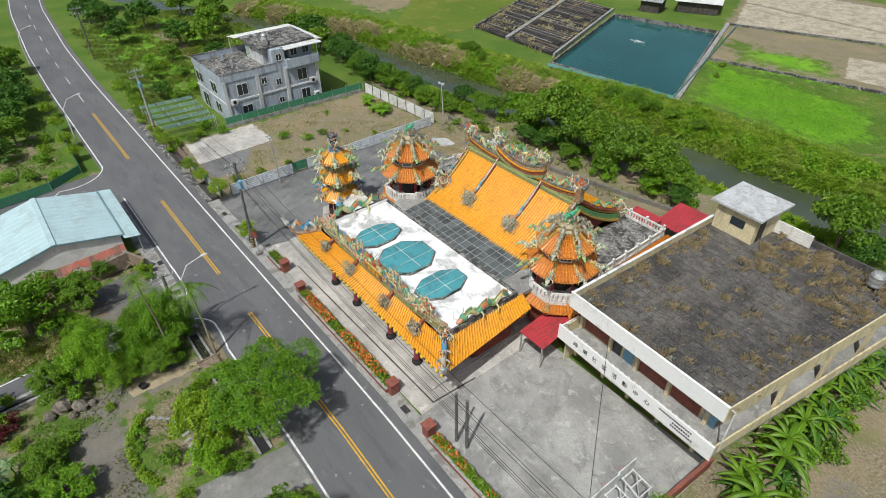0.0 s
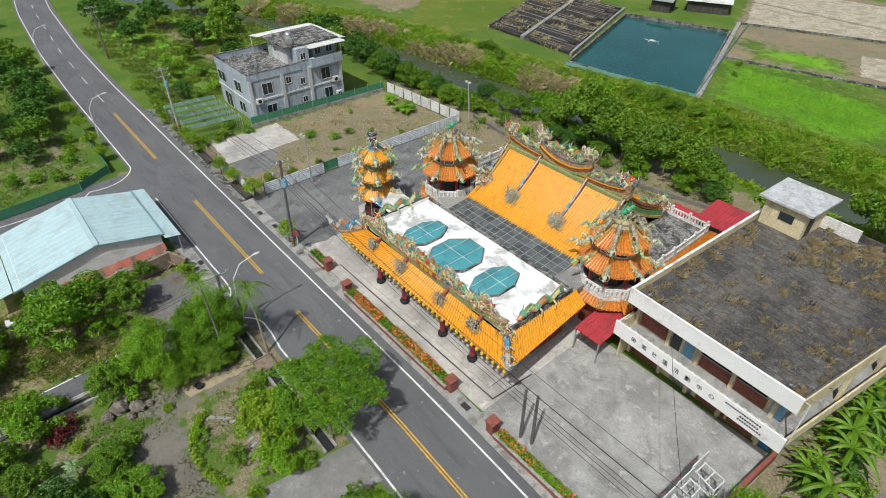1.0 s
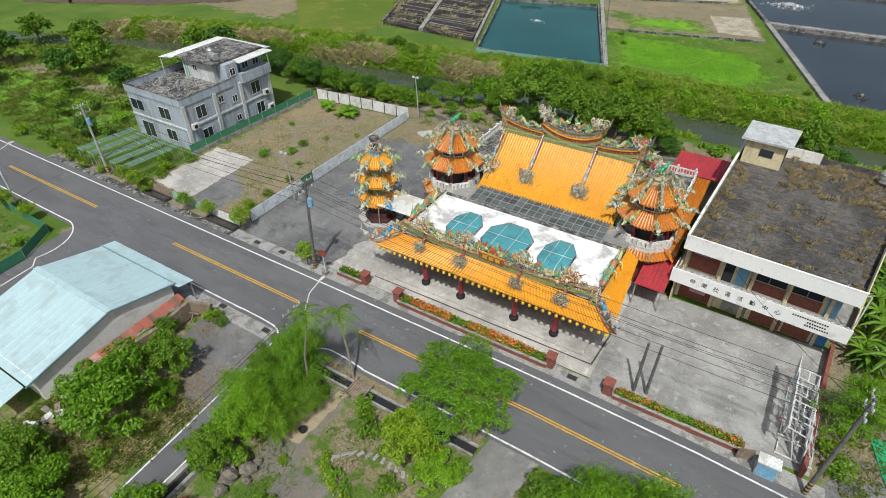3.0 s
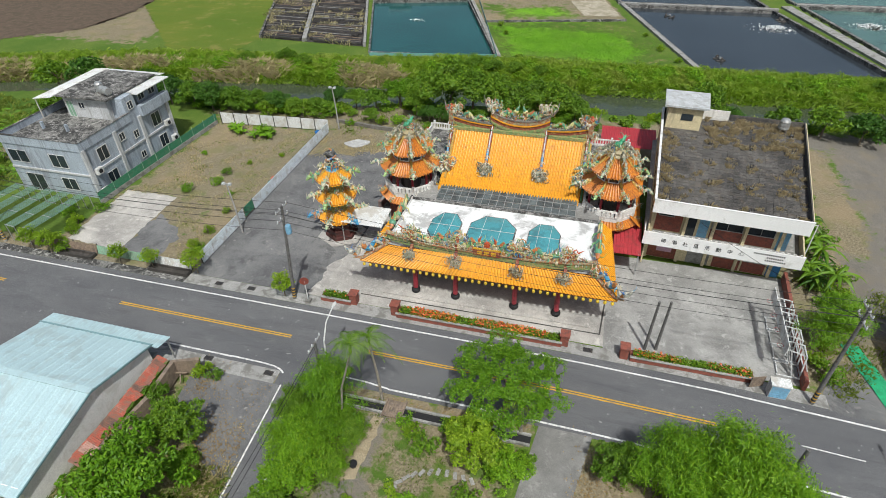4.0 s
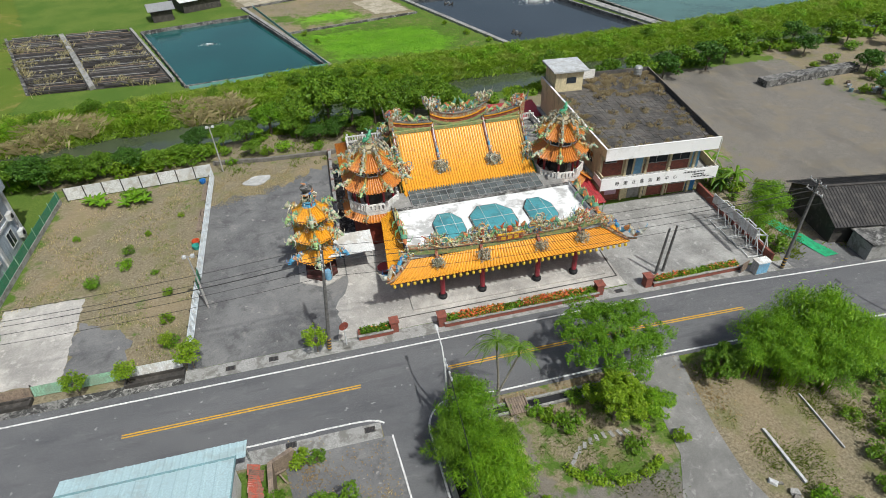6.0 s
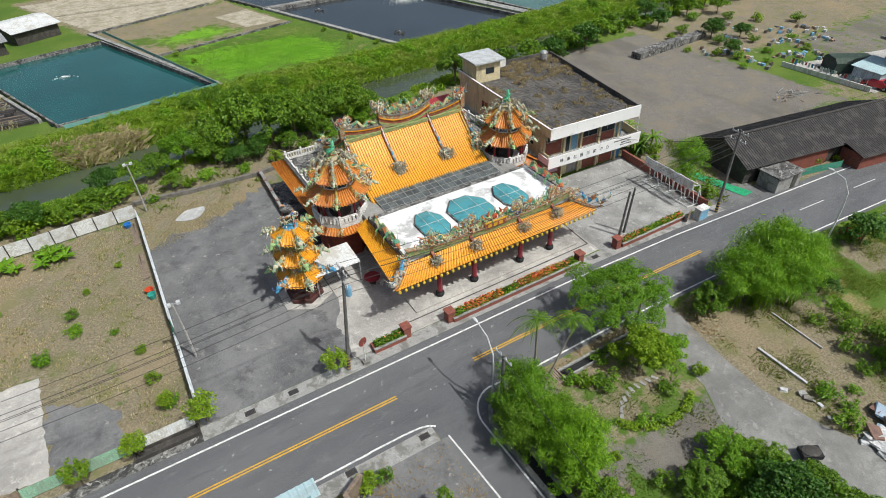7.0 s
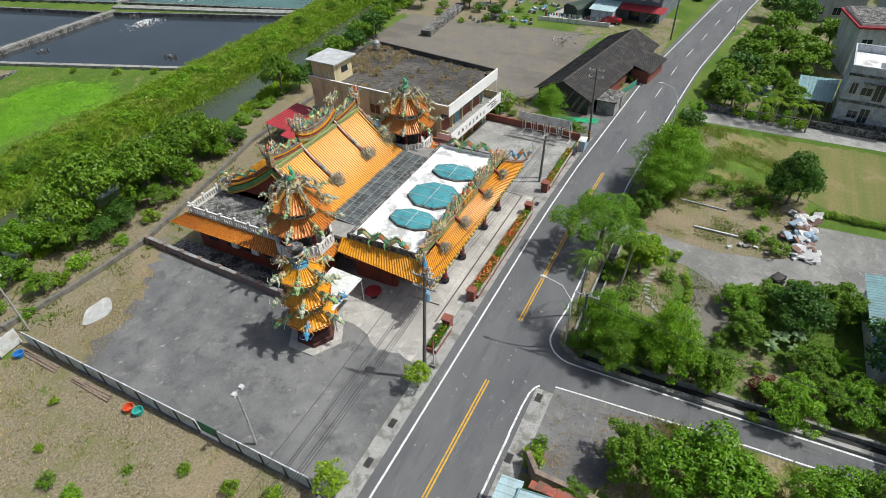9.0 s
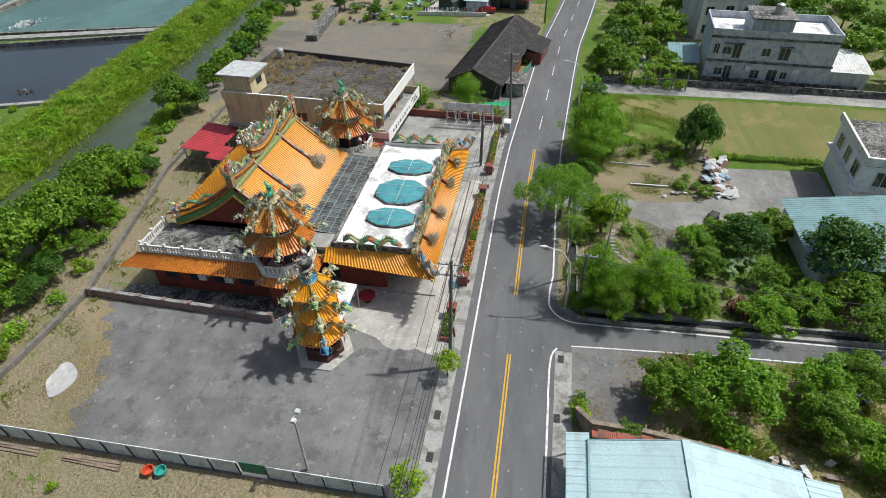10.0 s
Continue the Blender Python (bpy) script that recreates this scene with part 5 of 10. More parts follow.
for s in (-1, 1):
    part("ridge_dragon", dragon(Geo(), [(s * 2.9, 26.3, 10.9), (s * 2.4, 26.3, 11.4), (s * 1.8, 26.3, 10.8), (s * 1.3, 26.3, 11.4), (s * 0.8, 26.3, 11.0), (s * 0.5, 26.3, 11.4)], 0.19), DRAGON_GREEN, main_hall, "green porcelain dragon")
    part("ridge_dragon", dragon(Geo(), [(s * 6.2, 26.3, 10.3), (s * 5.6, 26.3, 10.7), (s * 5.0, 26.3, 10.0), (s * 4.4, 26.3, 10.4), (s * 3.9, 26.3, 10.2)], 0.15), DRAGON_GREEN, main_hall, "green porcelain dragon")
    part("rear_ridge", Geo().tube([(s * 7.35, 26.6, 9.1), (s * 7.35, 29, 7.3), (s * 7.35, 31.5, 5.9), (s * 7.5, 33.9, 5.2)], [0.22, 0.2, 0.18, 0.1], 6), RIDGE_RED, main_hall, "dark red rear slope ridge")
    part("rear_dragon", dragon(Geo(), [(s * 7.4, 28.5, 7.9), (s * 7.4, 29.4, 7.8), (s * 7.4, 30.2, 7.0), (s * 7.4, 31.2, 6.9), (s * 7.4, 32.0, 6.3), (s * 7.4, 33.0, 6.4)], 0.17), DRAGON_GREEN, main_hall, "green and gold dragon")
    part("ridge_end_ornament", ornament(Geo(), (s * 7.5, 32.8, 5.7), 1.0, 90, 250 + s, 0.8), ORNAMENT, main_hall, "porcelain figures at the rear ridge foot")


# the whole roof is a little flatter than steep
for ob in main_hall.children_recursive:
    for v in ob.data.vertices:
        if v.co.z > 4.1:
            v.co.z = 4.1 + (v.co.z - 4.1) * 0.875


def eave_tier(thing_ob, n, r0, z0, r1, z1, material, name="tile_roof", label="", phase=0.0, rows=5, lift=0.28, seed=0, dragons=0.0, drop=0.12):
    """A ring of tiled roof slopes with turned-up corners, ridges and corner ornaments."""
    g = Geo()
    under = Geo()
    for i in range(n):
        a0, a1 = phase + 2 * math.pi * i / n, phase + 2 * math.pi * (i + 1) / n
        lines = []
        cols = max(5, int(2 * r0 * math.sin(math.pi / n) / 0.3))
        grid = []
        for j in range(rows):
            k = j / (rows - 1)
            r = r0 + (r1 - r0) * k
            z = z0 + (z1 - z0) * (k - 0.3 * k * (1 - k))
            row = []
            for c in range(cols * 3 + 1):
                u = c / (cols * 3)
                e = abs(2 * u - 1) ** 3 * (1 - k) ** 2
                p = Vector((r * (math.cos(a0) * (1 - u) + math.cos(a1) * u), r * (math.sin(a0) * (1 - u) + math.sin(a1) * u), z + lift * e + (0.12 if c % 3 == 1 else 0.1 if c % 3 == 2 else 0.0)))
                row.append(tuple(p))
            grid.append(row)
        g.sheet(grid)
        under.add([(r0 * 0.99 * math.cos(a0), r0 * 0.99 * math.sin(a0), z0 - drop + lift), (r0 * 0.99 * math.cos(a1), r0 * 0.99 * math.sin(a1), z0 - drop + lift), (r1 * math.cos(a1), r1 * math.sin(a1), z0 - drop), (r1 * math.cos(a0), r1 * math.sin(a0), z0 - drop)], [(3, 2, 1, 0)])
    part(name, g, material, thing_ob, label)
    part("soffit", under, RIDGE_RED, thing_ob, "red painted soffit")
    for i in range(n):
        a = phase + 2 * math.pi * i / n
        d = Vector((math.cos(a), math.sin(a), 0))
        h = Geo().tube([d * r1 + Vector((0, 0, z1 + 0.08)), d * (r0 * 0.5 + r1 * 0.5) + Vector((0, 0, z0 + (z1 - z0) * 0.42 + 0.1)), d * (r0 * 0.97) + Vector((0, 0, z0 + lift + 0.08))], [0.13, 0.14, 0.12], 6)
        part("corner_ridge", h, GOLD_TRIM, thing_ob)
        part("corner_ornament", ornament(Geo(), d * (r0 * 0.93) + Vector((0, 0, z0 + lift + 0.25)), 0.55, 28, seed * 31 + i), ORNAMENT, thing_ob)
        if dragons:
            q = [d * (r0 * 0.68) + Vector((0, 0, z0 + 0.75)), d * (r0 * 0.84) + Vector((0, 0, z0 + 0.85)), d * (r0 * 0.98) + Vector((0, 0, z0 + 0.5)), d * (r0 * 1.1) + Vector((0, 0, z0 + 0.78)), d * (r0 * 1.2) + Vector((0, 0, z0 + 0.65))]
            part("corner_dragon", dragon(Geo(), q, 0.145 * dragons), DRAGON_BLUE if seed == 10 and i % 2 else (DRAGON_CREAM, DRAGON_GREEN)[(i + seed) % 3 == 0], thing_ob)


# pavilions on both sides
def pavilion(x, y, word):
    p = thing("temple_pavilion", (x, y, 0), 0, "octagonal two-tier rust-orange tiled pavilion " + word, "pavilion", "pavilions beside the main hall", tall=1.05)
    ph = math.pi / 8
    part("base", Geo().lathe((0, 0, 0), [(2.5, 0), (2.5, 3.7)], 8, ph), RED_WALL, p, "dark red base storey")
    eave_tier(p, 8, 3.5, 3.1, 2.5, 3.75, TILE_RED, label="rust orange skirt roof", phase=ph, seed=3, lift=0.15)
    part("deck", Geo().lathe((0, 0, 0), [(2.75, 3.65), (2.75, 3.95)], 8, ph), WHITE_WALL, p, "white deck edge")
    rail = Geo()
    for i in range(8):
        a0, a1 = ph + math.pi * i / 4, ph + math.pi * (i + 1) / 4
        A, B = Vector((2.65 * math.cos(a0), 2.65 * math.sin(a0), 0)), Vector((2.65 * math.cos(a1), 2.65 * math.sin(a1), 0))
        for z, h in ((4.08, 0.22), (4.72, 0.16)):
            rail.bar(A + Vector((0, 0, z)), B + Vector((0, 0, z)), 0.14, h)
        for k in range(5):
            c = A.lerp(B, (k + 0.5) / 5)
            rail.box(c.x - 0.13, c.y - 0.13, 4.1, c.x + 0.13, c.y + 0.13, 4.66)
        rail.box(A.x - 0.12, A.y - 0.12, 3.95, A.x + 0.12, A.y + 0.12, 4.95)
    part("balustrade", rail, WHITE_WALL, p, "white pierced balustrade")
    for i in range(8):
        a = ph + math.pi * i / 4
        part("column", Geo().lathe((2.15 * math.cos(a), 2.15 * math.sin(a), 3.95), [(0.13, 0), (0.13, 2.5)], 8), RED_COLUMN, p)
    part("drum_core", Geo().lathe((0, 0, 0), [(1.1, 3.95), (1.1, 6.4)], 8, ph), DARK, p, "dark inner core")
    eave_tier(p, 8, 3.2, 6.15, 1.75, 7.35, TILE_RED, label="rust orange lower tier of tiles", phase=ph, seed=4, dragons=0.9)
    part("window_storey", Geo().lathe((0, 0, 0), [(1.75, 7.2), (1.75, 8.2)], 8, ph), RIDGE_SIDE, p, "painted window storey")
    for i in range(8):
        a = math.pi * i / 4
        m = pose(1.63 * math.cos(a), 1.63 * math.sin(a), 7.72, 0, 0, math.degrees(a))
        w = part("window", Geo().join(Geo().box(-0.02, -0.42, -0.26, 0.03, 0.42, 0.26), m), GLASS_DARK, p)
        part("window_frame", Geo().join(Geo().box(0.0, -0.52, -0.36, 0.07, 0.52, -0.26).box(0.0, -0.52, 0.26, 0.07, 0.52, 0.36).box(0.0, -0.52, -0.26, 0.07, -0.42, 0.26).box(0.0, 0.42, -0.26, 0.07, 0.52, 0.26), m), HOUSE_LIGHT, w, "pale frame")
    eave_tier(p, 8, 2.55, 8.05, 0.75, 9.5, TILE_RED, label="rust orange upper tier of tiles", phase=ph, seed=5, dragons=0.8)
    part("roof_crown", Geo().lathe((0, 0, 9.3), [(0.9, 0), (0.95, 0.2), (0.7, 0.35), (0.75, 0.55), (0.4, 0.75)], 8, ph), FIGURE_GREY, p, "grey crown moulding")
    for i in range(8):
        a = ph + math.pi * i / 4
        d = Vector((math.cos(a), math.sin(a), 0))
        sc = Geo()
        dragon(sc, [d * 0.8 + Vector((0, 0, 9.9)), d * 1.2 + Vector((0, 0, 10.1)), d * 1.6 + Vector((0, 0, 9.6)), d * 1.95 + Vector((0, 0, 9.6)), d * 2.2 + Vector((0, 0, 9.2))], 0.12)
        part("rib_scroll", sc, FIGURE_GREY, p, "grey-green scroll on a roof rib")
        part("rib_ornament", ornament(Geo(), d * 1.3 + Vector((0, 0, 9.8)), 0.5, 30, 800 + i, 1.0), FIGURE_GREY, p)
    part("finial_ornament", ornament(Geo(), (0, 0, 10.1), 0.8, 90, 300 + int(x)), ORNAMENT, p, "porcelain figures round the finial")
    part("finial", dragon(Geo(), [(0.45, 0, 9.9), (0, 0.4, 10.15), (-0.35, 0, 10.4), (0, -0.25, 10.65), (0.2, 0, 10.9)], 0.17), JADE, p, "jade green beast finial")
    return p


pavilion(-10.5, 20.7, "beside a pagoda-shaped burner")
pavilion(10.4, 21.2, "beside the community hall")


# side wings
def wing(s, word):
    w = thing("temple_wing", (0.2, -0.1, 0), 0, "temple wing with mossy flat roof, " + word, "temple wing", tall=1.1)
    x0, x1 = (7.4, 12.2)
    def bx(a, b0, c, d, e, f):
        lo, hi = sorted((s * a, s * d))
        return Geo().box(lo, b0, c, hi, e, f)
    part("wall", bx(x0, 22.5, 0, 11.9, 34.0, 3.6), RED_WALL, w, "dark red wall")
    part("roof_slab", bx(x0, 22.0, 3.6, 12.1, 34.3, 3.85), MOSS_ROOF, w, "black-stained flat roof")
    rows = curve_rows((s * 13.4, 36.0, 3.15), (s * 13.4, 19.0, 3.15), (s * 12.1, 34.6, 3.85), (s * 12.1, 20.0, 3.85), 5, 0.1)
    part("tile_roof", roll_roof(rows, 0.27), TILE_RED, w, "orange tile skirt roof")
    rail = Geo()
    for a, b in (((s * 12.0, 22.5), (s * 12.0, 34.2)), ((s * 12.0, 34.2), (s * 7.6, 34.2))):
        A, B = Vector((*a, 0)), Vector((*b, 0))
        rail.bar(A + Vector((0, 0, 3.98)), B + Vector((0, 0, 3.98)), 0.16, 0.2)
        rail.bar(A + Vector((0, 0, 4.6)), B + Vector((0, 0, 4.6)), 0.16, 0.13)
        m = int((B - A).length / 0.3)
        for i in range(m):
            c = A.lerp(B, (i + 0.5) / m)
            if i % 6 == 0:
                rail.box(c.x - 0.11, c.y - 0.11, 3.9, c.x + 0.11, c.y + 0.11, 4.9)
            else:
                rail.box(c.x - 0.06, c.y - 0.06, 4.0, c.x + 0.06, c.y + 0.06, 4.58)
    part("balustrade", rail, WHITE_WALL, w, "greyed white balustrade")
    for i, y in enumerate((24.0, 26.5, 29.0, 31.5)):
        part("window", bx(11.88, y, 1.2, 11.94, y + 1.3, 2.5), GLASS_DARK, w)
    for y in (25.6, 28.2):
        part("air_conditioner", bx(11.9, y, 1.7, 12.5, y + 0.8, 2.3), METAL_WHITE, w, "white air conditioner")
    return w


wing(-1, "above a parking lot")
wing(1, "behind the community hall")


# ---- buildings ----
def opening(parent, name, m, w, h, material, frame_material=None, label=""):
    """A window or door set into a wall: m places its lower middle, with -y out of the wall."""
    ob = part(name, Geo().join(Geo().box(-w / 2, -0.03, 0, w / 2, 0.05, h), m), material, parent, label)
    if frame_material:
        f = 0.07
        g = Geo().box(-w / 2 - f, -0.07, -f, w / 2 + f, -0.02, 0).box(-w / 2 - f, -0.07, h, w / 2 + f, -0.02, h + f)
        g.box(-w / 2 - f, -0.07, 0, -w / 2, -0.02, h).box(w / 2, -0.07, 0, w / 2 + f, -0.02, h).box(-0.025, -0.06, 0, 0.025, -0.02, h)
        part("frame", Geo().join(g, m), frame_material, ob)
    return ob


def corrugated(a, b, c, d, pitch=0.3, depth=0.035, n=2):
    """A ribbed metal sheet: eave a-b, top c-d."""
    a, b, c, d = (Vector(p) for p in (a, b, c, d))
    nrm = (b - a).cross(c - a).normalized()
    if nrm.z < 0:
        nrm = -nrm
    m = max(2, int((b - a).length / pitch))
    rows = []
    for j in range(n):
        k = j / (n - 1)
        p, q = a.lerp(c, k), b.lerp(d, k)
        row = []
        for i in range(m):
            for u, h in ((0, 0), (0.62, 0), (0.72, 1), (0.9, 1)):
                row.append(tuple(p.lerp(q, (i + u) / m) + nrm * depth * h))
        row.append(tuple(q))
        rows.append(row)
    g = Geo().sheet(rows)
    k = len(g.v)
    low = [tuple(p - nrm * 0.03) for p in (a, b, d, c)]
    g.add(low, [(3, 2, 1, 0)])
    return g


# pagoda-shaped furnace
pagoda = thing("pagoda_furnace", (-16.95, 15.4, 0), 0, "three-tier orange tiled pagoda burner with blue crown and chimney", "pagoda")
PH = math.pi / 6
part("plinth", Geo().lathe((0, 0, 0), [(2.6, 0.02), (2.6, 0.12)], 6, PH), CONCRETE_PALE, pagoda, "pale hexagonal concrete pad")
part("base", Geo().lathe((0, 0, 0.12), [(1.75, 0), (1.75, 0.35), (1.5, 0.4), (1.5, 0.9), (1.6, 0.95), (1.6, 1.1), (1.35, 1.15), (1.35, 2.9)], 6, PH), DARK_RED, pagoda, "very dark red stepped base")
z = 2.4
OLIVE = worn("olive painted corbels", (0.3, 0.3, 0.1), (0.4, 0.3, 0.1), 0.4, 2.5)
for k, (r0, r1, h, gap) in enumerate(((2.4, 1.2, 0.95, 1.3), (2.2, 1.1, 0.95, 1.25), (1.95, 0.7, 1.1, 0.0))):
    eave_tier(pagoda, 6, r0, z, r1, z + h, TILE, label="yellow-orange tile tier", phase=PH, seed=10 + k, dragons=1.2, lift=0.35)
    if gap:
        part("storey", Geo().lathe((0, 0, z + h - 0.1), [(r1 * 0.98, 0), (r1 * 0.98, 0.3), (r1 * 0.86, 0.35), (r1 * 0.86, gap * 0.62), (r1 * 1.25, gap + 0.05)], 6, PH), OLIVE, pagoda, "olive painted corbel storey")
        for i in range(6):
            a = PH + math.pi / 6 + math.pi * i / 3
            part("storey_figure", ornament(Geo(), (r1 * 1.02 * math.cos(a), r1 * 1.02 * math.sin(a), z + h + 0.3), 0.6, 26, 410 + k * 7 + i), ORNAMENT, pagoda, "porcelain figure on the storey")
    z += h + gap
part("crown", Geo().lathe((0, 0, z - 0.1), [(0.7, 0), (0.78, 0.12), (0.7, 0.2), (0.58, 0.45), (0.66, 0.6)], 6, PH), worn("sky blue paint", (0.08, 0.32, 0.5), (0.1, 0.2, 0.3), 0.3, 2.0), pagoda, "sky blue crown")
part("crown_ornament", ornament(Geo(), (0, 0, z + 0.5), 1.0, 120, 430), ORNAMENT, pagoda, "porcelain figures")
part("chimney", Geo().lathe((0, 0, z + 0.5), [(0.38, 0), (0.38, 1.0), (0.55, 1.25), (0.55, 1.4)], 12), MOSS_ROOF, pagoda, "grey round chimney")
part("chimney_dragon", dragon(Geo(), [(0.5 * math.cos(a), 0.5 * math.sin(a), z + 0.6 + a * 0.16) for a in (0, 1, 2, 3, 4, 5, 6, 7, 8)], 0.1), DRAGON_BLUE, pagoda, "coiled dragon")

# canopy beside the hall
canopy = thing("canopy", (-13.8, 15.4, 0), 0, "low white metal canopy on thin steel posts", "canopy")
part("roof_sheet", corrugated((-2.3, -1.6, 2.75), (2.2, -1.6, 2.75), (-2.3, 1.6, 3.0), (2.2, 1.6, 3.0), 0.9, 0.012), METAL_WHITE, canopy, "white metal sheet")
for x in (-2.2, 2.1):
    for y in (-1.5, 1.5):
        part("post", Geo().box(x - 0.04, y - 0.04, 0.02, x + 0.04, y + 0.04, 2.75 + (y + 1.5) * 0.08), STEEL, canopy)

# red shelters behind the temple
red = thing("red_shelter", (0, 0, 0), 0, "open shelter with red metal roof behind the temple", "shelter", "red roofed shelters")
part("roof_sheet", corrugated((9.0, 38.0, 2.5), (15.8, 38.0, 2.5), (9.0, 42.6, 3.0), (15.8, 42.6, 3.0), 0.35), METAL_RED, red, "red metal sheet")
for x in (9.2, 12.4, 15.6):
    for y in (38.2, 42.4):
        part("post", Geo().box(x - 0.05, y - 0.05, 0, x + 0.05, y + 0.05, 2.5 + (y - 38.0) * 0.108), STEEL, red)
red2 = thing("red_shelter", (0, 0, 0), 0, "low lean-to with red metal roof and dark railing", "shelter", "red roofed shelters")
part("roof_sheet", corrugated((6.6, 36.0, 3.0), (9.8, 36.0, 3.0), (6.6, 38.0, 3.3), (9.8, 38.0, 3.3), 0.35), METAL_RED, red2, "red metal sheet")
for x in (6.8, 9.6):
    for y in (36.2, 37.8):
        part("post", Geo().box(x - 0.05, y - 0.05, 0, x + 0.05, y + 0.05, 3.0 + (y - 36) * 0.1), STEEL, red2)
red3 = thing("red_shelter", (0, 0, 0), 0, "red metal lean-to between temple and community hall", "shelter", "red roofed shelters")
part("roof_sheet", corrugated((11.3, 15.6, 2.5), (13.9, 15.6, 2.5), (11.3, 20.5, 3.0), (13.9, 20.5, 3.0), 0.35), METAL_RED, red3, "red metal sheet")
for x in (11.4, 13.7):
    for y in (15.8, 20.3):
        part("post", Geo().box(x - 0.05, y - 0.05, 0, x + 0.05, y + 0.05, 2.5 + (y - 15.6) * 0.1), STEEL, red3)

# community hall: local x along the front, local y into the depth
hall = thing("community_hall", (14.25, 17.8, 0), -3.6, "two-storey cream and white community hall with black flat roof", "building", tall=1.015, wide=0.925)
HW, HD = 14.2, 21.6
part("wall", Geo().box(0.15, 1.6, 0, HW - 1.3, HD - 0.1, 6.7), CREAM, hall, "cream painted wall")
part("side_wall", Geo().box(0.0, 0.0, 3.0, 0.15, 1.6, 4.2).box(0, 0.2, 0, 0.15, 1.6, 3.0), CREAM, hall)
part("floor_slab", Geo().box(-0.3, -0.4, 2.95, HW + 0.35, HD, 3.15), CONCRETE, hall, "dirty balcony floor slab")
part("side_balcony", Geo().box(HW + 0.22, -0.4, 3.15, HW + 0.35, HD, 4.15), CREAM, hall, "cream side balcony wall")
part("front_balcony", Geo().box(-0.35, -0.54, 2.8, HW + 0.4, -0.4, 4.2), CLEAN_WHITE, hall, "white balcony front with dark lettering")
part("side_balcony", Geo().box(-0.3, -0.4, 3.15, -0.2, 1.6, 4.0), CLEAN_WHITE, hall)
RING = Geo().tube([(0.15 * math.cos(a), 0, 0.15 * math.sin(a)) for a in [math.pi * i / 6 for i in range(7)]], 0.035, 5).mesh("scallop")
for i in range(27):
    ob = part("scallop", RING, WHITE_WALL, hall)
    ob.location = (0.0 + i * 0.545, -0.47, 4.2)
part("roof_slab", Geo().box(0, 0, 6.55, HW, HD, 6.8), BLACK_ROOF, hall, "black stained flat roof")
part("roof_fascia", Geo().box(-0.02, -0.1, 6.15, HW + 0.02, 0.0, 7.5), CLEAN_WHITE, hall, "white front fascia")
part("parapet", Geo().box(-0.02, 0.0, 6.4, 0.13, HD, 7.45), CREAM, hall, "cream parapet")
part("parapet", Geo().box(HW - 0.04, 0.0, 6.0, HW + 0.06, HD, 7.4), CREAM, hall, "cream outer face of the parapet")
part("parapet", Geo().box(HW - 0.16, 0.0, 6.8, HW - 0.04, HD, 7.47), BLACK_ROOF, hall, "blackened parapet")
part("parapet", Geo().box(0.13, HD - 0.15, 6.8, HW - 0.13, HD, 7.45), BLACK_ROOF, hall, "blackened rear parapet")
part("coping", Geo().box(-0.06, -0.12, 7.5, HW + 0.06, 0.06, 7.56), CLEAN_WHITE, hall)
part("coping", Geo().box(-0.06, 0.06, 7.45, 0.17, HD, 7.5), WHITE_ROOF, hall)


def at(x, y, z, turn=0):
    return pose(x, y, z, 0, 0, turn)


# the open doorway is a flat panel with its inner shade as colour
for x, w, h, z, material, word, nm in ((1.9, 2.6, 2.0, 3.3, BRICK, "red-brown panel", "panel"), (4.1, 0.9, 2.1, 3.15, GLASS_DARK, "dark panel standing in for an open shaded doorway", "doorway"), (5.3, 0.95, 2.1, 3.15, BLUE_PALE, "blue door", "door"),
                                 (7.5, 3.0, 1.1, 3.2, BRICK, "red brick apron", "panel"), (10.6, 2.6, 1.1, 3.2, BRICK, "red brick apron", "panel"), (12.7, 1.0, 2.1, 3.15, BLUE_PALE, "blue door", "door"),
                                 (2.0, 3.2, 2.4, 0.05, BRICK, "red notice panel", "panel"), (5.6, 2.2, 2.5, 0.03, KERB, "grey roller shutter", "shutter"), (8.4, 2.6, 1.2, 0.05, BRICK, "red brick apron", "panel"), (11.0, 2.2, 1.2, 0.05, BRICK, "red brick apron", "panel"), (12.9, 1.2, 2.3, 0.03, BLUE, "blue door", "door")):
    opening(hall, nm, at(x, 1.6, z), w, h, material, None, word)
for x, w, z in ((7.5, 2.8, 4.4), (10.6, 2.4, 4.4), (8.4, 2.4, 1.35), (11.0, 2.0, 1.35), (1.6, 1.4, 5.0)):
    opening(hall, "window", at(x, 1.57, z), w, 1.1, GLASS_DARK, STEEL)
for y in (6.5, 11.5, 16.5):
    part("side_pillar", Geo().box(HW - 0.2, y, 0.02, HW + 0.05, y + 0.3, 6.5), CREAM, hall)
for x in (0.2, 3.4, 6.1, 9.1, 12.4):
    part("pillar", Geo().box(x, 1.3, 0.02, x + 0.3, 1.6, 6.5), CREAM, hall)
part("banner", Geo().box(9.0, 1.45, 1.5, 12.0, 1.5, 2.15), BLUE_PALE, hall, "pale blue banner")
part("notice", Geo().box(0.9, 1.44, 1.7, 2.6, 1.5, 2.15), WHITE_WALL, hall, "white notice board")
part("notice", Geo().box(1.4, 1.44, 0.9, 2.9, 1.5, 1.6), worn("pink paper", (0.55, 0.35, 0.45), (0.4, 0.3, 0.3), 0.2), hall, "pink notice sheets")
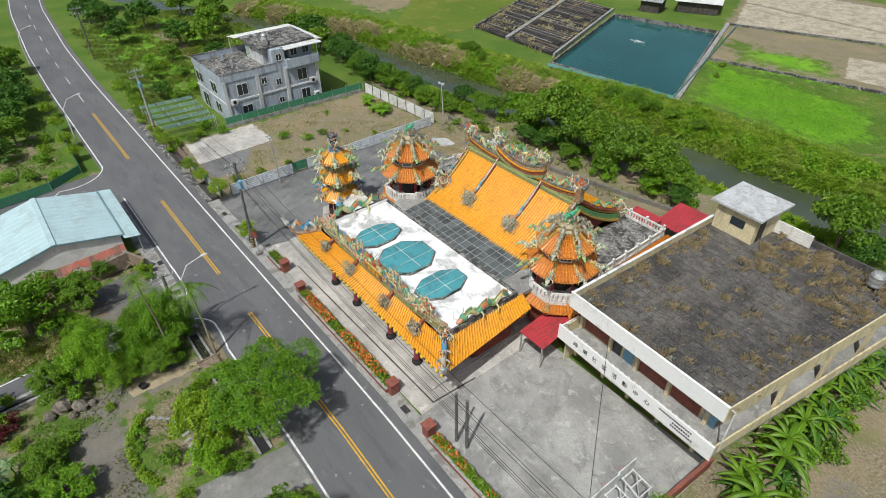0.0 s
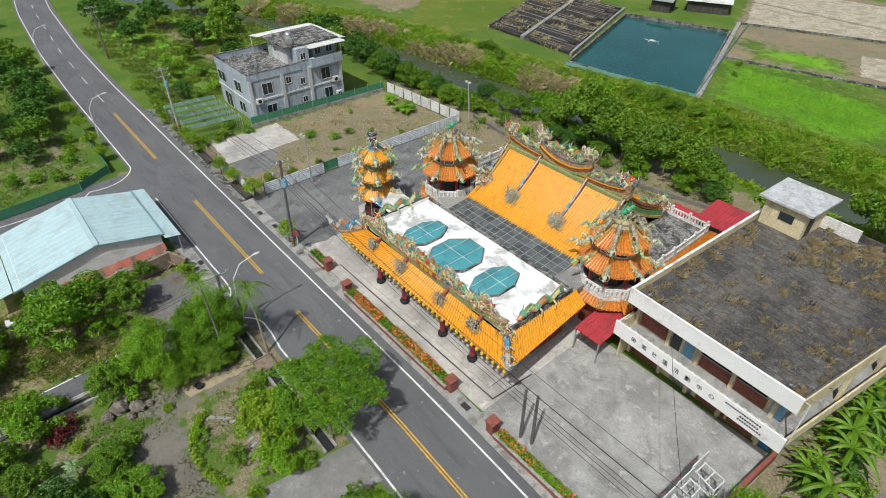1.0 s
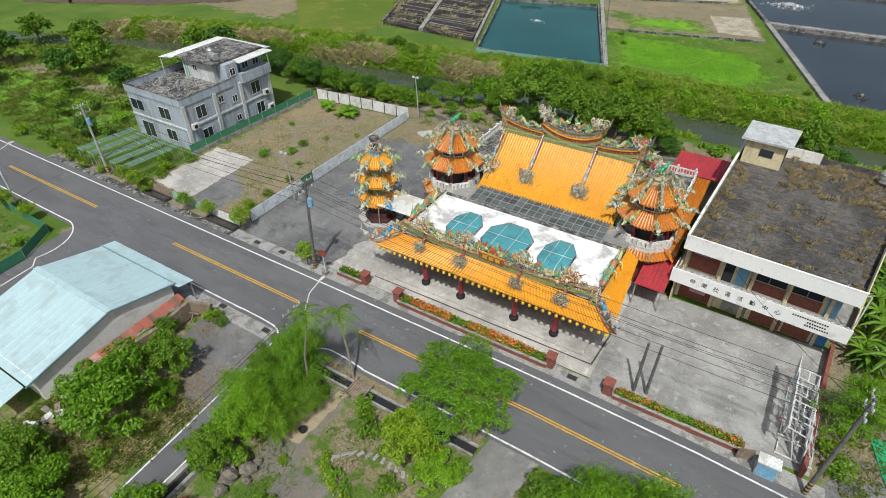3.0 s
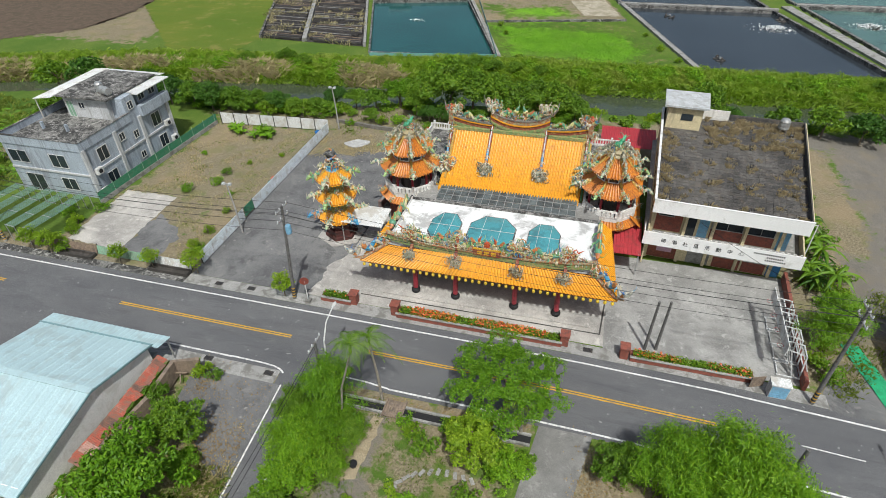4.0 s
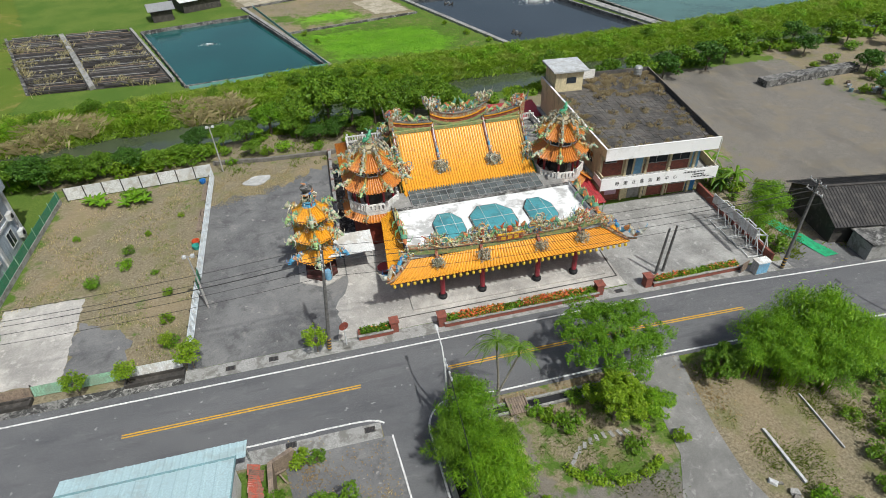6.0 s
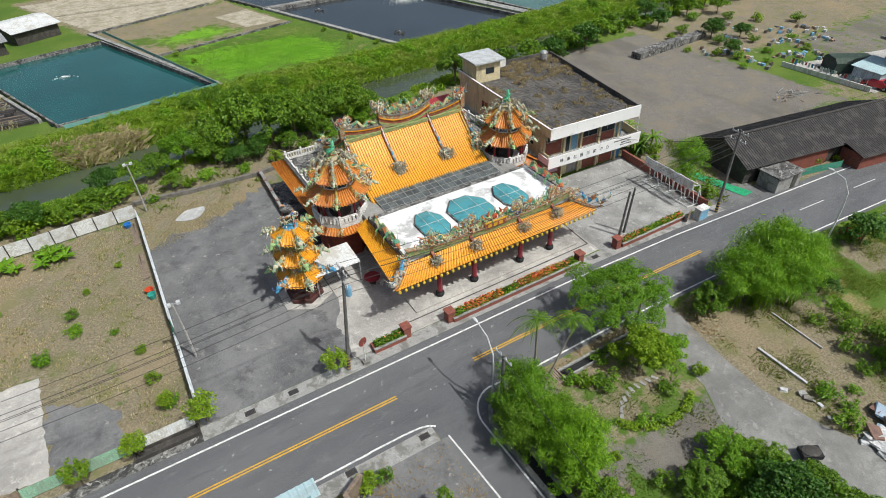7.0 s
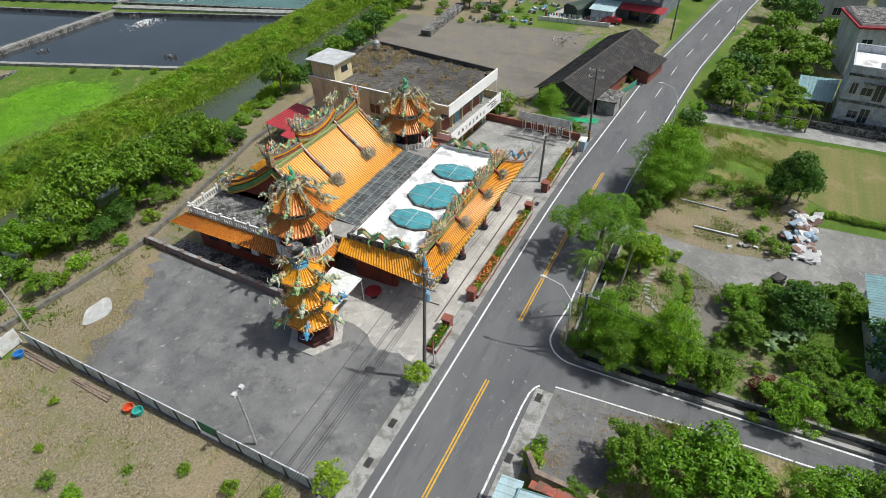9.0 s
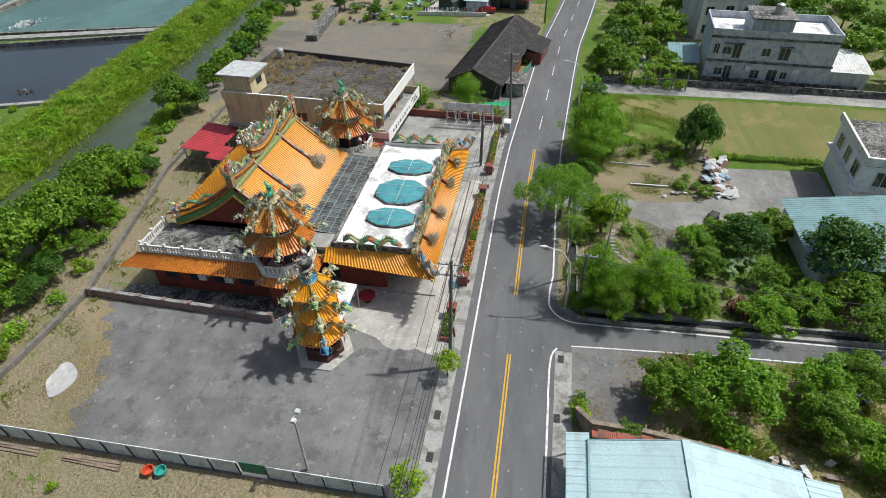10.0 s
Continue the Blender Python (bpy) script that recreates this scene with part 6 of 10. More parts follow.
for y in (4.0, 7.5, 11.0, 14.5):
    opening(hall, "window", at(0.12, y, 4.3, -90), 1.6, 1.2, GLASS_DARK, CREAM)
    opening(hall, "window", at(0.12, y, 1.1, -90), 1.6, 1.2, GLASS_DARK, CREAM)
    opening(hall, "window", at(HW - 1.29, y, 4.3, 90), 1.6, 1.2, GLASS_DARK, CREAM)
# lettering on the balcony
INK = worn("black lettering paint", (0.02, 0.02, 0.02), None)
for i, ch in enumerate("時潮社區活動中心"):
    cu = bpy.data.curves.new("letter", "FONT")
    cu.body, cu.size, cu.extrude, cu.align_x = ch, 0.52, 0.008, "CENTER"
    cu.materials.append(INK)
    ob = new("letter", cu)
    ob.parent = hall
    ob.matrix_basis = pose(1.7 + i * 1.05, -0.552, 3.3, 90, 0, 0)
for k, (x, w, z) in enumerate(((11.6, 3.0, 3.78), (12.2, 1.7, 3.45), (12.2, 1.9, 3.15))):
    n = int(w / 0.19)
    for i in range(n):
        part("letter_bar", Geo().box(x - w / 2 + i * 0.19, -0.555, z, x - w / 2 + i * 0.19 + 0.12, -0.535, z + 0.15), INK, hall)
# roof hut, white screen wall, stumps, tank
hut = part("stair_hut", Geo().box(0.4, 17.4, 6.8, 3.9, 21.2, 9.45), CREAM, hall, "pale yellow stair hut")
part("hut_roof", Geo().box(-0.05, 16.9, 9.45, 4.4, 21.7, 9.65), worn("grey metal roof", (0.5, 0.52, 0.53), (0.33, 0.33, 0.32), 0.5, 0.8), hut, "streaked grey flat roof")
opening(hut, "hut_window", at(2.4, 17.38, 7.9), 1.2, 0.75, GLASS_DARK, None, "dark window")
opening(hut, "hut_door", at(3.92, 18.5, 6.85, 90), 0.9, 1.9, DARK, None, "dark doorway")
part("screen_wall", Geo().box(3.9, 21.0, 6.8, 6.8, 21.15, 8.0), WHITE_WALL, hall, "white screen wall")
tank = thing("water_tank", (28.4, 36.6, 6.9), 0, "stainless steel water tank on a stand, on the roof", "water tank")
part("drum", Geo().lathe((0, 0, 0.5), [(0.5, 0), (0.55, 0.1), (0.52, 0.3), (0.55, 0.5), (0.52, 0.7), (0.55, 0.9), (0.4, 1.15), (0.15, 1.25)], 14), STEEL, tank, "ribbed steel drum")
for i in range(4):
    a = math.pi / 4 + i * math.pi / 2
    part("leg", Geo().bar((0.45 * math.cos(a), 0.45 * math.sin(a), 0), (0.45 * math.cos(a), 0.45 * math.sin(a), 0.55), 0.05, 0.05), STEEL, tank)
rs = random.Random(3)
for i in range(4):
    for j in range(5):
        if i == 0 and j == 4:
            continue
        x, y = 1.2 + i * 3.9, 1.0 + j * 4.4
        s = part("column_stump", Geo().box(x - 0.17, y - 0.17, 6.8, x + 0.17, y + 0.17, 7.1), MOSS_ROOF, hall, "stub of a column with bare rods")
        for dx in (-0.11, 0.11):
            for dy in (-0.11, 0.11):
                part("rod", Geo().bar((x + dx, y + dy, 7.1), (x + dx * 1.3, y + dy * 1.3, 7.4), 0.03, 0.03), DARK, s)
part("drain_pipe", Geo().tube([(HW + 0.1, 0.4, 7.0), (HW + 0.4, 0.2, 7.2), (HW + 0.4, 0.2, 3.2)], 0.06, 6), METAL_WHITE, hall)
part("yard_wall", Geo().box(HW - 0.3, -12.5, 0.0, HW + 0.0, 1.4, 1.0), BRICK, hall, "red-brown yard wall")

# grey house
house = thing("grey_house", (-48.3, 15.1, 0), 0, "three-storey blue-grey rendered house with flat roof terrace", "house")
part("wall", Geo().box(-11.4, 0, 0, 0, 15.5, 6.45), HOUSE_GREY, house, "blue-grey rendered wall")
part("terrace", Geo().box(-11.2, 0.2, 6.45, -0.2, 15.3, 6.52), MOSS_ROOF, house, "black and white stained roof terrace")
part("parapet", Geo().box(-11.5, -0.1, 6.2, 0.1, 0.12, 7.3), HOUSE_GREY, house)
part("parapet", Geo().box(-11.5, 0.12, 6.2, -11.3, 15.5, 7.3), HOUSE_GREY, house)
part("parapet", Geo().box(-0.12, 0.12, 6.2, 0.1, 8.6, 7.3), HOUSE_GREY, house)
part("parapet", Geo().box(-0.1, 10.2, 6.2, 0.6, 15.6, 7.5), HOUSE_GREY, house, "projecting balcony front")
part("coping", Geo().box(-11.55, -0.14, 7.3, 0.14, 0.16, 7.35), MOSS_ROOF, house)
part("coping", Geo().box(-0.16, 0.16, 7.3, 0.14, 8.6, 7.35), MOSS_ROOF, house)
part("coping", Geo().box(-11.55, 0.16, 7.3, -11.26, 15.5, 7.35), MOSS_ROOF, house)
part("top_storey", Geo().box(-8.3, 7.6, 6.52, -1.9, 15.2, 9.3), HOUSE_LIGHT, house, "pale top storey")
part("stair_tower", Geo().box(-1.9, 8.2, 6.45, 0.0, 10.2, 9.2), HOUSE_GREY, house, "blue-grey stair tower")
part("rear_wing", Geo().box(-1.9, 11.2, 6.52, -0.6, 15.2, 9.0), HOUSE_GREY, house)
part("roof_slab", Geo().box(-8.6, 6.9, 9.3, -0.9, 15.9, 9.5), MOSS_ROOF, house, "black-stained flat roof")
part("roof_edge", Geo().box(-0.9, 10.0, 9.1, 0.9, 16.2, 9.2), METAL_WHITE, house, "pale metal eave over a balcony")
part("sheet_roof", corrugated((-11.2, 6.0, 9.15), (-11.2, 16.6, 9.15), (-8.65, 6.3, 9.4), (-8.65, 16.6, 9.4), 0.35), METAL_WHITE, house, "pale grey metal sheet roof")
part("sheet_roof", corrugated((-8.6, 16.7, 9.3), (-0.2, 16.9, 9.3), (-8.6, 15.95, 9.4), (-0.2, 15.95, 9.4), 0.35), METAL_WHITE, house, "pale grey metal sheet roof")
for x, y in ((-11.0, 6.2), (-11.0, 11.0), (-11.0, 16.0)):
    part("roof_post", Geo().box(x - 0.05, y - 0.05, 6.5, x + 0.05, y + 0.05, 9.15), METAL_WHITE, house)
part("balcony_post", Geo().box(0.45, 15.4, 7.5, 0.53, 15.5, 9.1), METAL_WHITE, house)
for x in (-8.6, -5.0):
    part("clothes_prop", Geo().box(x - 0.12, 3.6, 6.5, x + 0.12, 3.9, 7.4), HOUSE_GREY, house)
for y in (0.1, 5.2, 9.8, 15.1):
    part("pilaster", Geo().box(-0.1, y - 0.15, 0, 0.2, y + 0.35, 6.3), HOUSE_LIGHT, house)
part("string_course", Geo().box(0.0, 0.45, 3.1, 0.12, 15.0, 3.35), HOUSE_LIGHT, house)
for y, zz, w, h in ((2.8, 3.9, 1.5, 1.6), (3.0, 0.7, 1.5, 1.5), (6.3, 4.7, 0.75, 0.9), (8.6, 4.0, 0.75, 0.9), (8.6, 1.2, 0.75, 0.8), (12.6, 3.9, 1.5, 1.7), (12.8, 0.8, 1.4, 1.6)):
    opening(house, "window", at(0.02, y, zz, 90), w, h, GLASS_DARK, METAL_WHITE)
# no porch is hollowed out: its shade is a dark panel
opening(house, "porch", at(-9.6, -0.02, 3.9), 2.6, 1.5, GLASS_DARK, HOUSE_LIGHT, "dark panel standing in for the shaded open porch")
opening(house, "window", at(-3.8, -0.02, 3.8), 2.2, 1.6, GLASS_DARK, METAL_WHITE)
opening(house, "window", at(-3.6, -0.02, 0.8), 2.0, 1.5, GLASS_DARK, METAL_WHITE)
opening(house, "door", at(-8.6, -0.02, 0.02), 2.4, 2.3, GLASS_DARK, HOUSE_LIGHT)
part("front_band", Geo().box(-11.4, -0.12, 2.95, 0.0, 0.0, 3.2), HOUSE_LIGHT, house)
opening(house, "door", at(-7.5, 7.58, 6.55), 0.9, 2.0, METAL_GREEN, METAL_WHITE, "pale green terrace door")
opening(house, "window", at(-5.7, 7.58, 7.8), 0.8, 0.7, GLASS_DARK, METAL_WHITE)
opening(house, "window", at(0.02, 9.2, 7.6, 90), 0.8, 0.9, GLASS_DARK, METAL_WHITE)
for y in (12.0, 14.0):
    opening(house, "window", at(-0.58, y, 7.7, 90), 1.0, 1.1, GLASS_DARK, METAL_WHITE)
for y, zz in ((1.1, 2.9), (0.9, 0.3), (14.1, 3.2), (14.5, 0.8)):
    ac = part("air_conditioner", Geo().box(0.1, y - 0.45, zz, 0.55, y + 0.45, zz + 0.75), METAL_WHITE, house, "white air conditioner")
    part("fan_grille", Geo().join(Geo().lathe((0, 0, 0), [(0.27, 0), (0.27, 0.03)], 12), pose(0.55, y, zz + 0.38, 0, 90, 0)), RUBBER, ac)
tank2 = thing("water_tank", (-51.6, 24.0, 9.5), 0, "steel solar water heater tank on a house roof", "water tank")
part("drum", Geo().lathe((0, 0, 0.2), [(0.45, 0), (0.48, 0.1), (0.45, 0.3), (0.48, 0.5), (0.45, 0.7), (0.48, 0.9), (0.3, 1.15)], 14), STEEL, tank2)
part("stand", Geo().box(-0.45, -0.45, 0, 0.45, 0.45, 0.2), KERB, tank2)
lying = thing("water_tank", (-50.3, 23.4, 9.5), 0, "lying ribbed steel water tank on a house roof", "water tank")
part("drum", Geo().join(Geo().lathe((0, 0, -0.8), [(0.45, 0), (0.5, 0.1), (0.47, 0.4), (0.5, 0.8), (0.47, 1.2), (0.5, 1.5), (0.45, 1.6)], 14), pose(0, 0, 0.6, 90, 0, 70)), STEEL, lying)
for s_ in (-0.5, 0.5):
    part("cradle", Geo().box(s_ - 0.08, -0.4, 0, s_ + 0.08, 0.4, 0.25), KERB, lying)
SHADE_NET = worn("green shade net", (0.16, 0.27, 0.22), (0.1, 0.18, 0.14), 0.3, 1.0)
# netted frames in front of it
for i in range(5):
    x = -58.2 + i * 2.3
    fr_ = thing("shade_frame", (x, 5.4, 0), -6, "green netted shade frame over a kitchen garden", "shade frame", "shade frames of the house")
    for k in range(7):
        part("net_strip", Geo().box(k * 0.2, 0, 2.2, k * 0.2 + 0.1, 7.5, 2.22), SHADE_NET, fr_, "faded green net strip")
    for py in (0.1, 2.5, 5.0, 7.4):
        part("cross_pipe", Geo().box(0, py - 0.03, 2.22, 1.35, py + 0.03, 2.27), STEEL, fr_)
    for px in (0.02, 1.33):
        for py in (0.1, 7.4):
            part("post", Geo().box(px - 0.03, py - 0.03, 0, px + 0.03, py + 0.03, 2.2), STEEL, fr_)

# house with pale blue metal roof
blue = thing("metal_roofed_house", (1.1, -0.3, 0), 0, "white-walled farmhouse under a pale blue metal roof", "house")
part("wall", Geo().box(-35.4, -18.3, 0, -25.35, -5.9, 2.55), PLASTER, blue, "white plastered wall")
for x0, x1 in ((-25.5, -25.33), (-35.4, -35.25)):
    gab = Geo().add([(x, y, z) for x in (x0, x1) for y, z in ((-18.3, 2.5), (-5.9, 2.5), (-11.5, 4.0))], [(0, 1, 2), (5, 4, 3), (0, 2, 5, 3), (2, 1, 4, 5), (1, 0, 3, 4)])
    part("gable", gab, PLASTER, blue, "white gable wall")
part("roof_sheet", corrugated((-36.0, -5.6, 2.7), (-25.15, -5.6, 2.7), (-36.0, -11.5, 4.1), (-25.15, -11.5, 4.1), 0.8, 0.03), METAL_BLUE, blue, "pale blue metal sheet")
part("roof_sheet", corrugated((-36.0, -18.9, 2.4), (-25.15, -18.9, 2.4), (-36.0, -11.5, 4.1), (-25.15, -11.5, 4.1), 0.8, 0.03), METAL_BLUE, blue, "pale blue metal sheet")
part("ridge_cap", Geo().bar((-36.0, -11.5, 4.13), (-25.1, -11.5, 4.13), 0.5, 0.06), METAL_BLUE, blue)
part("verge_trim", Geo().sweep([(-25.12, -5.5, 2.66), (-25.12, -11.5, 4.05), (-25.12, -19.0, 2.34)], 0.08, 0.16), METAL_TEAL, blue, "dark roof edge trim")
# thin bar that draws the dark line where the two roofs step
part("flashing", Geo().bar((-36.2, -5.62, 2.74), (-25.1, -5.62, 2.74), 0.14, 0.05), METAL_TEAL, blue, "dark bar along the step between two roofs")
part("lean_to", corrugated((-36.3, -4.2, 2.35), (-24.5, -4.2, 2.35), (-36.3, -5.7, 2.62), (-24.5, -5.7, 2.62), 0.5), METAL_BLUE, blue, "pale blue lean-to sheet")
part("lean_to", corrugated((-32.5, -21.2, 1.9), (-25.4, -21.2, 1.9), (-32.5, -19.0, 2.3), (-25.4, -19.0, 2.3), 0.4), METAL_BLUE, blue, "stained pale blue lean-to sheet")
for x in (-35.5, -30, -24.7):
    part("post", Geo().box(x - 0.05, -4.5, 0, x + 0.05, -4.4, 2.35), STEEL, blue)
for x in (-32.2, -25.6):
    part("post", Geo().box(x - 0.05, -21.1, 0, x + 0.05, -21.0, 1.9), STEEL, blue)
ruin = thing("collapsed_wall", (0.9, 0.1, 0), 0, "broken brick wall and rusty roof debris", "ruin")
part("wall", Geo().sweep([(-23.4, -15.0, 0.7), (-22.8, -10.0, 0.8), (-22.9, -6.5, 1.1), (-21.4, -5.4, 0.6)], 0.35, 1.6), WOOD, ruin, "weathered broken wall")
RUST = [worn("rusty red sheet", (0.4, 0.1, 0.065), (0.22, 0.12, 0.09), 0.5, 1.2), worn("faded pink sheet", (0.5, 0.3, 0.25), (0.3, 0.2, 0.16), 0.5, 1.2), worn("rusty brown sheet", (0.2, 0.11, 0.08), (0.1, 0.07, 0.06), 0.5, 1.2)]
for i in range(22):
    y = -15.6 + i * 0.42
    m = pose(-23.75 + rs.uniform(-0.08, 0.08), y, 1.7 + 0.01 * i + 0.025 * (i % 2), rs.uniform(-1.5, 1.5), 24 + rs.uniform(-2, 2), -3 + rs.uniform(-2.5, 2.5))
    part("roof_debris", Geo().join(corrugated((-0.5, -0.4, 0), (-0.5, 0.4, 0), (rs.uniform(0.15, 0.6), -0.4, 0), (rs.uniform(0.15, 0.6), 0.4, 0), 0.12, 0.025), m), RUST[(0, 0, 1, 0, 2, 0, 0, 2)[i % 8]], ruin, "broken rusty roof sheet")
for i in range(9):
    a = Vector((-22.6 + rs.uniform(-0.6, 0.8), -14 + i * 0.95, rs.uniform(0.3, 1.2)))
    part("beam", Geo().bar(a, a + Vector((rs.uniform(-1.3, 1.3), rs.uniform(-1.4, 1.4), rs.uniform(-0.3, 0.5))), 0.1, 0.12), WOOD, ruin)

# second blue roofed house and pale houses across the yard
blue2 = thing("metal_roofed_house", (1.4, -0.7, 0), 0, "low workshop with teal corrugated metal roof and pale walls", "house")
part("wall", Geo().box(-4.8, -36.0, 0, 6.0, -26.0, 2.6), WHITE_WALL, blue2, "pale wall")
part("roof_sheet", corrugated((-5.3, -25.4, 2.7), (6.4, -25.4, 2.7), (-5.3, -36.5, 4.2), (6.4, -36.5, 4.2), 0.35), METAL_TEAL, blue2, "teal corrugated sheet")
villa = thing("pale_house", (10.2, -33.9, 0), -6, "two-storey white house with arched windows and flat roof", "house")
part("wall", Geo().box(0, -14, 0, 10, 0, 6.0), CLEAN_WHITE, villa, "pale grey wall")
part("parapet", Geo().box(-0.4, -14.4, 6.0, -0.1, 0.3, 6.9), WHITE_WALL, villa, "white parapet")
part("parapet", Geo().box(-0.1, 0.05, 6.0, 10.3, 0.3, 6.9), WHITE_WALL, villa, "white parapet")
part("roof_slab", Geo().box(-0.3, -14.3, 5.9, 10.3, 0.2, 6.15), MOSS_ROOF, villa, "dark stained roof")
part("floor_band", Geo().box(-0.6, -14, 2.9, 10.2, 0.5, 3.15), WHITE_WALL, villa)
for y in (-2.0, -4.5, -7.5, -10.5):
    opening(villa, "window", at(-0.02, y, 3.6, -90), 1.4, 1.6, GLASS_DARK, METAL_WHITE)
    opening(villa, "window", at(-0.02, y, 0.8, -90), 1.6, 1.6, GLASS_DARK, METAL_WHITE)
for x in (2.0, 5.0, 8.0):
    opening(villa, "window", at(x, 0.02, 3.6, 180), 1.4, 1.6, GLASS_DARK, METAL_WHITE)
flats = thing("pale_house", (44.6, -24.9, 0), -5, "long pale grey house with dark bands and roof terraces", "house", tall=1.1)
FLAT_WALL = worn("streaked blue-white render", (0.52, 0.55, 0.6), (0.3, 0.31, 0.32), 0.4, 0.7)
part("wall", Geo().box(0, -17.2, 0, 9, 0, 6.5), FLAT_WALL, flats, "pale grey rendered wall")
part("roof_slab", Geo().box(0.2, -17.0, 6.5, 8.8, -0.2, 6.56), WHITE_ROOF, flats, "white terrace")
for g_ in (Geo().box(-0.1, -17.3, 6.4, 0.12, 0.1, 7.5), Geo().box(0.12, -0.1, 6.4, 9.1, 0.1, 7.5), Geo().box(0.12, -17.3, 6.4, 9.1, -17.1, 7.5), Geo().box(8.9, -17.1, 6.4, 9.1, -0.1, 7.5)):
    part("parapet", g_, FLAT_WALL, flats)
part("stair_tower", Geo().box(0.13, -10.5, 6.56, 6, -5.0, 8.9), HOUSE_GREY, flats, "grey stair tower")
part("tower_roof", Geo().box(-0.2, -10.8, 8.9, 6.3, -4.7, 9.05), MOSS_ROOF, flats, "black-stained tower roof")
for zz in (3.1, 6.3):
    part("dark_band", Geo().box(-0.16, -17.3, zz, 0.0, 0.1, zz + 0.3), MOSS_ROOF, flats, "dark stained band")
part("plinth_band", Geo().box(-0.3, -21.5, 0, 0.0, 0.1, 0.9), MOSS_ROOF, flats)
for y, z, w, h in ((-1.0, 4.2, 0.7, 1.3), (-2.5, 4.2, 1.2, 0.9), (-3.9, 3.7, 1.1, 1.8), (-7.9, 4.2, 1.1, 1.0), (-10.4, 3.8, 1.4, 1.6), (-2.0, 1.3, 1.1, 0.9), (-3.3, 0.9, 1.0, 1.7), (-7.2, 1.1, 1.2, 1.1), (-9.6, 0.9, 1.3, 1.5), (-11.2, 1.3, 0.9, 0.9)):
    opening(flats, "window", at(-0.02, y, z, -90), w, h, GLASS_DARK, HOUSE_LIGHT)
part("hood", Geo().box(-0.5, -11.4, 5.5, 0.0, -9.4, 5.6), MOSS_ROOF, flats, "stained concrete window hood")
part("hood", Geo().box(-0.5, -4.6, 5.6, 0.0, -1.8, 5.7), MOSS_ROOF, flats, "stained concrete window hood")
for y in (-6.0, -12.6):
    part("air_conditioner", Geo().box(-0.45, y - 0.4, 2.2, -0.03, y + 0.4, 2.8), METAL_WHITE, flats, "white air conditioner")
part("extension", Geo().box(0.3, -22.5, 0, 8, -17.3, 2.7), HOUSE_LIGHT, flats, "low pale extension")
part("extension_roof", corrugated((-0.2, -22.9, 2.75), (-0.2, -17.3, 2.75), (8.2, -22.9, 3.4), (8.2, -17.3, 3.4), 0.4), METAL_WHITE, flats, "white metal roof")
flats_tank = thing("water_tank", (46.5, -33.6, 9.96), 0, "steel water tank on a house roof", "water tank")
part("drum", Geo().lathe((0, 0, 0), [(0.6, 0), (0.6, 1.3), (0.2, 1.5)], 12), STEEL, flats_tank)
for (x, y, w, d, h, rot, word) in ((64.0, -27, 9, 10, 8.0, 12, "cream"), (76.0, -34, 12, 12, 9.5, 12, "pale"), (92, -22, 10, 9, 6.5, 10, "white")):
    hs = thing("village_house", (x, y, 0), rot, word + " village house with red roof edge among trees", "house", "village houses")
    part("wall", Geo().box(0, -d, 0, w, 0, h), HOUSE_LIGHT if word != "cream" else WHITE_WALL, hs)
    part("roof_edge", Geo().box(-0.5, -d - 0.5, h - 0.7, w + 0.5, 0.5, h - 0.4), METAL_RED, hs, "dark red tiled edge")
    part("roof_slab", Geo().box(0.1, -d + 0.1, h, w - 0.1, -0.1, h + 0.1), MOSS_ROOF, hs, "stained flat roof")
    for k in range(3):
        for zz in (1.2, 4.3):
            opening(hs, "window", at(-0.02, -1.5 - k * (d - 3) / 2, zz, -90), 1.4, 1.4, GLASS_DARK, METAL_WHITE)

# long dark shed
shed = thing("long_shed", (34.6, 9.6, 0), -9.5, "long low shed with black corrugated roof and brick walls", "shed", wide=0.86)
part("wall", Geo().box(0.3, -4.0, 0, 30.5, 4.0, 2.3), DARK, shed, "dark timber wall")
part("brick_wall", Geo().box(8.0, -4.15, 0, 15.5, -4.0, 2.2), BRICK, shed, "red brick wall")
for s in (-1, 1):
    a, b = (-0.3, s * 4.6, 2.35), (31.0, s * 4.6, 2.35)
    part("roof_sheet", corrugated(a, b, (-0.3, 0, 4.4), (31.0, 0, 4.4), 0.4, 0.05), DARK_ROOF, shed, "black corrugated sheet")
part("gable", Geo().add([(0.3, -4.2, 2.3), (0.3, 4.2, 2.3), (0.3, 0, 4.3), (0.45, -4.2, 2.3), (0.45, 4.2, 2.3), (0.45, 0, 4.3)], [(0, 2, 1), (3, 4, 5), (0, 3, 5, 2), (1, 2, 5, 4), (0, 1, 4, 3)]), DARK, shed)
part("ridge_cap", Geo().bar((-0.3, 0, 4.44), (31, 0, 4.44), 0.4, 0.08), DARK, shed)
part("annex_wall", Geo().box(18.0, -7.0, 0, 25.5, -4.2, 1.9), BRICK, shed, "red brick annex")
part("annex_roof", corrugated((17.5, -7.5, 1.9), (26, -7.5, 1.9), (17.5, -4.5, 2.7), (26, -4.5, 2.7), 0.4, 0.05), DARK_ROOF, shed, "black corrugated sheet")
bx = thing("small_outbuilding", (35.6, 3.6, 0), -4, "small grey concrete outbuilding with flat roof", "outbuilding")
part("wall", Geo().box(0, -1.4, 0, 4.0, 1.2, 1.9), KERB, bx, "stained concrete wall")
part("roof_slab", Geo().box(-0.2, -1.6, 1.9, 4.2, 1.4, 2.05), MOSS_ROOF, bx)
opening(bx, "door", at(2.9, -1.42, 0.02), 0.8, 1.7, DARK)

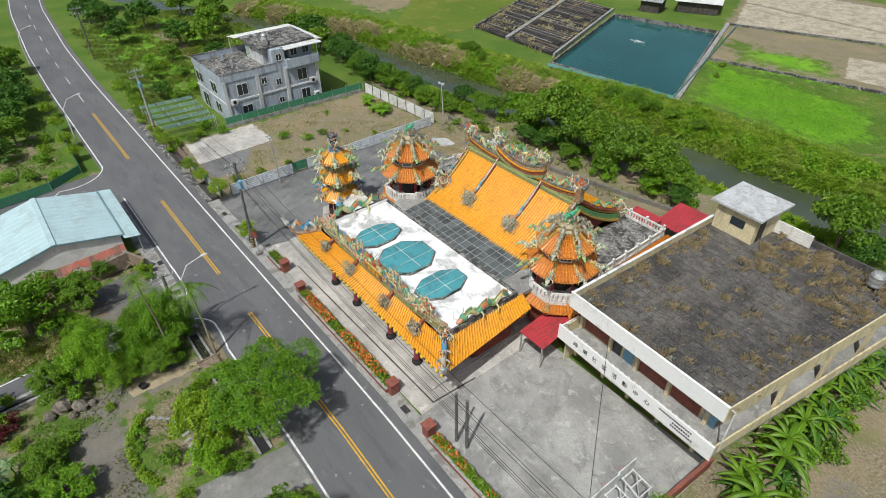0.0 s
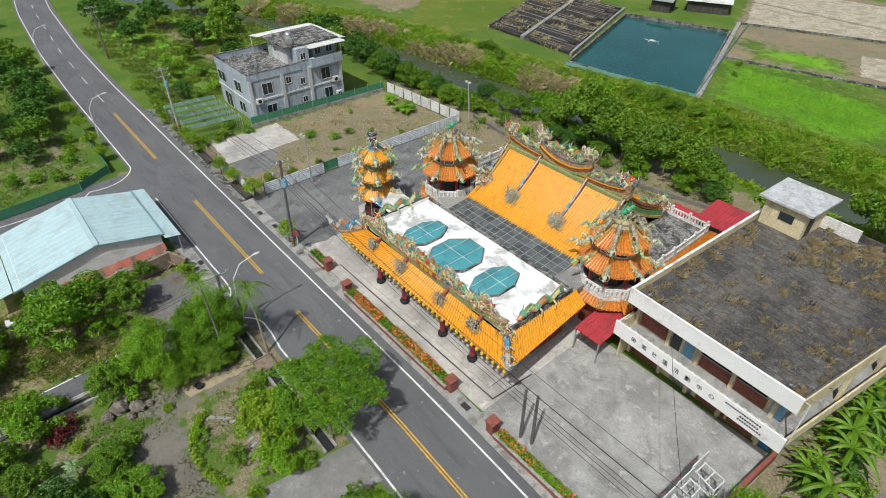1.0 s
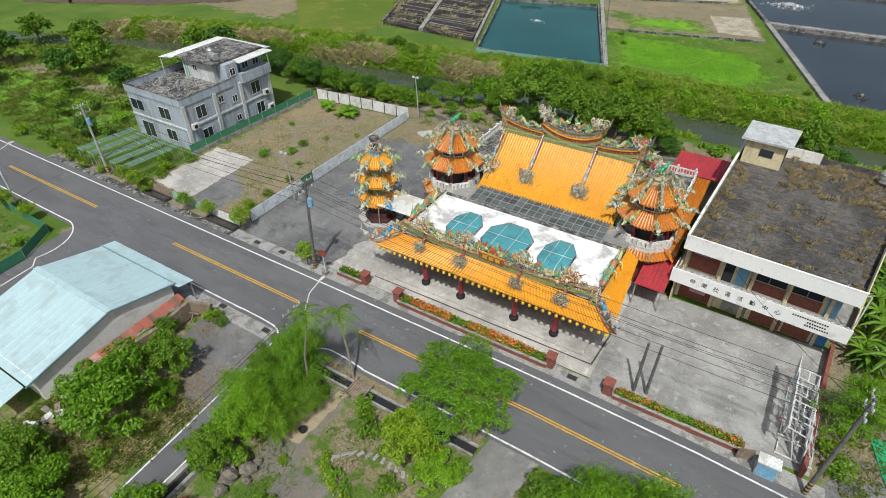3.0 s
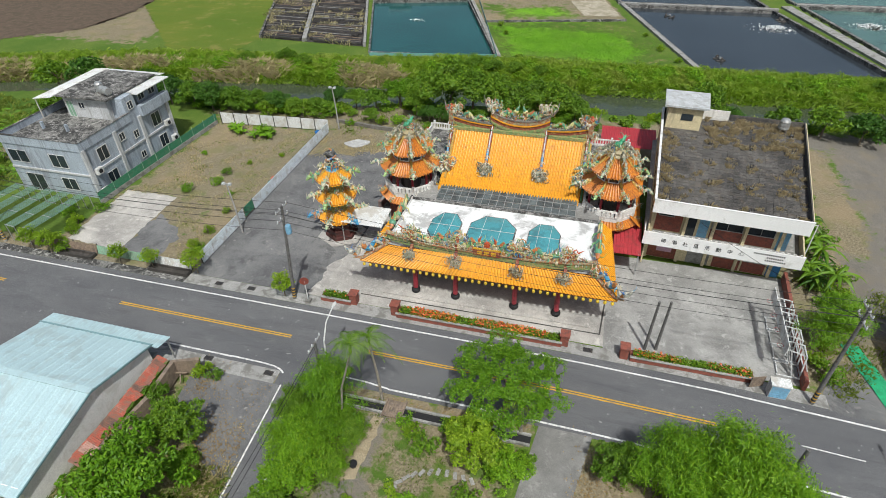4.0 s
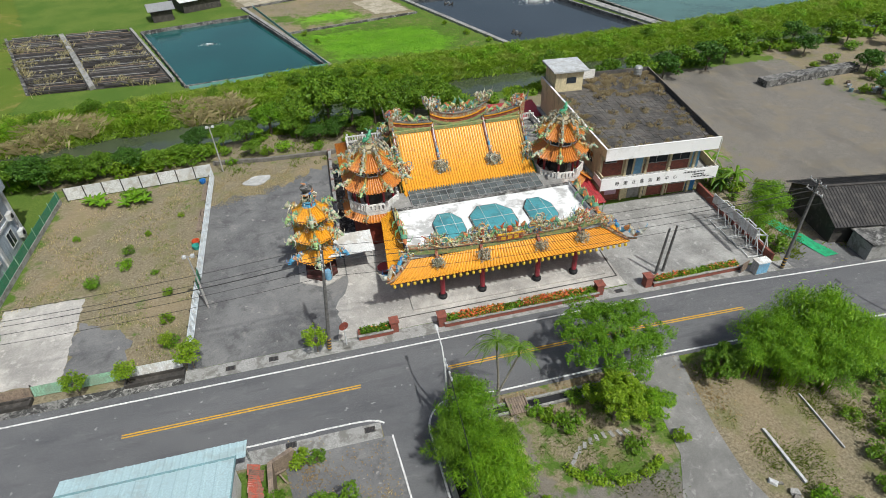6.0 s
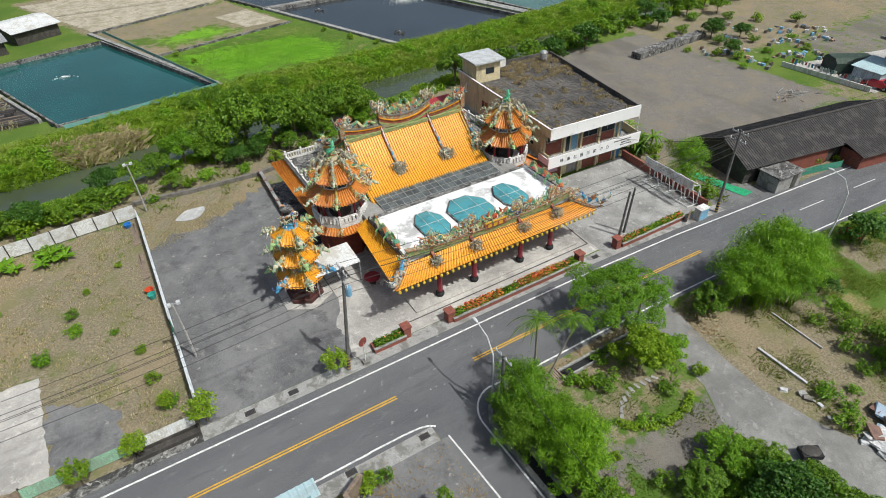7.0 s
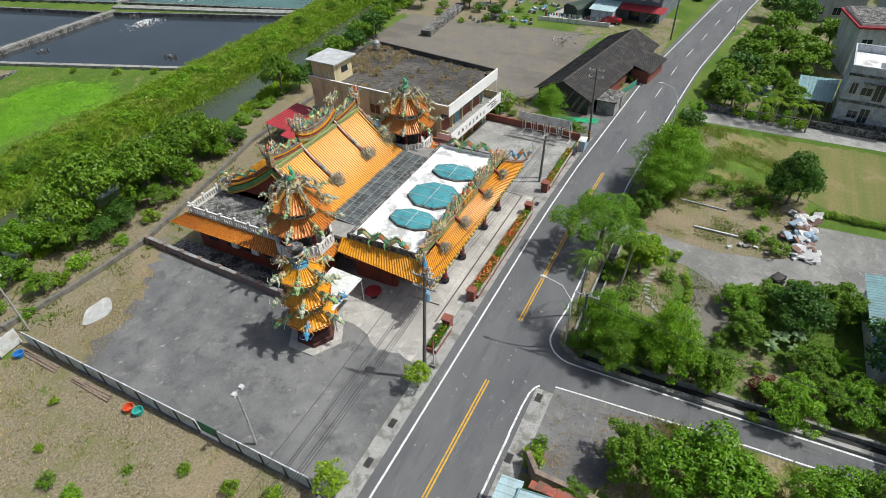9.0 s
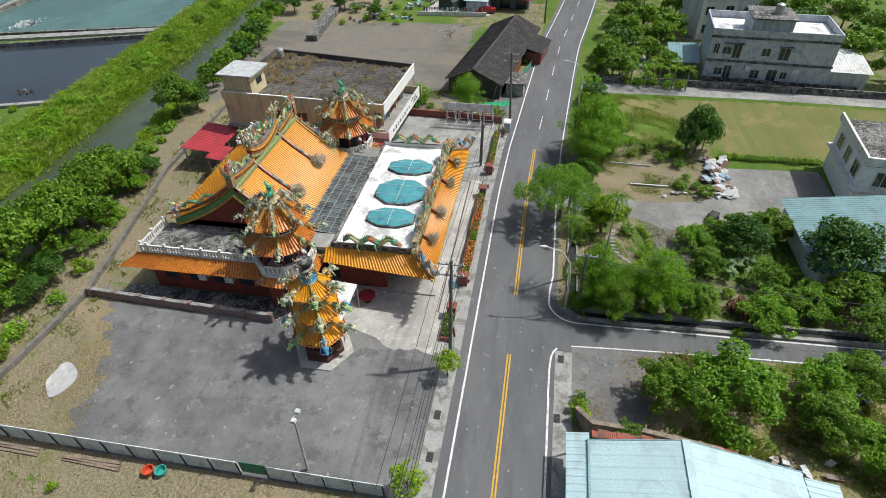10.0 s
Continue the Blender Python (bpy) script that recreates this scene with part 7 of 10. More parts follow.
# grey house by the road, far off
far = thing("grey_house", (79.3, 3.9, 0), -6, "two-storey slate-grey house with red awning and flat roof", "house")
part("wall", Geo().box(0, 0, 0, 16, 11, 6.2), worn("slate render", (0.19, 0.22, 0.25), (0.12, 0.13, 0.15), 0.3, 0.5), far, "slate grey wall")
part("roof_slab", Geo().box(-1.4, -1.2, 6.2, 17, 12.2, 6.6), MOSS_ROOF, far, "dark flat roof")
part("parapet", Geo().box(8, -1.4, 6.6, 17, -1.1, 7.2), BLUE_PALE, far, "blue roof edge")
part("awning", corrugated((-2.6, -1.2, 2.5), (-2.6, 7.6, 2.5), (0, -1.2, 3.1), (0, 7.6, 3.1), 0.4), METAL_RED, far, "red metal awning")
for y in (1.3, 4.0, 6.8, 9.5):
    opening(far, "window", at(-0.02, y, 3.9, -90), 1.3, 1.5, METAL_WHITE, None, "white shuttered window")
for y in (1.6, 5.0):
    opening(far, "doorway", at(-0.02, y, 0.05, -90), 2.2, 2.3, GLASS_DARK)
part("side_shed", Geo().box(-4.6, 8.0, 0, -0.01, 12.4, 2.4), HOUSE_GREY, far, "low blue-grey side shed")
part("side_roof", corrugated((-5.0, 7.7, 2.45), (-5.0, 12.8, 2.45), (0, 7.7, 3.2), (0, 12.8, 3.2), 0.4), METAL_BLUE, far)
wallw = single("white_wall", Geo().sweep([(73.1, 26.6, 0.4), (73.4, 19.0, 0.4), (73.7, 12.2, 0.4)], 0.2, 0.8), WHITE_WALL, label="low white yard wall with laundry", category="wall")

# pump sheds between the ponds
for x, y, w, d, rot, material, word in ((-46.5, 113.6, 5, 5, 15, STEEL, "low grey"), (-40.5, 119.5, 9.5, 12, 25, METAL_WHITE, "open grey")):
    ps = thing("pond_shed", (x, y, 0), rot, word + " metal-roofed shed beside a fish pond", "shed", "pond sheds")
    # the open inside is a solid box, its shade put into the colour
    part("wall", Geo().box(0.3, 0.3, 0, w - 0.3, d - 0.3, 2.2), DARK, ps, "near-black box standing in for the shaded open side")
    for s in (0, 1):
        part("roof_sheet", corrugated((-0.4, -0.4 if s == 0 else d + 0.4, 2.5), (w + 0.4, -0.4 if s == 0 else d + 0.4, 2.5), (-0.4, d / 2, 3.6), (w + 0.4, d / 2, 3.6), 0.4), material, ps)

# low teal lean-to by the flats, with nets and sacks before it
teal = thing("teal_shed", (0, 0, 0), 0, "low open shed with pale teal metal roof", "shed")
part("roof_sheet", corrugated((45.8, -24.4, 2.5), (45.8, -19.9, 2.5), (53.4, -25.4, 3.0), (53.4, -20.4, 3.0), 0.4), METAL_TEAL, teal, "pale teal sheet")
for x, y in ((46.2, -20.2), (46.2, -24.0), (53.0, -20.7), (53.0, -25.0)):
    part("post", Geo().box(x - 0.05, y - 0.05, 0, x + 0.05, y + 0.05, 2.5 + (x - 45.8) * 0.065), STEEL, teal)

# worn square insulation tiles over the hall roof
rt = random.Random(9)
roof_tiles = Geo()
for i in range(23):
    for j in range(34):
        x, y = 0.2 + i * 0.6, 0.15 + j * 0.62
        if rt.random() < 0.06 or (x < 4.2 and y > 17.0):
            continue
        z = 6.83 + rt.uniform(-0.012, 0.012)
        roof_tiles.add([(x + u * 0.57, y + v * 0.59, z + rt.uniform(-0.006, 0.006)) for u, v in ((0, 0), (1, 0), (1, 1), (0, 1))] + [(x + u * 0.57, y + v * 0.59, 6.79) for u, v in ((0, 0), (1, 0), (1, 1), (0, 1))], [(0, 1, 2, 3), (0, 4, 5, 1), (1, 5, 6, 2), (2, 6, 7, 3), (3, 7, 4, 0)])
tagged(part("roof_tiles", roof_tiles, BLACK_ROOF, hall, "blackened square roof tiles"), kind="stuff")
# the plot widens to the rear, and the hall with it
for ob in hall.children_recursive:
    if ob.type == "MESH":
        for v in ob.data.vertices:
            if v.co.y > 0.5:
                v.co.x *= 1 + 0.0085 * (v.co.y - 0.5)


# ---- plants ----
def leaf_mesh(name, centres, normals, size, aspect, seed, droop=0.0):
    """Leaves as bent rhombs at the given places."""
    r = np.random.RandomState(seed)
    n = len(centres)
    nrm = normals + r.normal(0, 0.7, (n, 3))
    nrm /= np.linalg.norm(nrm, axis=1, keepdims=True) + 1e-9
    ref = r.normal(0, 1, (n, 3))
    ref[:, 2] -= droop * 2.5
    d = ref - nrm * np.sum(ref * nrm, 1, keepdims=True)
    d /= np.linalg.norm(d, axis=1, keepdims=True) + 1e-9
    s = np.cross(nrm, d)
    l = (size * r.uniform(0.65, 1.35, n))[:, None]
    w = l * aspect
    v = np.stack([centres - d * l * 0.5, centres + s * w * 0.5 + nrm * l * 0.08, centres + d * l * 0.5 - nrm * l * 0.12, centres - s * w * 0.5 + nrm * l * 0.08], 1).reshape(-1, 3)
    return arrays(name, v, np.arange(4 * n).reshape(-1, 4))


def cloud(blobs, count, seed, shell=0.35, lumps=5.0):
    """Places and outward normals of leaves on a crown of blobs (x, y, z, rx, ry, rz), with gaps."""
    r = np.random.RandomState(seed)
    vol = np.array([b[3] * b[4] + b[4] * b[5] for b in blobs])
    pick_ = r.choice(len(blobs), int(count * 1.7), p=vol / vol.sum())
    b = np.array(blobs)[pick_]
    d = r.normal(0, 1, (len(b), 3))
    d /= np.linalg.norm(d, axis=1, keepdims=True)
    rad = 1 - shell * r.rand(len(b)) ** 1.6
    bump_ = 1 + 0.16 * np.sin(d[:, 0] * lumps + b[:, 0] * 3) * np.cos(d[:, 1] * lumps + b[:, 1] * 2) + 0.1 * np.sin(d[:, 2] * lumps * 1.7)
    p = b[:, :3] + d * b[:, 3:6] * (rad * bump_)[:, None]
    f = np.sin(p[:, 0] * 3.1 + 1.3 * p[:, 2]) * np.cos(p[:, 1] * 2.7 - p[:, 2] * 1.9) + 0.5 * np.sin(p[:, 0] * 6.3 + p[:, 1] * 5.1)
    keep = (f > -0.62) & ((d[:, 2] > -0.55) | (r.rand(len(b)) < 0.35))
    p, d = p[keep][:count], d[keep][:count]
    d = d * 0.6 + np.array([0, 0, 0.95])
    return p, d


def crown_blobs(r_, h0, h1, n, seed):
    q = random.Random(seed)
    if n > 12:
        out = [(0, 0, (h0 + h1) / 2, r_ * 0.4, r_ * 0.4, (h1 - h0) * 0.36)]
        for i in range(n):
            a, k = 2.4 * i + q.uniform(-0.3, 0.3), (0.2 + 0.8 * ((i + 0.5) / n) ** 0.6) * r_ * q.uniform(0.75, 1.0)
            s = r_ * (q.uniform(0.2, 0.34) if n < 22 else q.uniform(0.15, 0.25))
            z = h1 - s - (h1 - h0) * (0.75 * (k / r_) ** 1.6 * q.uniform(0.4, 1.0) + q.uniform(0, 0.12))
            out.append((k * math.cos(a), k * math.sin(a), z, s * q.uniform(0.8, 1.5), s * q.uniform(0.8, 1.5), s * q.uniform(0.55, 0.9)))
        return out
    out = [(0, 0, (h0 + h1) / 2, r_ * 0.62, r_ * 0.62, (h1 - h0) * 0.42)]
    for i in range(n):
        a = 2 * math.pi * i / n + q.uniform(-0.4, 0.4)
        k = q.uniform(0.45, 0.78) * r_
        z = q.uniform(h0 + 0.25 * (h1 - h0), h1 - 0.2 * (h1 - h0))
        s = r_ * q.uniform(0.3, 0.48)
        out.append((k * math.cos(a), k * math.sin(a), z, s, s, s * q.uniform(0.65, 0.9)))
    out.append((q.uniform(-0.2, 0.2) * r_, q.uniform(-0.2, 0.2) * r_, h1 - 0.22 * r_, r_ * 0.45, r_ * 0.45, r_ * 0.3))
    return out


def tree(kind, label, r_, h0, h1, count, size, aspect, leaf, seed, droop=0.0, trunk=0.14, category="tree", stems=1, clumps=9):
    t = thing(kind, (0, 0, -50), 0, label, category)
    blobs = crown_blobs(r_, h0, h1, clumps, seed)
    q = random.Random(seed + 5)
    for k in range(stems):
        lean = Vector((q.uniform(-0.25, 0.25), q.uniform(-0.25, 0.25), 0)) * r_ * (1.6 if stems > 1 else 0.6)
        fork = Vector((lean.x * 0.6, lean.y * 0.6, h0 + 0.2 * (h1 - h0)))
        g = Geo().tube([(lean.x * 0.05, lean.y * 0.05, -0.15), (lean.x * 0.25, lean.y * 0.25, h0 * 0.5), fork, (lean.x, lean.y, h1 - 0.35 * (h1 - h0))], [trunk * 1.25, trunk, trunk * 0.75, trunk * 0.25], 7)
        part("trunk", g, BARK, t)
        for i, b in enumerate(blobs[1:8]):
            if i % stems == k:
                e = Vector(b[:3])
                part("limb", Geo().tube([fork + Vector((0, 0, -0.1)), fork.lerp(e, 0.5) + Vector((0, 0, 0.12)), e], [trunk * 0.55, trunk * 0.35, trunk * 0.1], 5), BARK, t)
    p, d = cloud(blobs, count, seed)
    part("crown", leaf_mesh("crown", p, d, size, aspect, seed, droop), leaf, t)
    return t


def plume_plant(kind, label, r_, h, culms, per, size, aspect, leaf, seed, category="bamboo", wind=(0.0, 0.0)):
    """A clump of arching culms, each a drooping plume of narrow leaves."""
    t = thing(kind, (0, 0, -50), 0, label, category)
    q = np.random.RandomState(seed)
    place, way = [], []
    for k in range(culms):
        a = 2.4 * k + q.uniform(-0.4, 0.4)
        reach = r_ * (0.12 + 0.88 * ((k + 0.5) / culms) ** 0.6) * q.uniform(0.8, 1.1)
        top = h * (1.0 - 0.55 * (reach / r_) ** 1.7) * q.uniform(0.82, 1.1)
        d = np.array([math.cos(a), math.sin(a)]) * reach + np.array(wind) * q.uniform(0.5, 1.2)
        b = q.normal(0, 0.12 * r_, 2)

        def spot(u):
            return np.stack([b[0] + d[0] * u ** 1.5, b[1] + d[1] * u ** 1.5, top * (np.sin(1.9 * u) / 0.99)], -1)
        if k % 3 == 0:
            part("culm", Geo().tube([tuple(spot(np.array(u))) for u in (0.0, 0.3, 0.6, 0.85)], [0.05, 0.045, 0.03, 0.012], 5), LEAF_LIGHT, t)
        u = 0.28 + 0.72 * q.rand(per) ** 0.75
        thick = (0.09 + 0.34 * np.sin(math.pi * np.clip((u - 0.2) / 0.85, 0, 1))) * r_ * 0.3
        p = spot(u) + q.normal(0, 1, (per, 3)) * thick[:, None] * np.array([1, 1, 0.7])
        place.append(p[p[:, 2] > 0.1])
        nd = np.array([d[0], d[1], 0.0]) / (reach + 0.1)
        way.append(np.tile(nd * 0.7 + np.array([0, 0, 0.9]), (len(place[-1]), 1)) + (p[p[:, 2] > 0.1] - spot(u)[p[:, 2] > 0.1]) * 0.8 / r_)
    part("foliage", leaf_mesh("foliage", np.concatenate(place), np.concatenate(way), size, aspect, seed, 0.75), leaf, t)
    return t


class Planted:
    """Hands out copies of grown plants; the first call moves the first one into place."""

    def __init__(self, *kinds):
        self.kinds, self.used, self.q = kinds, set(), random.Random(len(kinds) * 7 + 1)

    def put(self, x, y, scale=1.0, z=0.0, tall=1.0, which=None, group=""):
        k = self.q.randrange(len(self.kinds)) if which is None else which
        ob = self.kinds[k]
        m = pose(x, y, z, 0, 0, self.q.uniform(0, 360)) @ Matrix.Diagonal((scale, scale, scale * tall, 1))
        if k not in self.used:
            self.used.add(k)
            ob.matrix_basis = m
        else:
            one = copy_thing(ob, Matrix())
            one.matrix_basis = m
            ob = one
        if group:
            tagged(ob, group=group)
        return ob


def frond_plant(kind, label, fronds, length, width, trunk_h, trunk_r, leaf, seed, arch=0.9, leaflets=True, category="palm", lean=None):
    t = thing(kind, (0, 0, -50), 0, label, category)
    q = random.Random(seed)
    tip = Vector((q.uniform(-0.5, 0.5), q.uniform(-0.5, 0.5), 0)) * (trunk_h * 0.12)
    lean = Vector((*lean, 0)) if lean else tip
    top = Vector((lean.x, lean.y, trunk_h))
    part("trunk", Geo().tube([(0, 0, -0.1), (lean.x * 0.3, lean.y * 0.3, trunk_h * 0.5), top], [trunk_r * 1.4, trunk_r, trunk_r * 0.85], 8), PALM_BARK if leaflets else LEAF_LIGHT, t)
    if leaflets:
        part("crownshaft", Geo().tube([top - Vector((0, 0, 0.1)), top + Vector((0, 0, 0.8))], [trunk_r * 1.1, trunk_r * 0.6], 8), LEAF_LIGHT, t, "green crownshaft")
    for i in range(fronds):
        a = 2 * math.pi * i / fronds + q.uniform(-0.3, 0.3)
        up = q.uniform(0.25, 1.15) if leaflets else q.uniform(0.5, 1.25)
        l = length * q.uniform(0.8, 1.15)
        d = Vector((math.cos(a), math.sin(a), 0))
        s = Vector((-math.sin(a), math.cos(a), 0))
        base = top + Vector((0, 0, 0.7 if leaflets else 0.0))
        pts = [base + d * (l * k * math.cos(up * (1 - k * 0.4))) + Vector((0, 0, l * (math.sin(up) * k - arch * 0.75 * k * k))) for k in [j / 8 for j in range(9)]]
        g = Geo().tube(pts, [0.035, 0.035, 0.03, 0.03, 0.025, 0.02, 0.02, 0.015, 0.01], 4)
        if leaflets:
            for j in range(1, 34):
                k = j / 34 * 8
                i0 = min(int(k), 7)
                p = pts[i0].lerp(pts[i0 + 1], k - i0)
                tang = (pts[i0 + 1] - pts[i0]).normalized()
                w = width * math.sin(math.pi * min(0.97, 0.1 + j / 36)) * q.uniform(0.85, 1.1)
                for sgn in (-1, 1):
                    e = p + s * sgn * w + tang * w * 0.5 + Vector((0, 0, -w * q.uniform(0.2, 0.9)))
                    m_ = p.lerp(e, 0.45) + Vector((0, 0, w * 0.06))
                    g.add([p, m_ + tang * 0.022, e, m_ - tang * 0.022], [(0, 1, 2, 3)])
        else:
            rows = []
            for j, p in enumerate(pts):
                w = width * math.sin(math.pi * min(0.98, 0.06 + j / 8.6)) ** 0.7
                rag = q.uniform(0.85, 1.05)
                rows.append([tuple(p - s * w * rag + Vector((0, 0, -w * 0.35))), tuple(p + Vector((0, 0, 0.02))), tuple(p + s * w * rag + Vector((0, 0, -w * 0.35)))])
            g.sheet(rows)
        part("frond" if leaflets else "leaf", g, leaf, t)
    return t


BROAD = Planted(tree("broadleaf_tree", "broadleaf tree with dense dark green crown", 2.7, 0.8, 5.4, 5400, 0.28, 0.5, LEAF_DARK, 21, clumps=21),
                tree("broadleaf_tree", "broadleaf tree with uneven mid-green crown", 2.5, 0.8, 5.0, 5400, 0.27, 0.5, LEAF, 22, clumps=20),
                tree("broadleaf_tree", "spreading tree with fresh green crown", 2.8, 1.0, 4.6, 5400, 0.27, 0.5, LEAF, 23, clumps=20))
FAR_TREE = Planted(tree("broadleaf_tree", "broadleaf tree with dense dark green crown far off", 2.7, 0.8, 5.4, 1900, 0.45, 0.5, LEAF_DARK, 24, clumps=18),
                   tree("broadleaf_tree", "broadleaf tree with uneven mid-green crown far off", 2.5, 0.8, 5.0, 1900, 0.44, 0.5, LEAF, 25, clumps=18))
MANGO_PALE = Planted(tree("fruit_tree", "rounded tree with bright yellow-green leaves", 1.8, 0.5, 3.8, 7500, 0.2, 0.42, LEAF_LIGHT, 33, 0.3, clumps=16))
MANGO = Planted(tree("fruit_tree", "round fruit tree with glossy bright green leaves", 1.9, 0.4, 3.6, 7500, 0.19, 0.42, LEAF, 31, 0.3, clumps=16),
                tree("fruit_tree", "low fruit tree with dense green leaves", 2.1, 0.4, 3.3, 7500, 0.19, 0.4, LEAF_BRIGHT, 32, 0.3, clumps=18))
FEATHER = Planted(plume_plant("feathery_tree", "feathery light green clump with drooping fine leaves", 2.3, 5.0, 56, 280, 0.22, 0.15, LEAF_BRIGHT, 41),
                  plume_plant("feathery_tree", "bushy clump with fine drooping green leaves", 2.1, 4.4, 50, 300, 0.24, 0.16, LEAF, 42))
BAMBOO = Planted(plume_plant("bamboo_clump", "wide bamboo clump with bright arching plumes", 3.0, 5.8, 64, 270, 0.27, 0.15, LEAF_BRIGHT, 51, wind=(0.5, 0.2)),
                 plume_plant("bamboo_clump", "ragged bamboo clump with light green plumes", 2.8, 5.4, 60, 270, 0.27, 0.15, LEAF_BRIGHT, 52, wind=(0.5, -0.2)))
FLAME = Planted(tree("spreading_tree", "flat spreading street tree with light feathery leaves", 3.4, 2.4, 5.3, 26000, 0.15, 0.34, LEAF_BRIGHT, 61, 0.1, 0.16, clumps=34))
SHRUB = Planted(tree("shrub", "small leafy green shrub", 0.9, 0.05, 1.3, 620, 0.2, 0.5, LEAF_LIGHT, 71, 0, 0.04, "shrub", 3),
                tree("shrub", "rounded dark green shrub", 0.95, 0.05, 1.2, 620, 0.2, 0.5, LEAF, 72, 0, 0.04, "shrub", 3),
                tree("shrub", "bright green weedy shrub", 1.0, 0.02, 1.0, 620, 0.21, 0.4, LEAF_BRIGHT, 73, 0, 0.03, "shrub", 3))
STREET = Planted(tree("street_tree", "small street tree with sparse light green leaves", 1.25, 1.0, 3.0, 1300, 0.2, 0.5, LEAF_LIGHT, 81, 0, 0.06))
PALM = Planted(frond_plant("palm", "slender areca palm with pale trunk and arching fronds", 9, 2.3, 0.42, 6.2, 0.09, LEAF, 91, 1.5),
               frond_plant("palm", "young palm with yellow-green arching fronds", 8, 2.3, 0.42, 3.4, 0.1, LEAF_LIGHT, 92, 1.15))
TALL_PALM = frond_plant("palm", "tall leaning areca palm with thin pale trunk", 8, 1.9, 0.4, 9.1, 0.075, LEAF, 93, 1.5, lean=(2.0, -0.5))
BANANA = Planted(frond_plant("banana_plant", "banana plant with broad torn green leaves", 10, 2.8, 0.2, 1.8, 0.13, LEAF, 95, 1.15, False, "banana plant"),
                 frond_plant("banana_plant", "low banana plant with bright broad leaves", 9, 2.5, 0.18, 1.2, 0.11, LEAF_DARK, 96, 1.2, False, "banana plant"))
PAPAYA = Planted(frond_plant("papaya_plant", "low papaya plant with pale grey-green star leaves", 12, 0.95, 0.2, 1.3, 0.06, LEAF_PALE, 98, 0.9, False, "plant"))
RED_SHRUB = Planted(tree("red_shrub", "dark red-leaved garden shrub", 1.0, 0.05, 1.4, 900, 0.2, 0.4, LEAF_RED, 99, 0.2, 0.04, "shrub", 3))
CYCAD = Planted(frond_plant("fan_plant", "low leafy fan-shaped plant on bare soil", 14, 1.3, 0.16, 0.3, 0.12, LEAF_BRIGHT, 97, 0.7, False, "plant"))

# along the garden and the near side of the road
MANGO.put(-6.9, -7.9, 0.68, which=1, tall=1.1)
FLAME.put(4.3, -3.7, 1.28, tall=0.92)
PALM.put(-5.1, -4.4, 1.03, which=0)
TALL_PALM.matrix_basis = pose(-7.2, -7.3, 0)
PALM.put(5.8, -4.7, 1.0, which=1)
MANGO_PALE.put(2.8, -8.1, 1.15, tall=1.12)
MANGO.put(5.4, -8.6, 0.8, which=1)
# feathery clumps on the corner by the side road
for x, y, s, w, k in ((-8.2, -6.8, 1.2, 0, 1.0), (-9.9, -8.6, 0.9, 1, 1.1), (-8.0, -9.6, 0.9, 0, 1.0), (-8.0, -12.2, 1.2, 0, 1.05), (-5.9, -8.5, 0.75, 1, 0.8), (-6.2, -11.2, 0.75, 1, 0.8), (-8.9, -5.6, 0.6, 1, 0.7)):
    FEATHER.put(x, y, s, which=w, tall=k)
# mixed trees further down the side road
for x, y, s, w, k in ((-8.4, -13.4, 0.85, 1, 1.25), (-8.6, -15.6, 0.8, 0, 1.15), (-8.9, -21.2, 0.95, 1, 1.0), (-6.5, -25.6, 0.9, 1, 0.9), (-6.6, -23.4, 0.7, 0, 1.0), (1.6, -17.0, 0.8, 1, 0.85), (3.2, -19.3, 0.75, 0, 0.85), (3.8, -24.2, 1.0, 0, 0.95), (-1.8, -17.6, 0.75, 0, 0.85)):
    MANGO.put(x, y, s * 1.15, which=w, tall=k)
for x, y, s, w in ((1.2, -21.2, 0.85, 0), (-1.6, -29.0, 1.3, 0), (-5.5, -29.0, 0.9, 1), (-3.6, -22.6, 0.6, 2), (-9.0, -29.5, 0.8, 2), (-4.4, -33.5, 0.8, 0), (-18, -31, 0.75, 1), (-20, -36, 0.8, 2), (4.6, -21.8, 0.55, 1)):
    BROAD.put(x, y, s, which=w)
for x, y, s in ((-1.9, -20.2, 1.0), (-3.0, -19.6, 0.85), (-1.0, -21.6, 0.9), (-2.6, -21.4, 0.8)):
    PAPAYA.put(x, y, s)
for x, y, s in ((-7.3, -19.3, 0.9), (-6.6, -20.1, 0.7), (-8.0, -20.0, 0.7)):
    RED_SHRUB.put(x, y, s)
CYCAD.put(-2.0, -24.6, 1.4)
# fruit trees beside the farmhouse
for x, y, s, w, k in ((-18.0, -16.2, 1.75, 1, 1.0), (-18.0, -11.7, 1.1, 0, 1.1), (-15.6, -23.6, 1.15, 1, 1.0), (-14.9, -26.2, 1.1, 0, 1.0), (-19.6, -22.5, 1.2, 0, 1.0), (-21.2, -26.0, 1.15, 1, 1.0), (-22.0, -9.0, 0.6, 0, 1.0), (-16.4, -13.6, 0.6, 1, 1.0)):
    MANGO.put(x, y, s, which=w, tall=k)
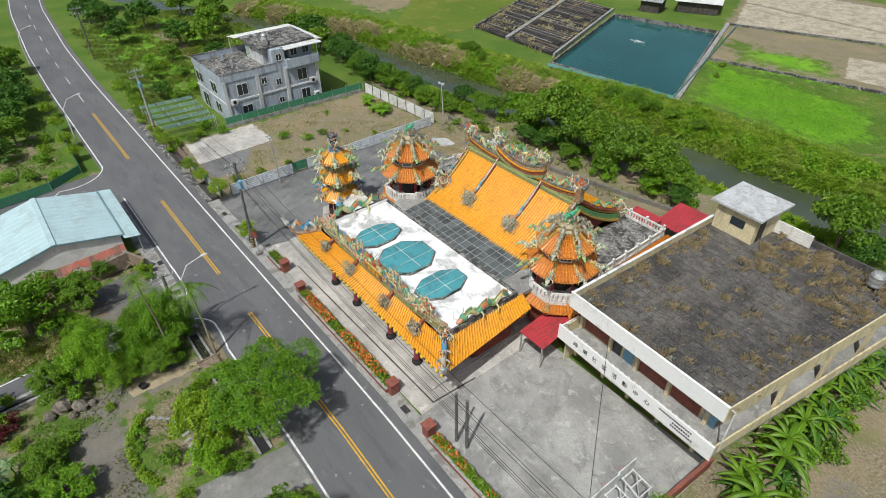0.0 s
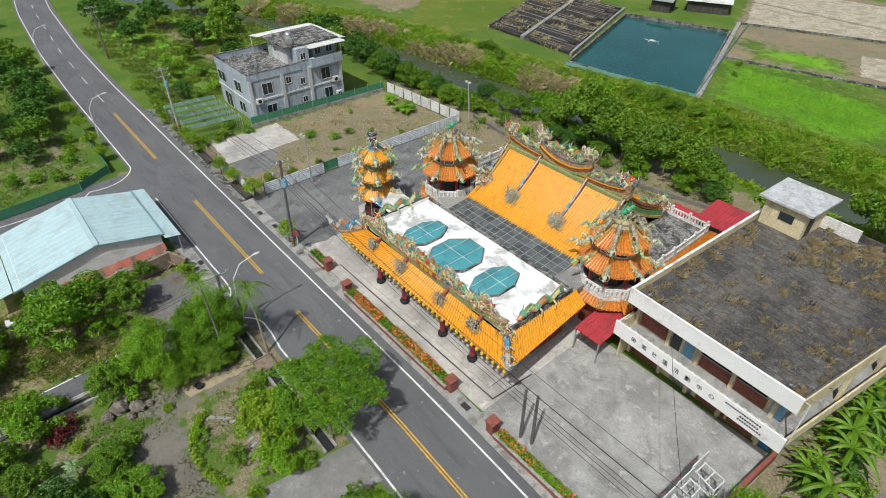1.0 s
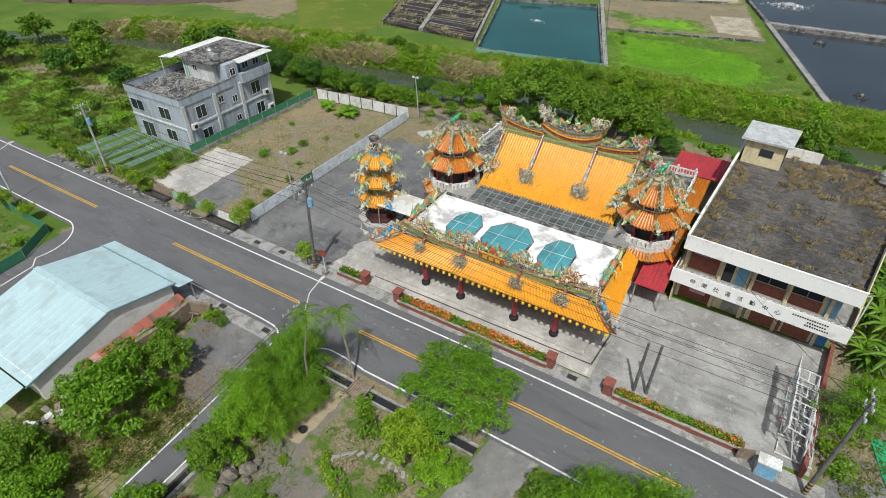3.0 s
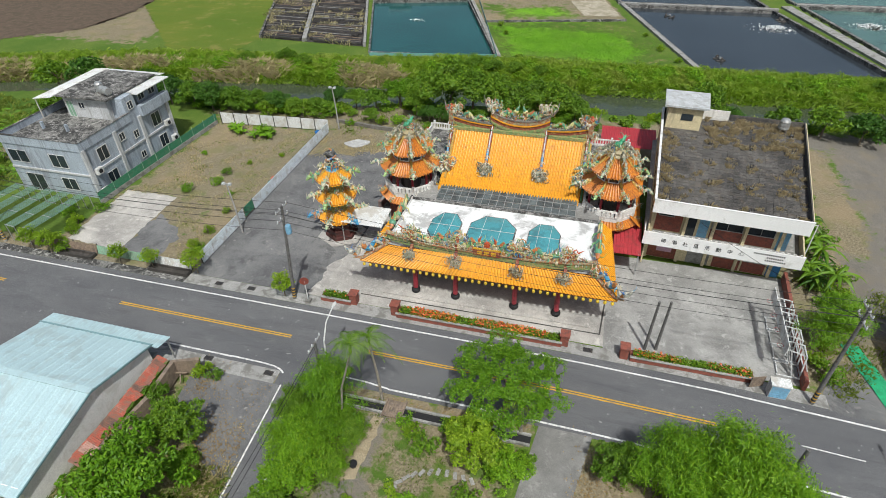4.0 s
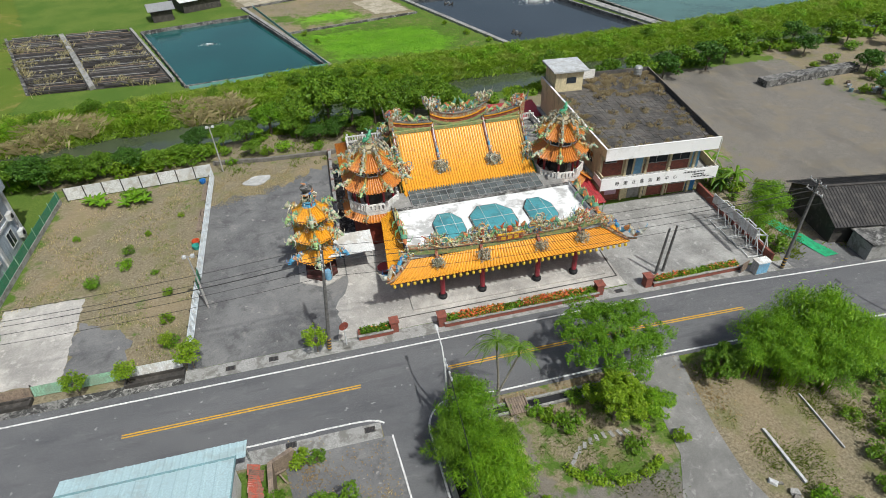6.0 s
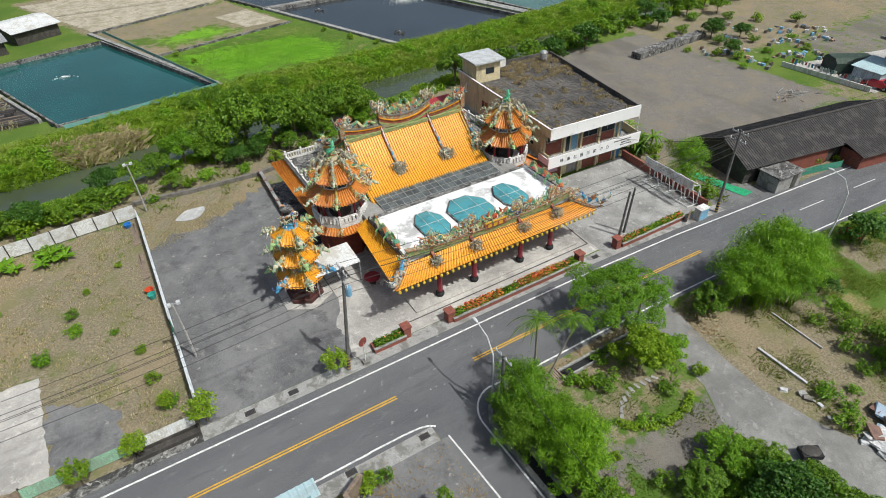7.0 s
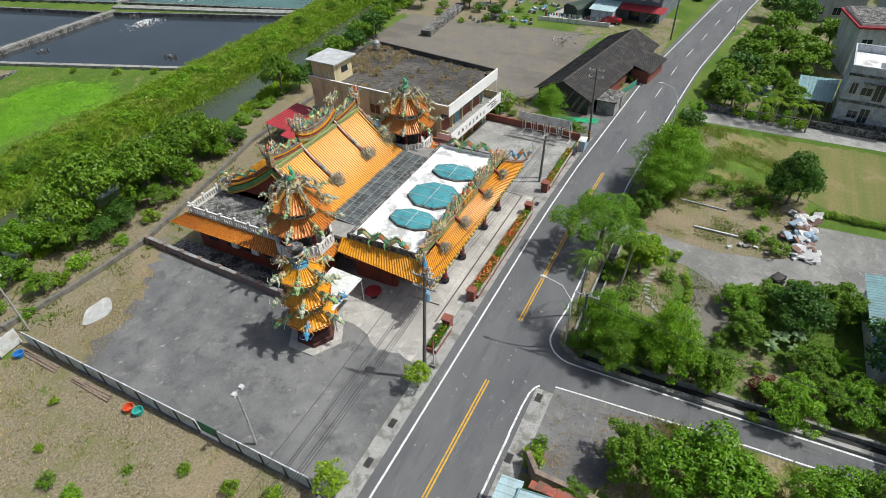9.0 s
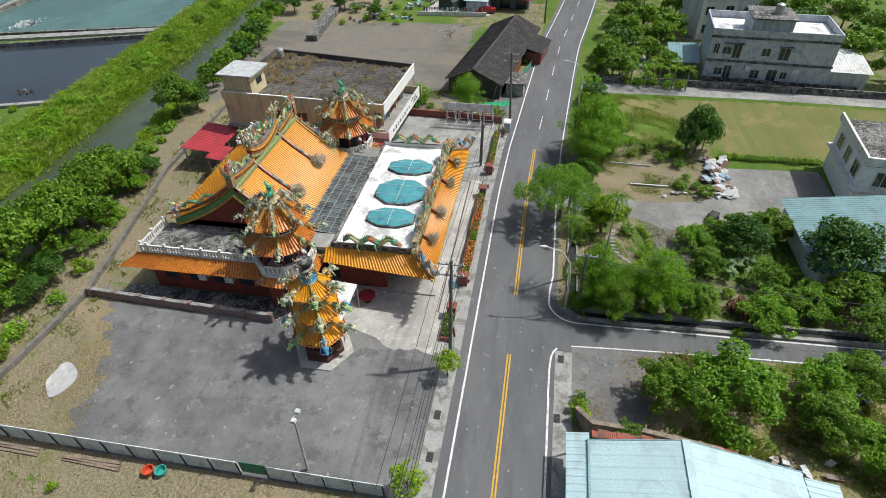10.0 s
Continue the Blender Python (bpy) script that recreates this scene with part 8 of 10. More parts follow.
# bamboo row
for x, y, s in ((15.6, -6.9, 0.95), (17.0, -8.4, 0.85), (18.9, -7.2, 1.2), (20.9, -8.3, 1.05), (19.6, -9.8, 0.8), (23.0, -9.0, 0.8)):
    BAMBOO.put(x, y, s * 1.1)
MANGO.put(12.6, -6.6, 0.95, which=0)
BROAD.put(23.6, -10.4, 0.5, which=0)
BROAD.put(21.4, -20.3, 0.86, which=0, tall=1.5)
BROAD.put(20.6, -19.0, 0.62, which=0, tall=1.3)
BROAD.put(22.2, -21.4, 0.6, which=0, tall=1.4)
for i in range(16):
    SHRUB.put(20.4 + 0.1 * math.sin(i), -23.4 - i * 0.75, 0.55 + 0.06 * (i % 3))
for x, y, s in ((20.1, -17.9, 1.2), (21.0, -14.2, 1.2), (18.8, -15.8, 1.0), (17.6, -17.8, 0.9), (12.8, -17.4, 1.0), (11.3, -19.9, 1.1), (13.0, -19.2, 0.8), (22.4, -16.4, 1.1), (22.8, -12.6, 1.0), (19.4, -12.6, 0.8), (15.0, -18.4, 0.6)):
    SHRUB.put(x, y, s)
for x, y, s in ((-0.7, -7.8, 1.15), (-1.8, -7.0, 0.9), (3.1, -10.7, 0.95), (6.6, -11.0, 0.75), (-0.8, -11.9, 0.7), (0.4, -12.2, 0.55), (-2.6, -6.2, 0.8), (0.6, -5.8, 0.8), (2.2, -5.6, 0.8), (6.6, -7.0, 0.7), (-4.6, -12.9, 0.5), (-20.2, -5.6, 1.0), (-19.0, -5.8, 0.7), (-15.6, -19.6, 0.9), (-10.2, -19.0, 0.6), (-4.6, -27.2, 0.9), (-3.2, -16.0, 0.8), (0.2, -19.0, 0.8), (4.4, -17.6, 0.7), (-5.2, -19.0, 0.7)):
    SHRUB.put(x, y, s)
for x, y, s in ((46, -11.5, 0.9), (53, -11.0, 1.0), (50, -15.0, 0.8), (57.5, -15.5, 1.0), (64, -12.5, 1.0), (68, -21, 1.1), (60, -18, 0.9)):
    FAR_TREE.put(x, y, s * 0.9, which=1)
for x, y, s in ((39.8, -7.8, 1.2), (42.0, -8.4, 1.3), (47.2, -9.4, 1.3), (51.0, -9.6, 1.2), (55.5, -10.5, 1.4), (61.0, -11.8, 1.3), (66.0, -13.0, 1.4), (72.0, -13.4, 1.4), (48.5, -17.5, 1.2), (54.0, -18.6, 1.3), (45.0, -17.0, 1.1)):
    SHRUB.put(x, y, s)
# right of the road, far
for x, y, s in ((34.0, -8.3, 0.7), (44.0, -12.4, 0.9), (49.4, -10.9, 1.0), (52.0, -17.5, 0.9), (47.5, -20.0, 0.8), (55.0, -13.0, 1.0), (60.5, -14.8, 1.1), (66.0, -18.0, 1.2), (58.0, -20.0, 1.1), (63.0, -22.5, 1.1), (75.0, -25.0, 1.2), (70.0, -14.5, 1.0), (78.0, -17.0, 1.1), (84.0, -20.0, 1.2), (90.0, -16.0, 1.1), (98.0, -20.0, 1.2), (108, -24, 1.3), (56.0, -40.0, 1.3), (62, -44, 1.4), (70, -46, 1.4), (52, -48, 1.3), (46, -52, 1.2), (80, -40, 1.3), (88, -36, 1.3), (100, -38, 1.4), (118, -30, 1.4), (112, -40, 1.4), (33, -60, 1.2), (26, -58, 1.0)):
    FAR_TREE.put(x, y, s)
for x, y in ((41.5, -14.0), (41.2, -16.0), (41.0, -18.0), (40.8, -20.0), (40.6, -22.0), (43.5, -17.5), (43.3, -20.5), (45.5, -14.5)):
    PALM.put(x, y, 0.85, which=1)
    SHRUB.put(x + 0.8, y + 0.6, 1.1)
for x, y, s in ((36.0, -7.0, 1.2), (35.2, -6.4, 0.8), (38.0, -7.2, 0.9), (33.2, -7.4, 1.0)):
    SHRUB.put(x, y, s)
# verge trees on the far side
for x, y, s in ((-18.2, 4.6, 0.9), (-28.4, 5.6, 1.0), (-30.7, 8.6, 0.55), (-33.2, 5.2, 0.8), (-37.0, 5.0, 0.8), (-45.6, 4.8, 0.9), (-48.0, 4.9, 0.9), (-50.4, -5.4, 0.8), (-55.0, -5.6, 0.9), (-61.5, -5.4, 0.9), (-68, -5.6, 0.9), (-76, -5.6, 0.9)):
    STREET.put(x, y, s)
for x, y, s in ((-31.3, 12.0, 0.75), (-31.5, 16.0, 0.6), (-36.3, 21.5, 0.85), (-36.4, 23.8, 0.75), (-39.0, 19.0, 0.9), (-31.8, 29.7, 0.5), (-33.3, 19.6, 0.4), (-35.0, 27.0, 0.45), (-42.5, 28.0, 0.5), (-30.5, 8.8, 0.8), (-44.5, 5.3, 1.0), (-46.5, 6.2, 1.1), (-46.2, 8.5, 1.0), (-46.0, 13.0, 0.9), (-49.5, 11.5, 1.2), (-47.0, 10.0, 1.0)):
    SHRUB.put(x, y, s)
for x, y, s in ((-41.8, 35.2, 1.3), (-37.6, 35.0, 1.3), (-36.4, 34.2, 1.1), (-40.9, 34.6, 1.0), (-38.4, 34.0, 1.0), (-42.6, 35.6, 1.0)):
    CYCAD.put(x, y, s)
for x, y, s in ((-38.0, 35.6, 1.2), (-36.6, 35.4, 0.9)):
    SHRUB.put(x, y, s)
for x, y, s in ((28.9, 9.8, 1.15),):
    FEATHER.put(x, y, s, which=0)
SHRUB.put(28.3, 6.2, 1.3)
SHRUB.put(27.9, 7.6, 1.0)
for i in range(30):
    BANANA.put(29.3 + rng.uniform(0, 2.4), 17.0 + i * 0.7, rng.uniform(0.6, 1.0), tall=rng.uniform(0.8, 1.3), which=i % 2)
for i in range(16):
    SHRUB.put(29.0 + rng.uniform(0, 3.6), 15.5 + i * 1.2 + rng.uniform(-0.5, 0.5), rng.uniform(0.6, 1.3))
# trees on the near bank of the canal
for x, y, s, w in ((-31.0, 46.3, 0.7, 0), (-28.0, 46.8, 0.7, 1), (-24.8, 46.8, 0.75, 1), (-18.0, 46.2, 0.8, 1), (-16.8, 48.6, 1.2, 2), (-13.2, 47.8, 1.5, 1), (-9.8, 47.6, 1.4, 2), (-6.4, 47.6, 1.25, 1), (-3.4, 47.6, 1.15, 2), (-0.6, 48.0, 1.15, 1), (2.2, 48.2, 1.2, 2), (5.0, 48.0, 0.95, 1),
                   (-15.4, 44.4, 0.55, 0), (-12.4, 45.0, 0.65, 0), (-8.5, 44.8, 0.6, 1), (-24.0, 42.6, 0.5, 1), (6.9, 46.4, 0.55, 0), (22.4, 51.0, 1.2, 1), (25.4, 50.2, 0.8, 0)):
    BROAD.put(x, y, s, which=w, tall=1.25 if s > 1.1 else 1.0)
for x, y, s in ((-21.4, 48.8, 1.45), (-3.0, 45.6, 0.85), (3.4, 46.6, 0.9)):
    MANGO.put(x, y, s, which=1, tall=1.05)
for x, y, s, w in ((-62, 42.5, 1.0, 0), (-57.5, 41.8, 1.0, 0), (-53, 41.3, 0.95, 1), (-49.5, 41.0, 0.95, 0), (-46, 42.0, 0.85, 1), (-42.6, 42.4, 0.75, 1), (-39.2, 42.8, 0.7, 0), (-35.8, 42.2, 0.65, 1), (-32.8, 43.4, 0.6, 1)):
    BROAD.put(x, y, s, which=w)
for x, y, s, w in ((33, 51.5, 0.9, 1), (38.0, 51.6, 1.0, 1), (42.5, 50.8, 0.9, 0), (46.5, 52.4, 1.0, 1), (51.5, 52.0, 1.0, 0), (56.5, 54.0, 1.0, 1), (62, 56.5, 0.9, 1), (68, 57, 0.8, 1), (74, 58.5, 0.9, 0), (82, 58, 0.9, 1), (92, 58, 1.0, 1), (104, 58, 1.1, 0), (-68, 41.5, 1.1, 1), (-74, 43.2, 1.2, 0), (-80, 42.5, 1.1, 1)):
    FAR_TREE.put(x, y, s, which=w)
for x, y, s in ((-22, 42.2, 1.1), (-19.8, 43.0, 1.3), (-15.2, 42.2, 1.0), (-11.0, 42.8, 1.2), (-6.5, 44.0, 1.2), (-2.0, 44.8, 1.1), (3.6, 46.2, 1.3), (8.0, 47.0, 1.2), (-26.5, 41.0, 0.8), (-27.6, 44.0, 1.0)):
    SHRUB.put(x, y, s)
for x, y, s in ((58, -34, 1.1), (66, -36, 1.2), (56, -52, 1.2), (64, -56, 1.3), (72, -54, 1.3), (80, -50, 1.3), (88, -46, 1.3), (74, -42, 1.2), (96, -50, 1.4), (60, -64, 1.3), (84, -62, 1.4), (70, -66, 1.4), (104, -46, 1.4), (110, -58, 1.4)):
    FAR_TREE.put(x, y, s)
for i in range(20):
    SHRUB.put(-55 + i * 1.35, 42.6 + 1.2 * math.sin(i * 2.1) + max(0.0, i - 14) * 0.15, 1.4 + 0.5 * math.sin(i * 1.3) ** 2)
# bushes on the far bank
for x, y, s in ((-17, 65.5, 0.6), (-13.5, 66.2, 0.7), (-10.0, 65.4, 0.65), (-6.5, 65.8, 0.55), (-2.0, 65.6, 0.5), (-30, 63.5, 0.5), (-44, 61.5, 0.6), (-48, 62.5, 0.7), (-55, 60.5, 0.6), (38, 68.0, 0.5), (50, 69.2, 0.55), (62, 69.5, 0.6), (70, 70.5, 0.6)):
    BROAD.put(x, y, s, which=1 if s < 0.6 else 2)
for x, y, s in ((70, 33, 1.2), (74, 40, 1.4), (80, 37, 1.1), (77, 32, 1.0), (85, 42, 1.3), (88, 49, 1.4), (73, 48, 1.5), (82, 53, 1.6), (69, 47, 1.0), (92, 45, 1.4), (67, 29.5, 0.9), (68.5, 36.0, 1.1), (84, 29, 1.0), (66, 40.5, 0.8), (79, 45, 1.3), (87, 34, 1.1), (72.5, 29, 0.8), (98, 40, 1.5)):
    SHRUB.put(x, y, s)
for x, y, s in ((72, 53, 0.8), (84, 56, 0.9), (75.5, 43.0, 0.8), (90, 53, 0.8), (70.5, 35.0, 0.6), (80.0, 40.0, 0.6)):
    FAR_TREE.put(x, y, s)
# left distance
for x, y, s in ((-71, -9, 1.1), (-66, -10.5, 1.0), (-60, -11, 1.0), (-78, -8.5, 1.2), (-93, -6.8, 1.1), (-99, -9, 1.2), (-86, -10, 1.2), (-106, 20, 1.3), (-90, 22, 1.1), (-87, 26, 1.1), (-113, 13.5, 1.2), (-82, 18, 0.7), (-76, 24, 0.8), (-99, 13, 1.0), (-94, 30, 1.2), (-100, 33, 1.3), (-112, 30, 1.3), (-70, 32, 1.0), (-66, 36, 1.1), (-120, 12, 1.3), (-128, 16, 1.4), (-75, 12.5, 0.6), (-65, 10.5, 0.6), (-130, -10, 1.3), (-116, -12, 1.3), (-81, -20, 1.2), (-90, -25, 1.3), (-100, -18, 1.2)):
    FAR_TREE.put(x, y, s)
for x, y, s in ((-56, -13, 0.7), (-60, -17, 0.8), (-53.5, -21, 0.75), (-66, -14, 0.8), (-58, -25, 0.9), (-70, -20, 0.9), (-50, -27, 0.8), (-64, -28, 1.0), (-74, -27, 1.0), (-55, -33, 1.0)):
    FAR_TREE.put(x, y, s)
for x, y, s in ((-47, -8.5, 1.0), (-48.5, -11, 1.2), (-50, -13.5, 1.1), (-51, -16, 1.3), (-53, -9.0, 1.2), (-56, -8.4, 1.0), (-59.5, -7.6, 1.0), (-63, 6.0, 1.2), (-60.2, 5.6, 1.3), (-57, 5.0, 1.2), (-66, 6.4, 1.3), (-70, 7.0, 1.5), (-74, 6.2, 1.3), (-53.5, 5.4, 0.9), (-62.5, 12.5, 1.5), (-65.5, 16, 1.4), (-69, 19.5, 1.6), (-73, 17.0, 1.5), (-79, 15, 1.6), (-84, 14, 1.5), (-60.5, 17, 1.3), (-62, 22, 1.5), (-61.5, 27, 1.5)):
    SHRUB.put(x, y, s)


# ---- reeds, grass and scrub that nobody could count ----
def blades(name, px, py, pz, per, height, width, leaf, label, seed, category="grass", spread=0.35, lean=0.5):
    r = np.random.RandomState(seed)
    n = len(px) * per
    bx_, by_, bz_ = (np.repeat(a, per) for a in (px, py, pz))
    h = np.repeat(height if np.ndim(height) else np.full(len(px), height), per) * r.uniform(0.55, 1.15, n)
    bx_, by_ = bx_ + r.normal(0, spread, n), by_ + r.normal(0, spread, n)
    a = r.uniform(0, 2 * np.pi, n)
    tilt = r.uniform(0.1, lean, n) * h
    tx, ty = bx_ + np.cos(a) * tilt, by_ + np.sin(a) * tilt
    w = width * r.uniform(0.6, 1.4, n)
    sx, sy = -np.sin(a) * w, np.cos(a) * w
    mx, my, mz = bx_ + np.cos(a) * tilt * 0.35, by_ + np.sin(a) * tilt * 0.35, bz_ + h * 0.62
    v = np.stack([np.stack([bx_ - sx, by_ - sy, bz_ - 0.1], 1), np.stack([bx_ + sx, by_ + sy, bz_ - 0.1], 1), np.stack([mx + sx, my + sy, mz], 1), np.stack([tx, ty, bz_ + h * r.uniform(0.75, 1.0, n)], 1)], 1).reshape(-1, 3)
    single(name, arrays(name, v, np.arange(4 * n).reshape(-1, 4)), leaf, label=label, category=category, kind="stuff")


def bank_z(x, y):
    d = np.abs(y - canal_y(x)) - canal_w(x)
    t = np.clip((1.6 - d) / 2.6, 0, 1)
    rise = np.clip((d - 1.5) / 3.0, 0, 1) * np.clip((12 - d) / 6.0, 0, 1) * (y > canal_y(x))
    return -3.0 * t * t * (3 - 2 * t) + 0.5 * rise


def bank_points(n, x0, x1, d0, d1, side, seed, clump=0.0):
    r = np.random.RandomState(seed)
    x = r.uniform(x0, x1, n * 2)
    d = r.uniform(d0, d1, n * 2)
    y = canal_y(x) + side * (canal_w(x) + d)
    f = np.sin(x * 0.31 + 1.7 * np.sin(y * 0.4)) + np.cos(x * 0.83 + y * 0.57) * 0.6
    keep = f > clump
    x, y = x[keep][:n], y[keep][:n]
    return x, y, bank_z(x, y)


x_, y_, z_ = bank_points(7000, -110, 115, 0.3, 10.5, 1, 1, -2)
blades("reeds", x_, y_, z_, 12, 0.75, 0.06, REED, "dense green reeds along the far canal bank", 2, "reeds", 0.45, 2.0)
r_ = np.random.RandomState(14)
x_, y_, z_ = bank_points(62000, -110, 115, 0.1, 10.5, 1, 15, -2)
h_ = 0.45 + 0.45 * np.sin(x_ * 0.9 + 2.0 * np.sin(y_ * 0.7)) * np.cos(y_ * 1.1 - x_ * 0.35) + 0.25 * np.sin(x_ * 2.3 + y_ * 1.9)
c_ = np.stack([x_, y_, z_ + 0.35 + np.maximum(0.0, h_) * r_.uniform(0.5, 1.0, len(x_))], 1)
single("reed_leaves", leaf_mesh("reed_leaves", c_, np.stack([0.8 * np.cos(x_ * 1.9 + y_), -0.25 + 0.6 * np.sin(y_ * 1.7), np.ones(len(x_))], 1), 0.85, 0.11, 16, 0.3), REED, label="arching yellow-green reed leaves on a canal bank", category="reeds", kind="stuff")
x_, y_, z_ = bank_points(1100, -110, -25, 0.3, 5.0, 1, 3, 0.1)
blades("dry_reeds", x_, y_, z_, 14, 1.3, 0.055, REED_DRY, "dry tan reeds on the canal bank", 4, "reeds", 0.35, 1.4)
x_, y_, z_ = bank_points(1500, -60, 100, 0.2, 3.5, -1, 5, 0.0)
blades("bank_grass", x_, y_, z_, 12, 0.6, 0.05, REED, "rough grass on the near canal bank", 6, "grass", 0.35, 1.4)


def scrub(name, places, per, size, leaf, label, seed):
    r = np.random.RandomState(seed)
    blobs = [(x, y, z + s * 0.35, s, s, s * 0.75) for x, y, z, s in places]
    p, d = cloud(blobs, per * len(blobs), seed, 0.4)
    single(name, leaf_mesh(name, p, d, size, 0.45, seed), leaf, label=label, category="scrub", kind="stuff")


r_ = np.random.RandomState(8)
places = []
for i in range(150):
    x = r_.uniform(-70, 105)
    d = r_.uniform(1.5, 7.5)
    y = float(canal_y(x) + canal_w(x) + d)
    places.append((x, y, float(bank_z(np.array(x), np.array(y))), r_.uniform(0.6, 1.6)))
scrub("bank_scrub", places, 260, 0.34, LEAF_BRIGHT, "light green scrub on the far canal bank", 9)
places = []
for i in range(110):
    x = r_.uniform(-75, 110)
    if -34 < x < -24:
        continue
    d = r_.uniform(2.6, 5.5)
    y = float(canal_y(x) - canal_w(x) - d)
    places.append((x, y, float(bank_z(np.array(x), np.array(y))), r_.uniform(0.5, 1.1)))
scrub("bank_scrub", places, 220, 0.36, LEAF, "mid-green scrub on the near canal bank", 10)


def meadow(name, poly, n, height, width, leaf, label, seed, per=8, clump=-0.3, lean=1.6):
    r = np.random.RandomState(seed)
    xs, ys = [p[0] for p in poly], [p[1] for p in poly]
    x, y = r.uniform(min(xs), max(xs), n * 3), r.uniform(min(ys), max(ys), n * 3)
    f = np.sin(x * 0.7 + 1.9 * np.sin(y * 0.5)) + 0.7 * np.cos(x * 1.7 - y * 1.3)
    keep = (inside(x, y, poly) > 0) & (f > clump)
    for p_ in (rect(-46, 6.5, -37.5, 17.5), rect(-38, 6.5, -33, 12), rect(-21.8, -13.2, -14.8, -4), rect(4.5, -36, 10.6, -4), rect(8, -36, 18.5, -22.5)):
        keep &= ~((inside(x, y, p_) > 0))
    x, y = x[keep][:n], y[keep][:n]
    blades(name, x, y, np.zeros(len(x)), per, height, width, leaf, label, seed, "grass", 0.3, lean)


meadow("lot_weeds", rect(-46.5, 6.5, -29.4, 37.5), 180, 0.16, 0.03, WEED, "thin weeds and dry grass on a bare lot", 21, 7, 0.2)
meadow("lot_straw", rect(-46.5, 6.5, -29.4, 37.5), 900, 0.14, 0.025, REED_DRY, "dry straw on a bare lot", 22, 7, -0.2)
meadow("garden_grass", rect(-9.5, -30, 6, -4.6), 1500, 0.16, 0.014, WEED, "rough grass in a garden", 23, 7, 0.1)
meadow("verge_grass", rect(-24, -40, -13.2, -13.0), 3600, 0.32, 0.014, WEED, "rough grass beside a farmhouse", 24, 7, -0.5)
meadow("verge_straw", rect(-24, -40, -13.2, -13.0), 900, 0.4, 0.014, REED_DRY, "tan dry grass beside a side road", 25, 7, 0.3)
meadow("lot_edge_straw", [(-28.6, 30.6), (-23.5, 31.6), (-17, 35.4), (-17.5, 38.4), (-28.6, 38.0)], 520, 0.12, 0.016, REED_DRY, "dry straw along the broken edge of a parking lot", 33, 8, -0.9)
meadow("field_grass", rect(23, -20, 38, -7.2), 2600, 0.14, 0.014, WEED, "rough green grass in patches", 26, 7, -0.2)
meadow("vacant_weeds", rect(11, -20, 24, -4.6), 1400, 0.17, 0.014, WEED, "weeds on a vacant plot", 27, 7, 0.2)
meadow("side_weeds", rect(28.5, 4.5, 36, 19), 300, 0.3, 0.03, WEED, "weeds beside a gravel yard", 28, 7, 0.2)
meadow("rear_weeds", rect(-28, 38, 30, 47), 450, 0.3, 0.03, WEED, "weeds behind the temple", 29, 7, 0.1)
meadow("strip_grass", [(63.5, 27.5), (72.6, 26.4), (74.0, 9.8), (64.5, 12.5)], 1500, 0.3, 0.03, WEED, "tall yellow-green grass strip", 30, 8, -3)
meadow("left_field", rect(-100, -40, -46, -7), 2500, 0.3, 0.03, WEED, "short green field grass", 31, 6, -0.6)
meadow("plot_grass", rect(-118, 7, -63, 38), 2500, 0.6, 0.03, WEED, "rough green grass plot", 32, 7, -0.4)

# low lush grass beside the ponds
r_ = np.random.RandomState(60)
x_, y_ = r_.uniform(-18, 25, 60000), r_.uniform(71, 102, 60000)
g_ = inside(x_, y_, [(-9, 77), (11, 75.5), (15, 83), (10, 93), (-15.5, 94)])
k_ = (inside(x_, y_, [(-9, 73.5), (23.5, 72), (12.5, 101.5), (-17, 95)]) > 0) & (r_.rand(len(x_)) < 0.12 + 0.6 * np.clip(g_ / 5 + 0.4, 0, 1))
x_, y_ = x_[k_], y_[k_]
c_ = np.stack([x_, y_, 0.06 + 0.16 * r_.rand(len(x_))], 1)
LUSH = foliage("lush grass blade", (0.1, 0.25, 0.014), (0.145, 0.33, 0.018), (0.2, 0.41, 0.03), through=0.5)
single("lush_grass", leaf_mesh("lush_grass", c_, np.tile([0, -0.1, 1.6], (len(x_), 1)), 0.42, 0.12, 61), LUSH, label="lush bright green grass beside fish ponds", category="grass", kind="stuff")
for x, y, s in ((-7, 73.0, 1.0), (-3, 72.2, 0.8), (2, 72.0, 0.9), (8, 71.6, 1.1), (14, 71.0, 1.0), (19, 71.2, 1.2), (23, 72.0, 0.9), (21, 78, 0.8), (18, 84, 0.9), (15.5, 92, 0.7), (-12, 88, 0.7), (-14, 94, 0.8)):
    SHRUB.put(x, y, s, which=0)


# fallen leaves and dry weeds on the apron, the path and the plot edge
r_ = np.random.RandomState(71)
lx = np.concatenate([r_.normal(-15.6, 1.7, 900), r_.normal(-19.6, 0.7, 260), r_.uniform(-20, -14, 300), r_.normal(11.0, 0.7, 260), r_.uniform(-8.5, 6.5, 240)])
ly = np.concatenate([r_.normal(-11.4, 1.2, 900), r_.normal(-6.6, 1.0, 260), r_.uniform(-12, -5.3, 300), r_.normal(-7.8, 1.5, 260), r_.normal(-4.3, 0.25, 240)])
k_ = (lx < -13.6) | (lx > -9.0)
c_ = np.stack([lx[k_], ly[k_], np.full(int(k_.sum()), 0.035)], 1)
single("leaf_litter", leaf_mesh("leaf_litter", c_, np.tile([0, 0, 4.0], (len(c_), 1)), 0.16, 0.45, 72), foliage("fallen leaf", (0.16, 0.1, 0.05), (0.3, 0.21, 0.1), (0.42, 0.31, 0.17)), label="dry brown fallen leaves on asphalt and soil", category="leaf litter", kind="stuff")
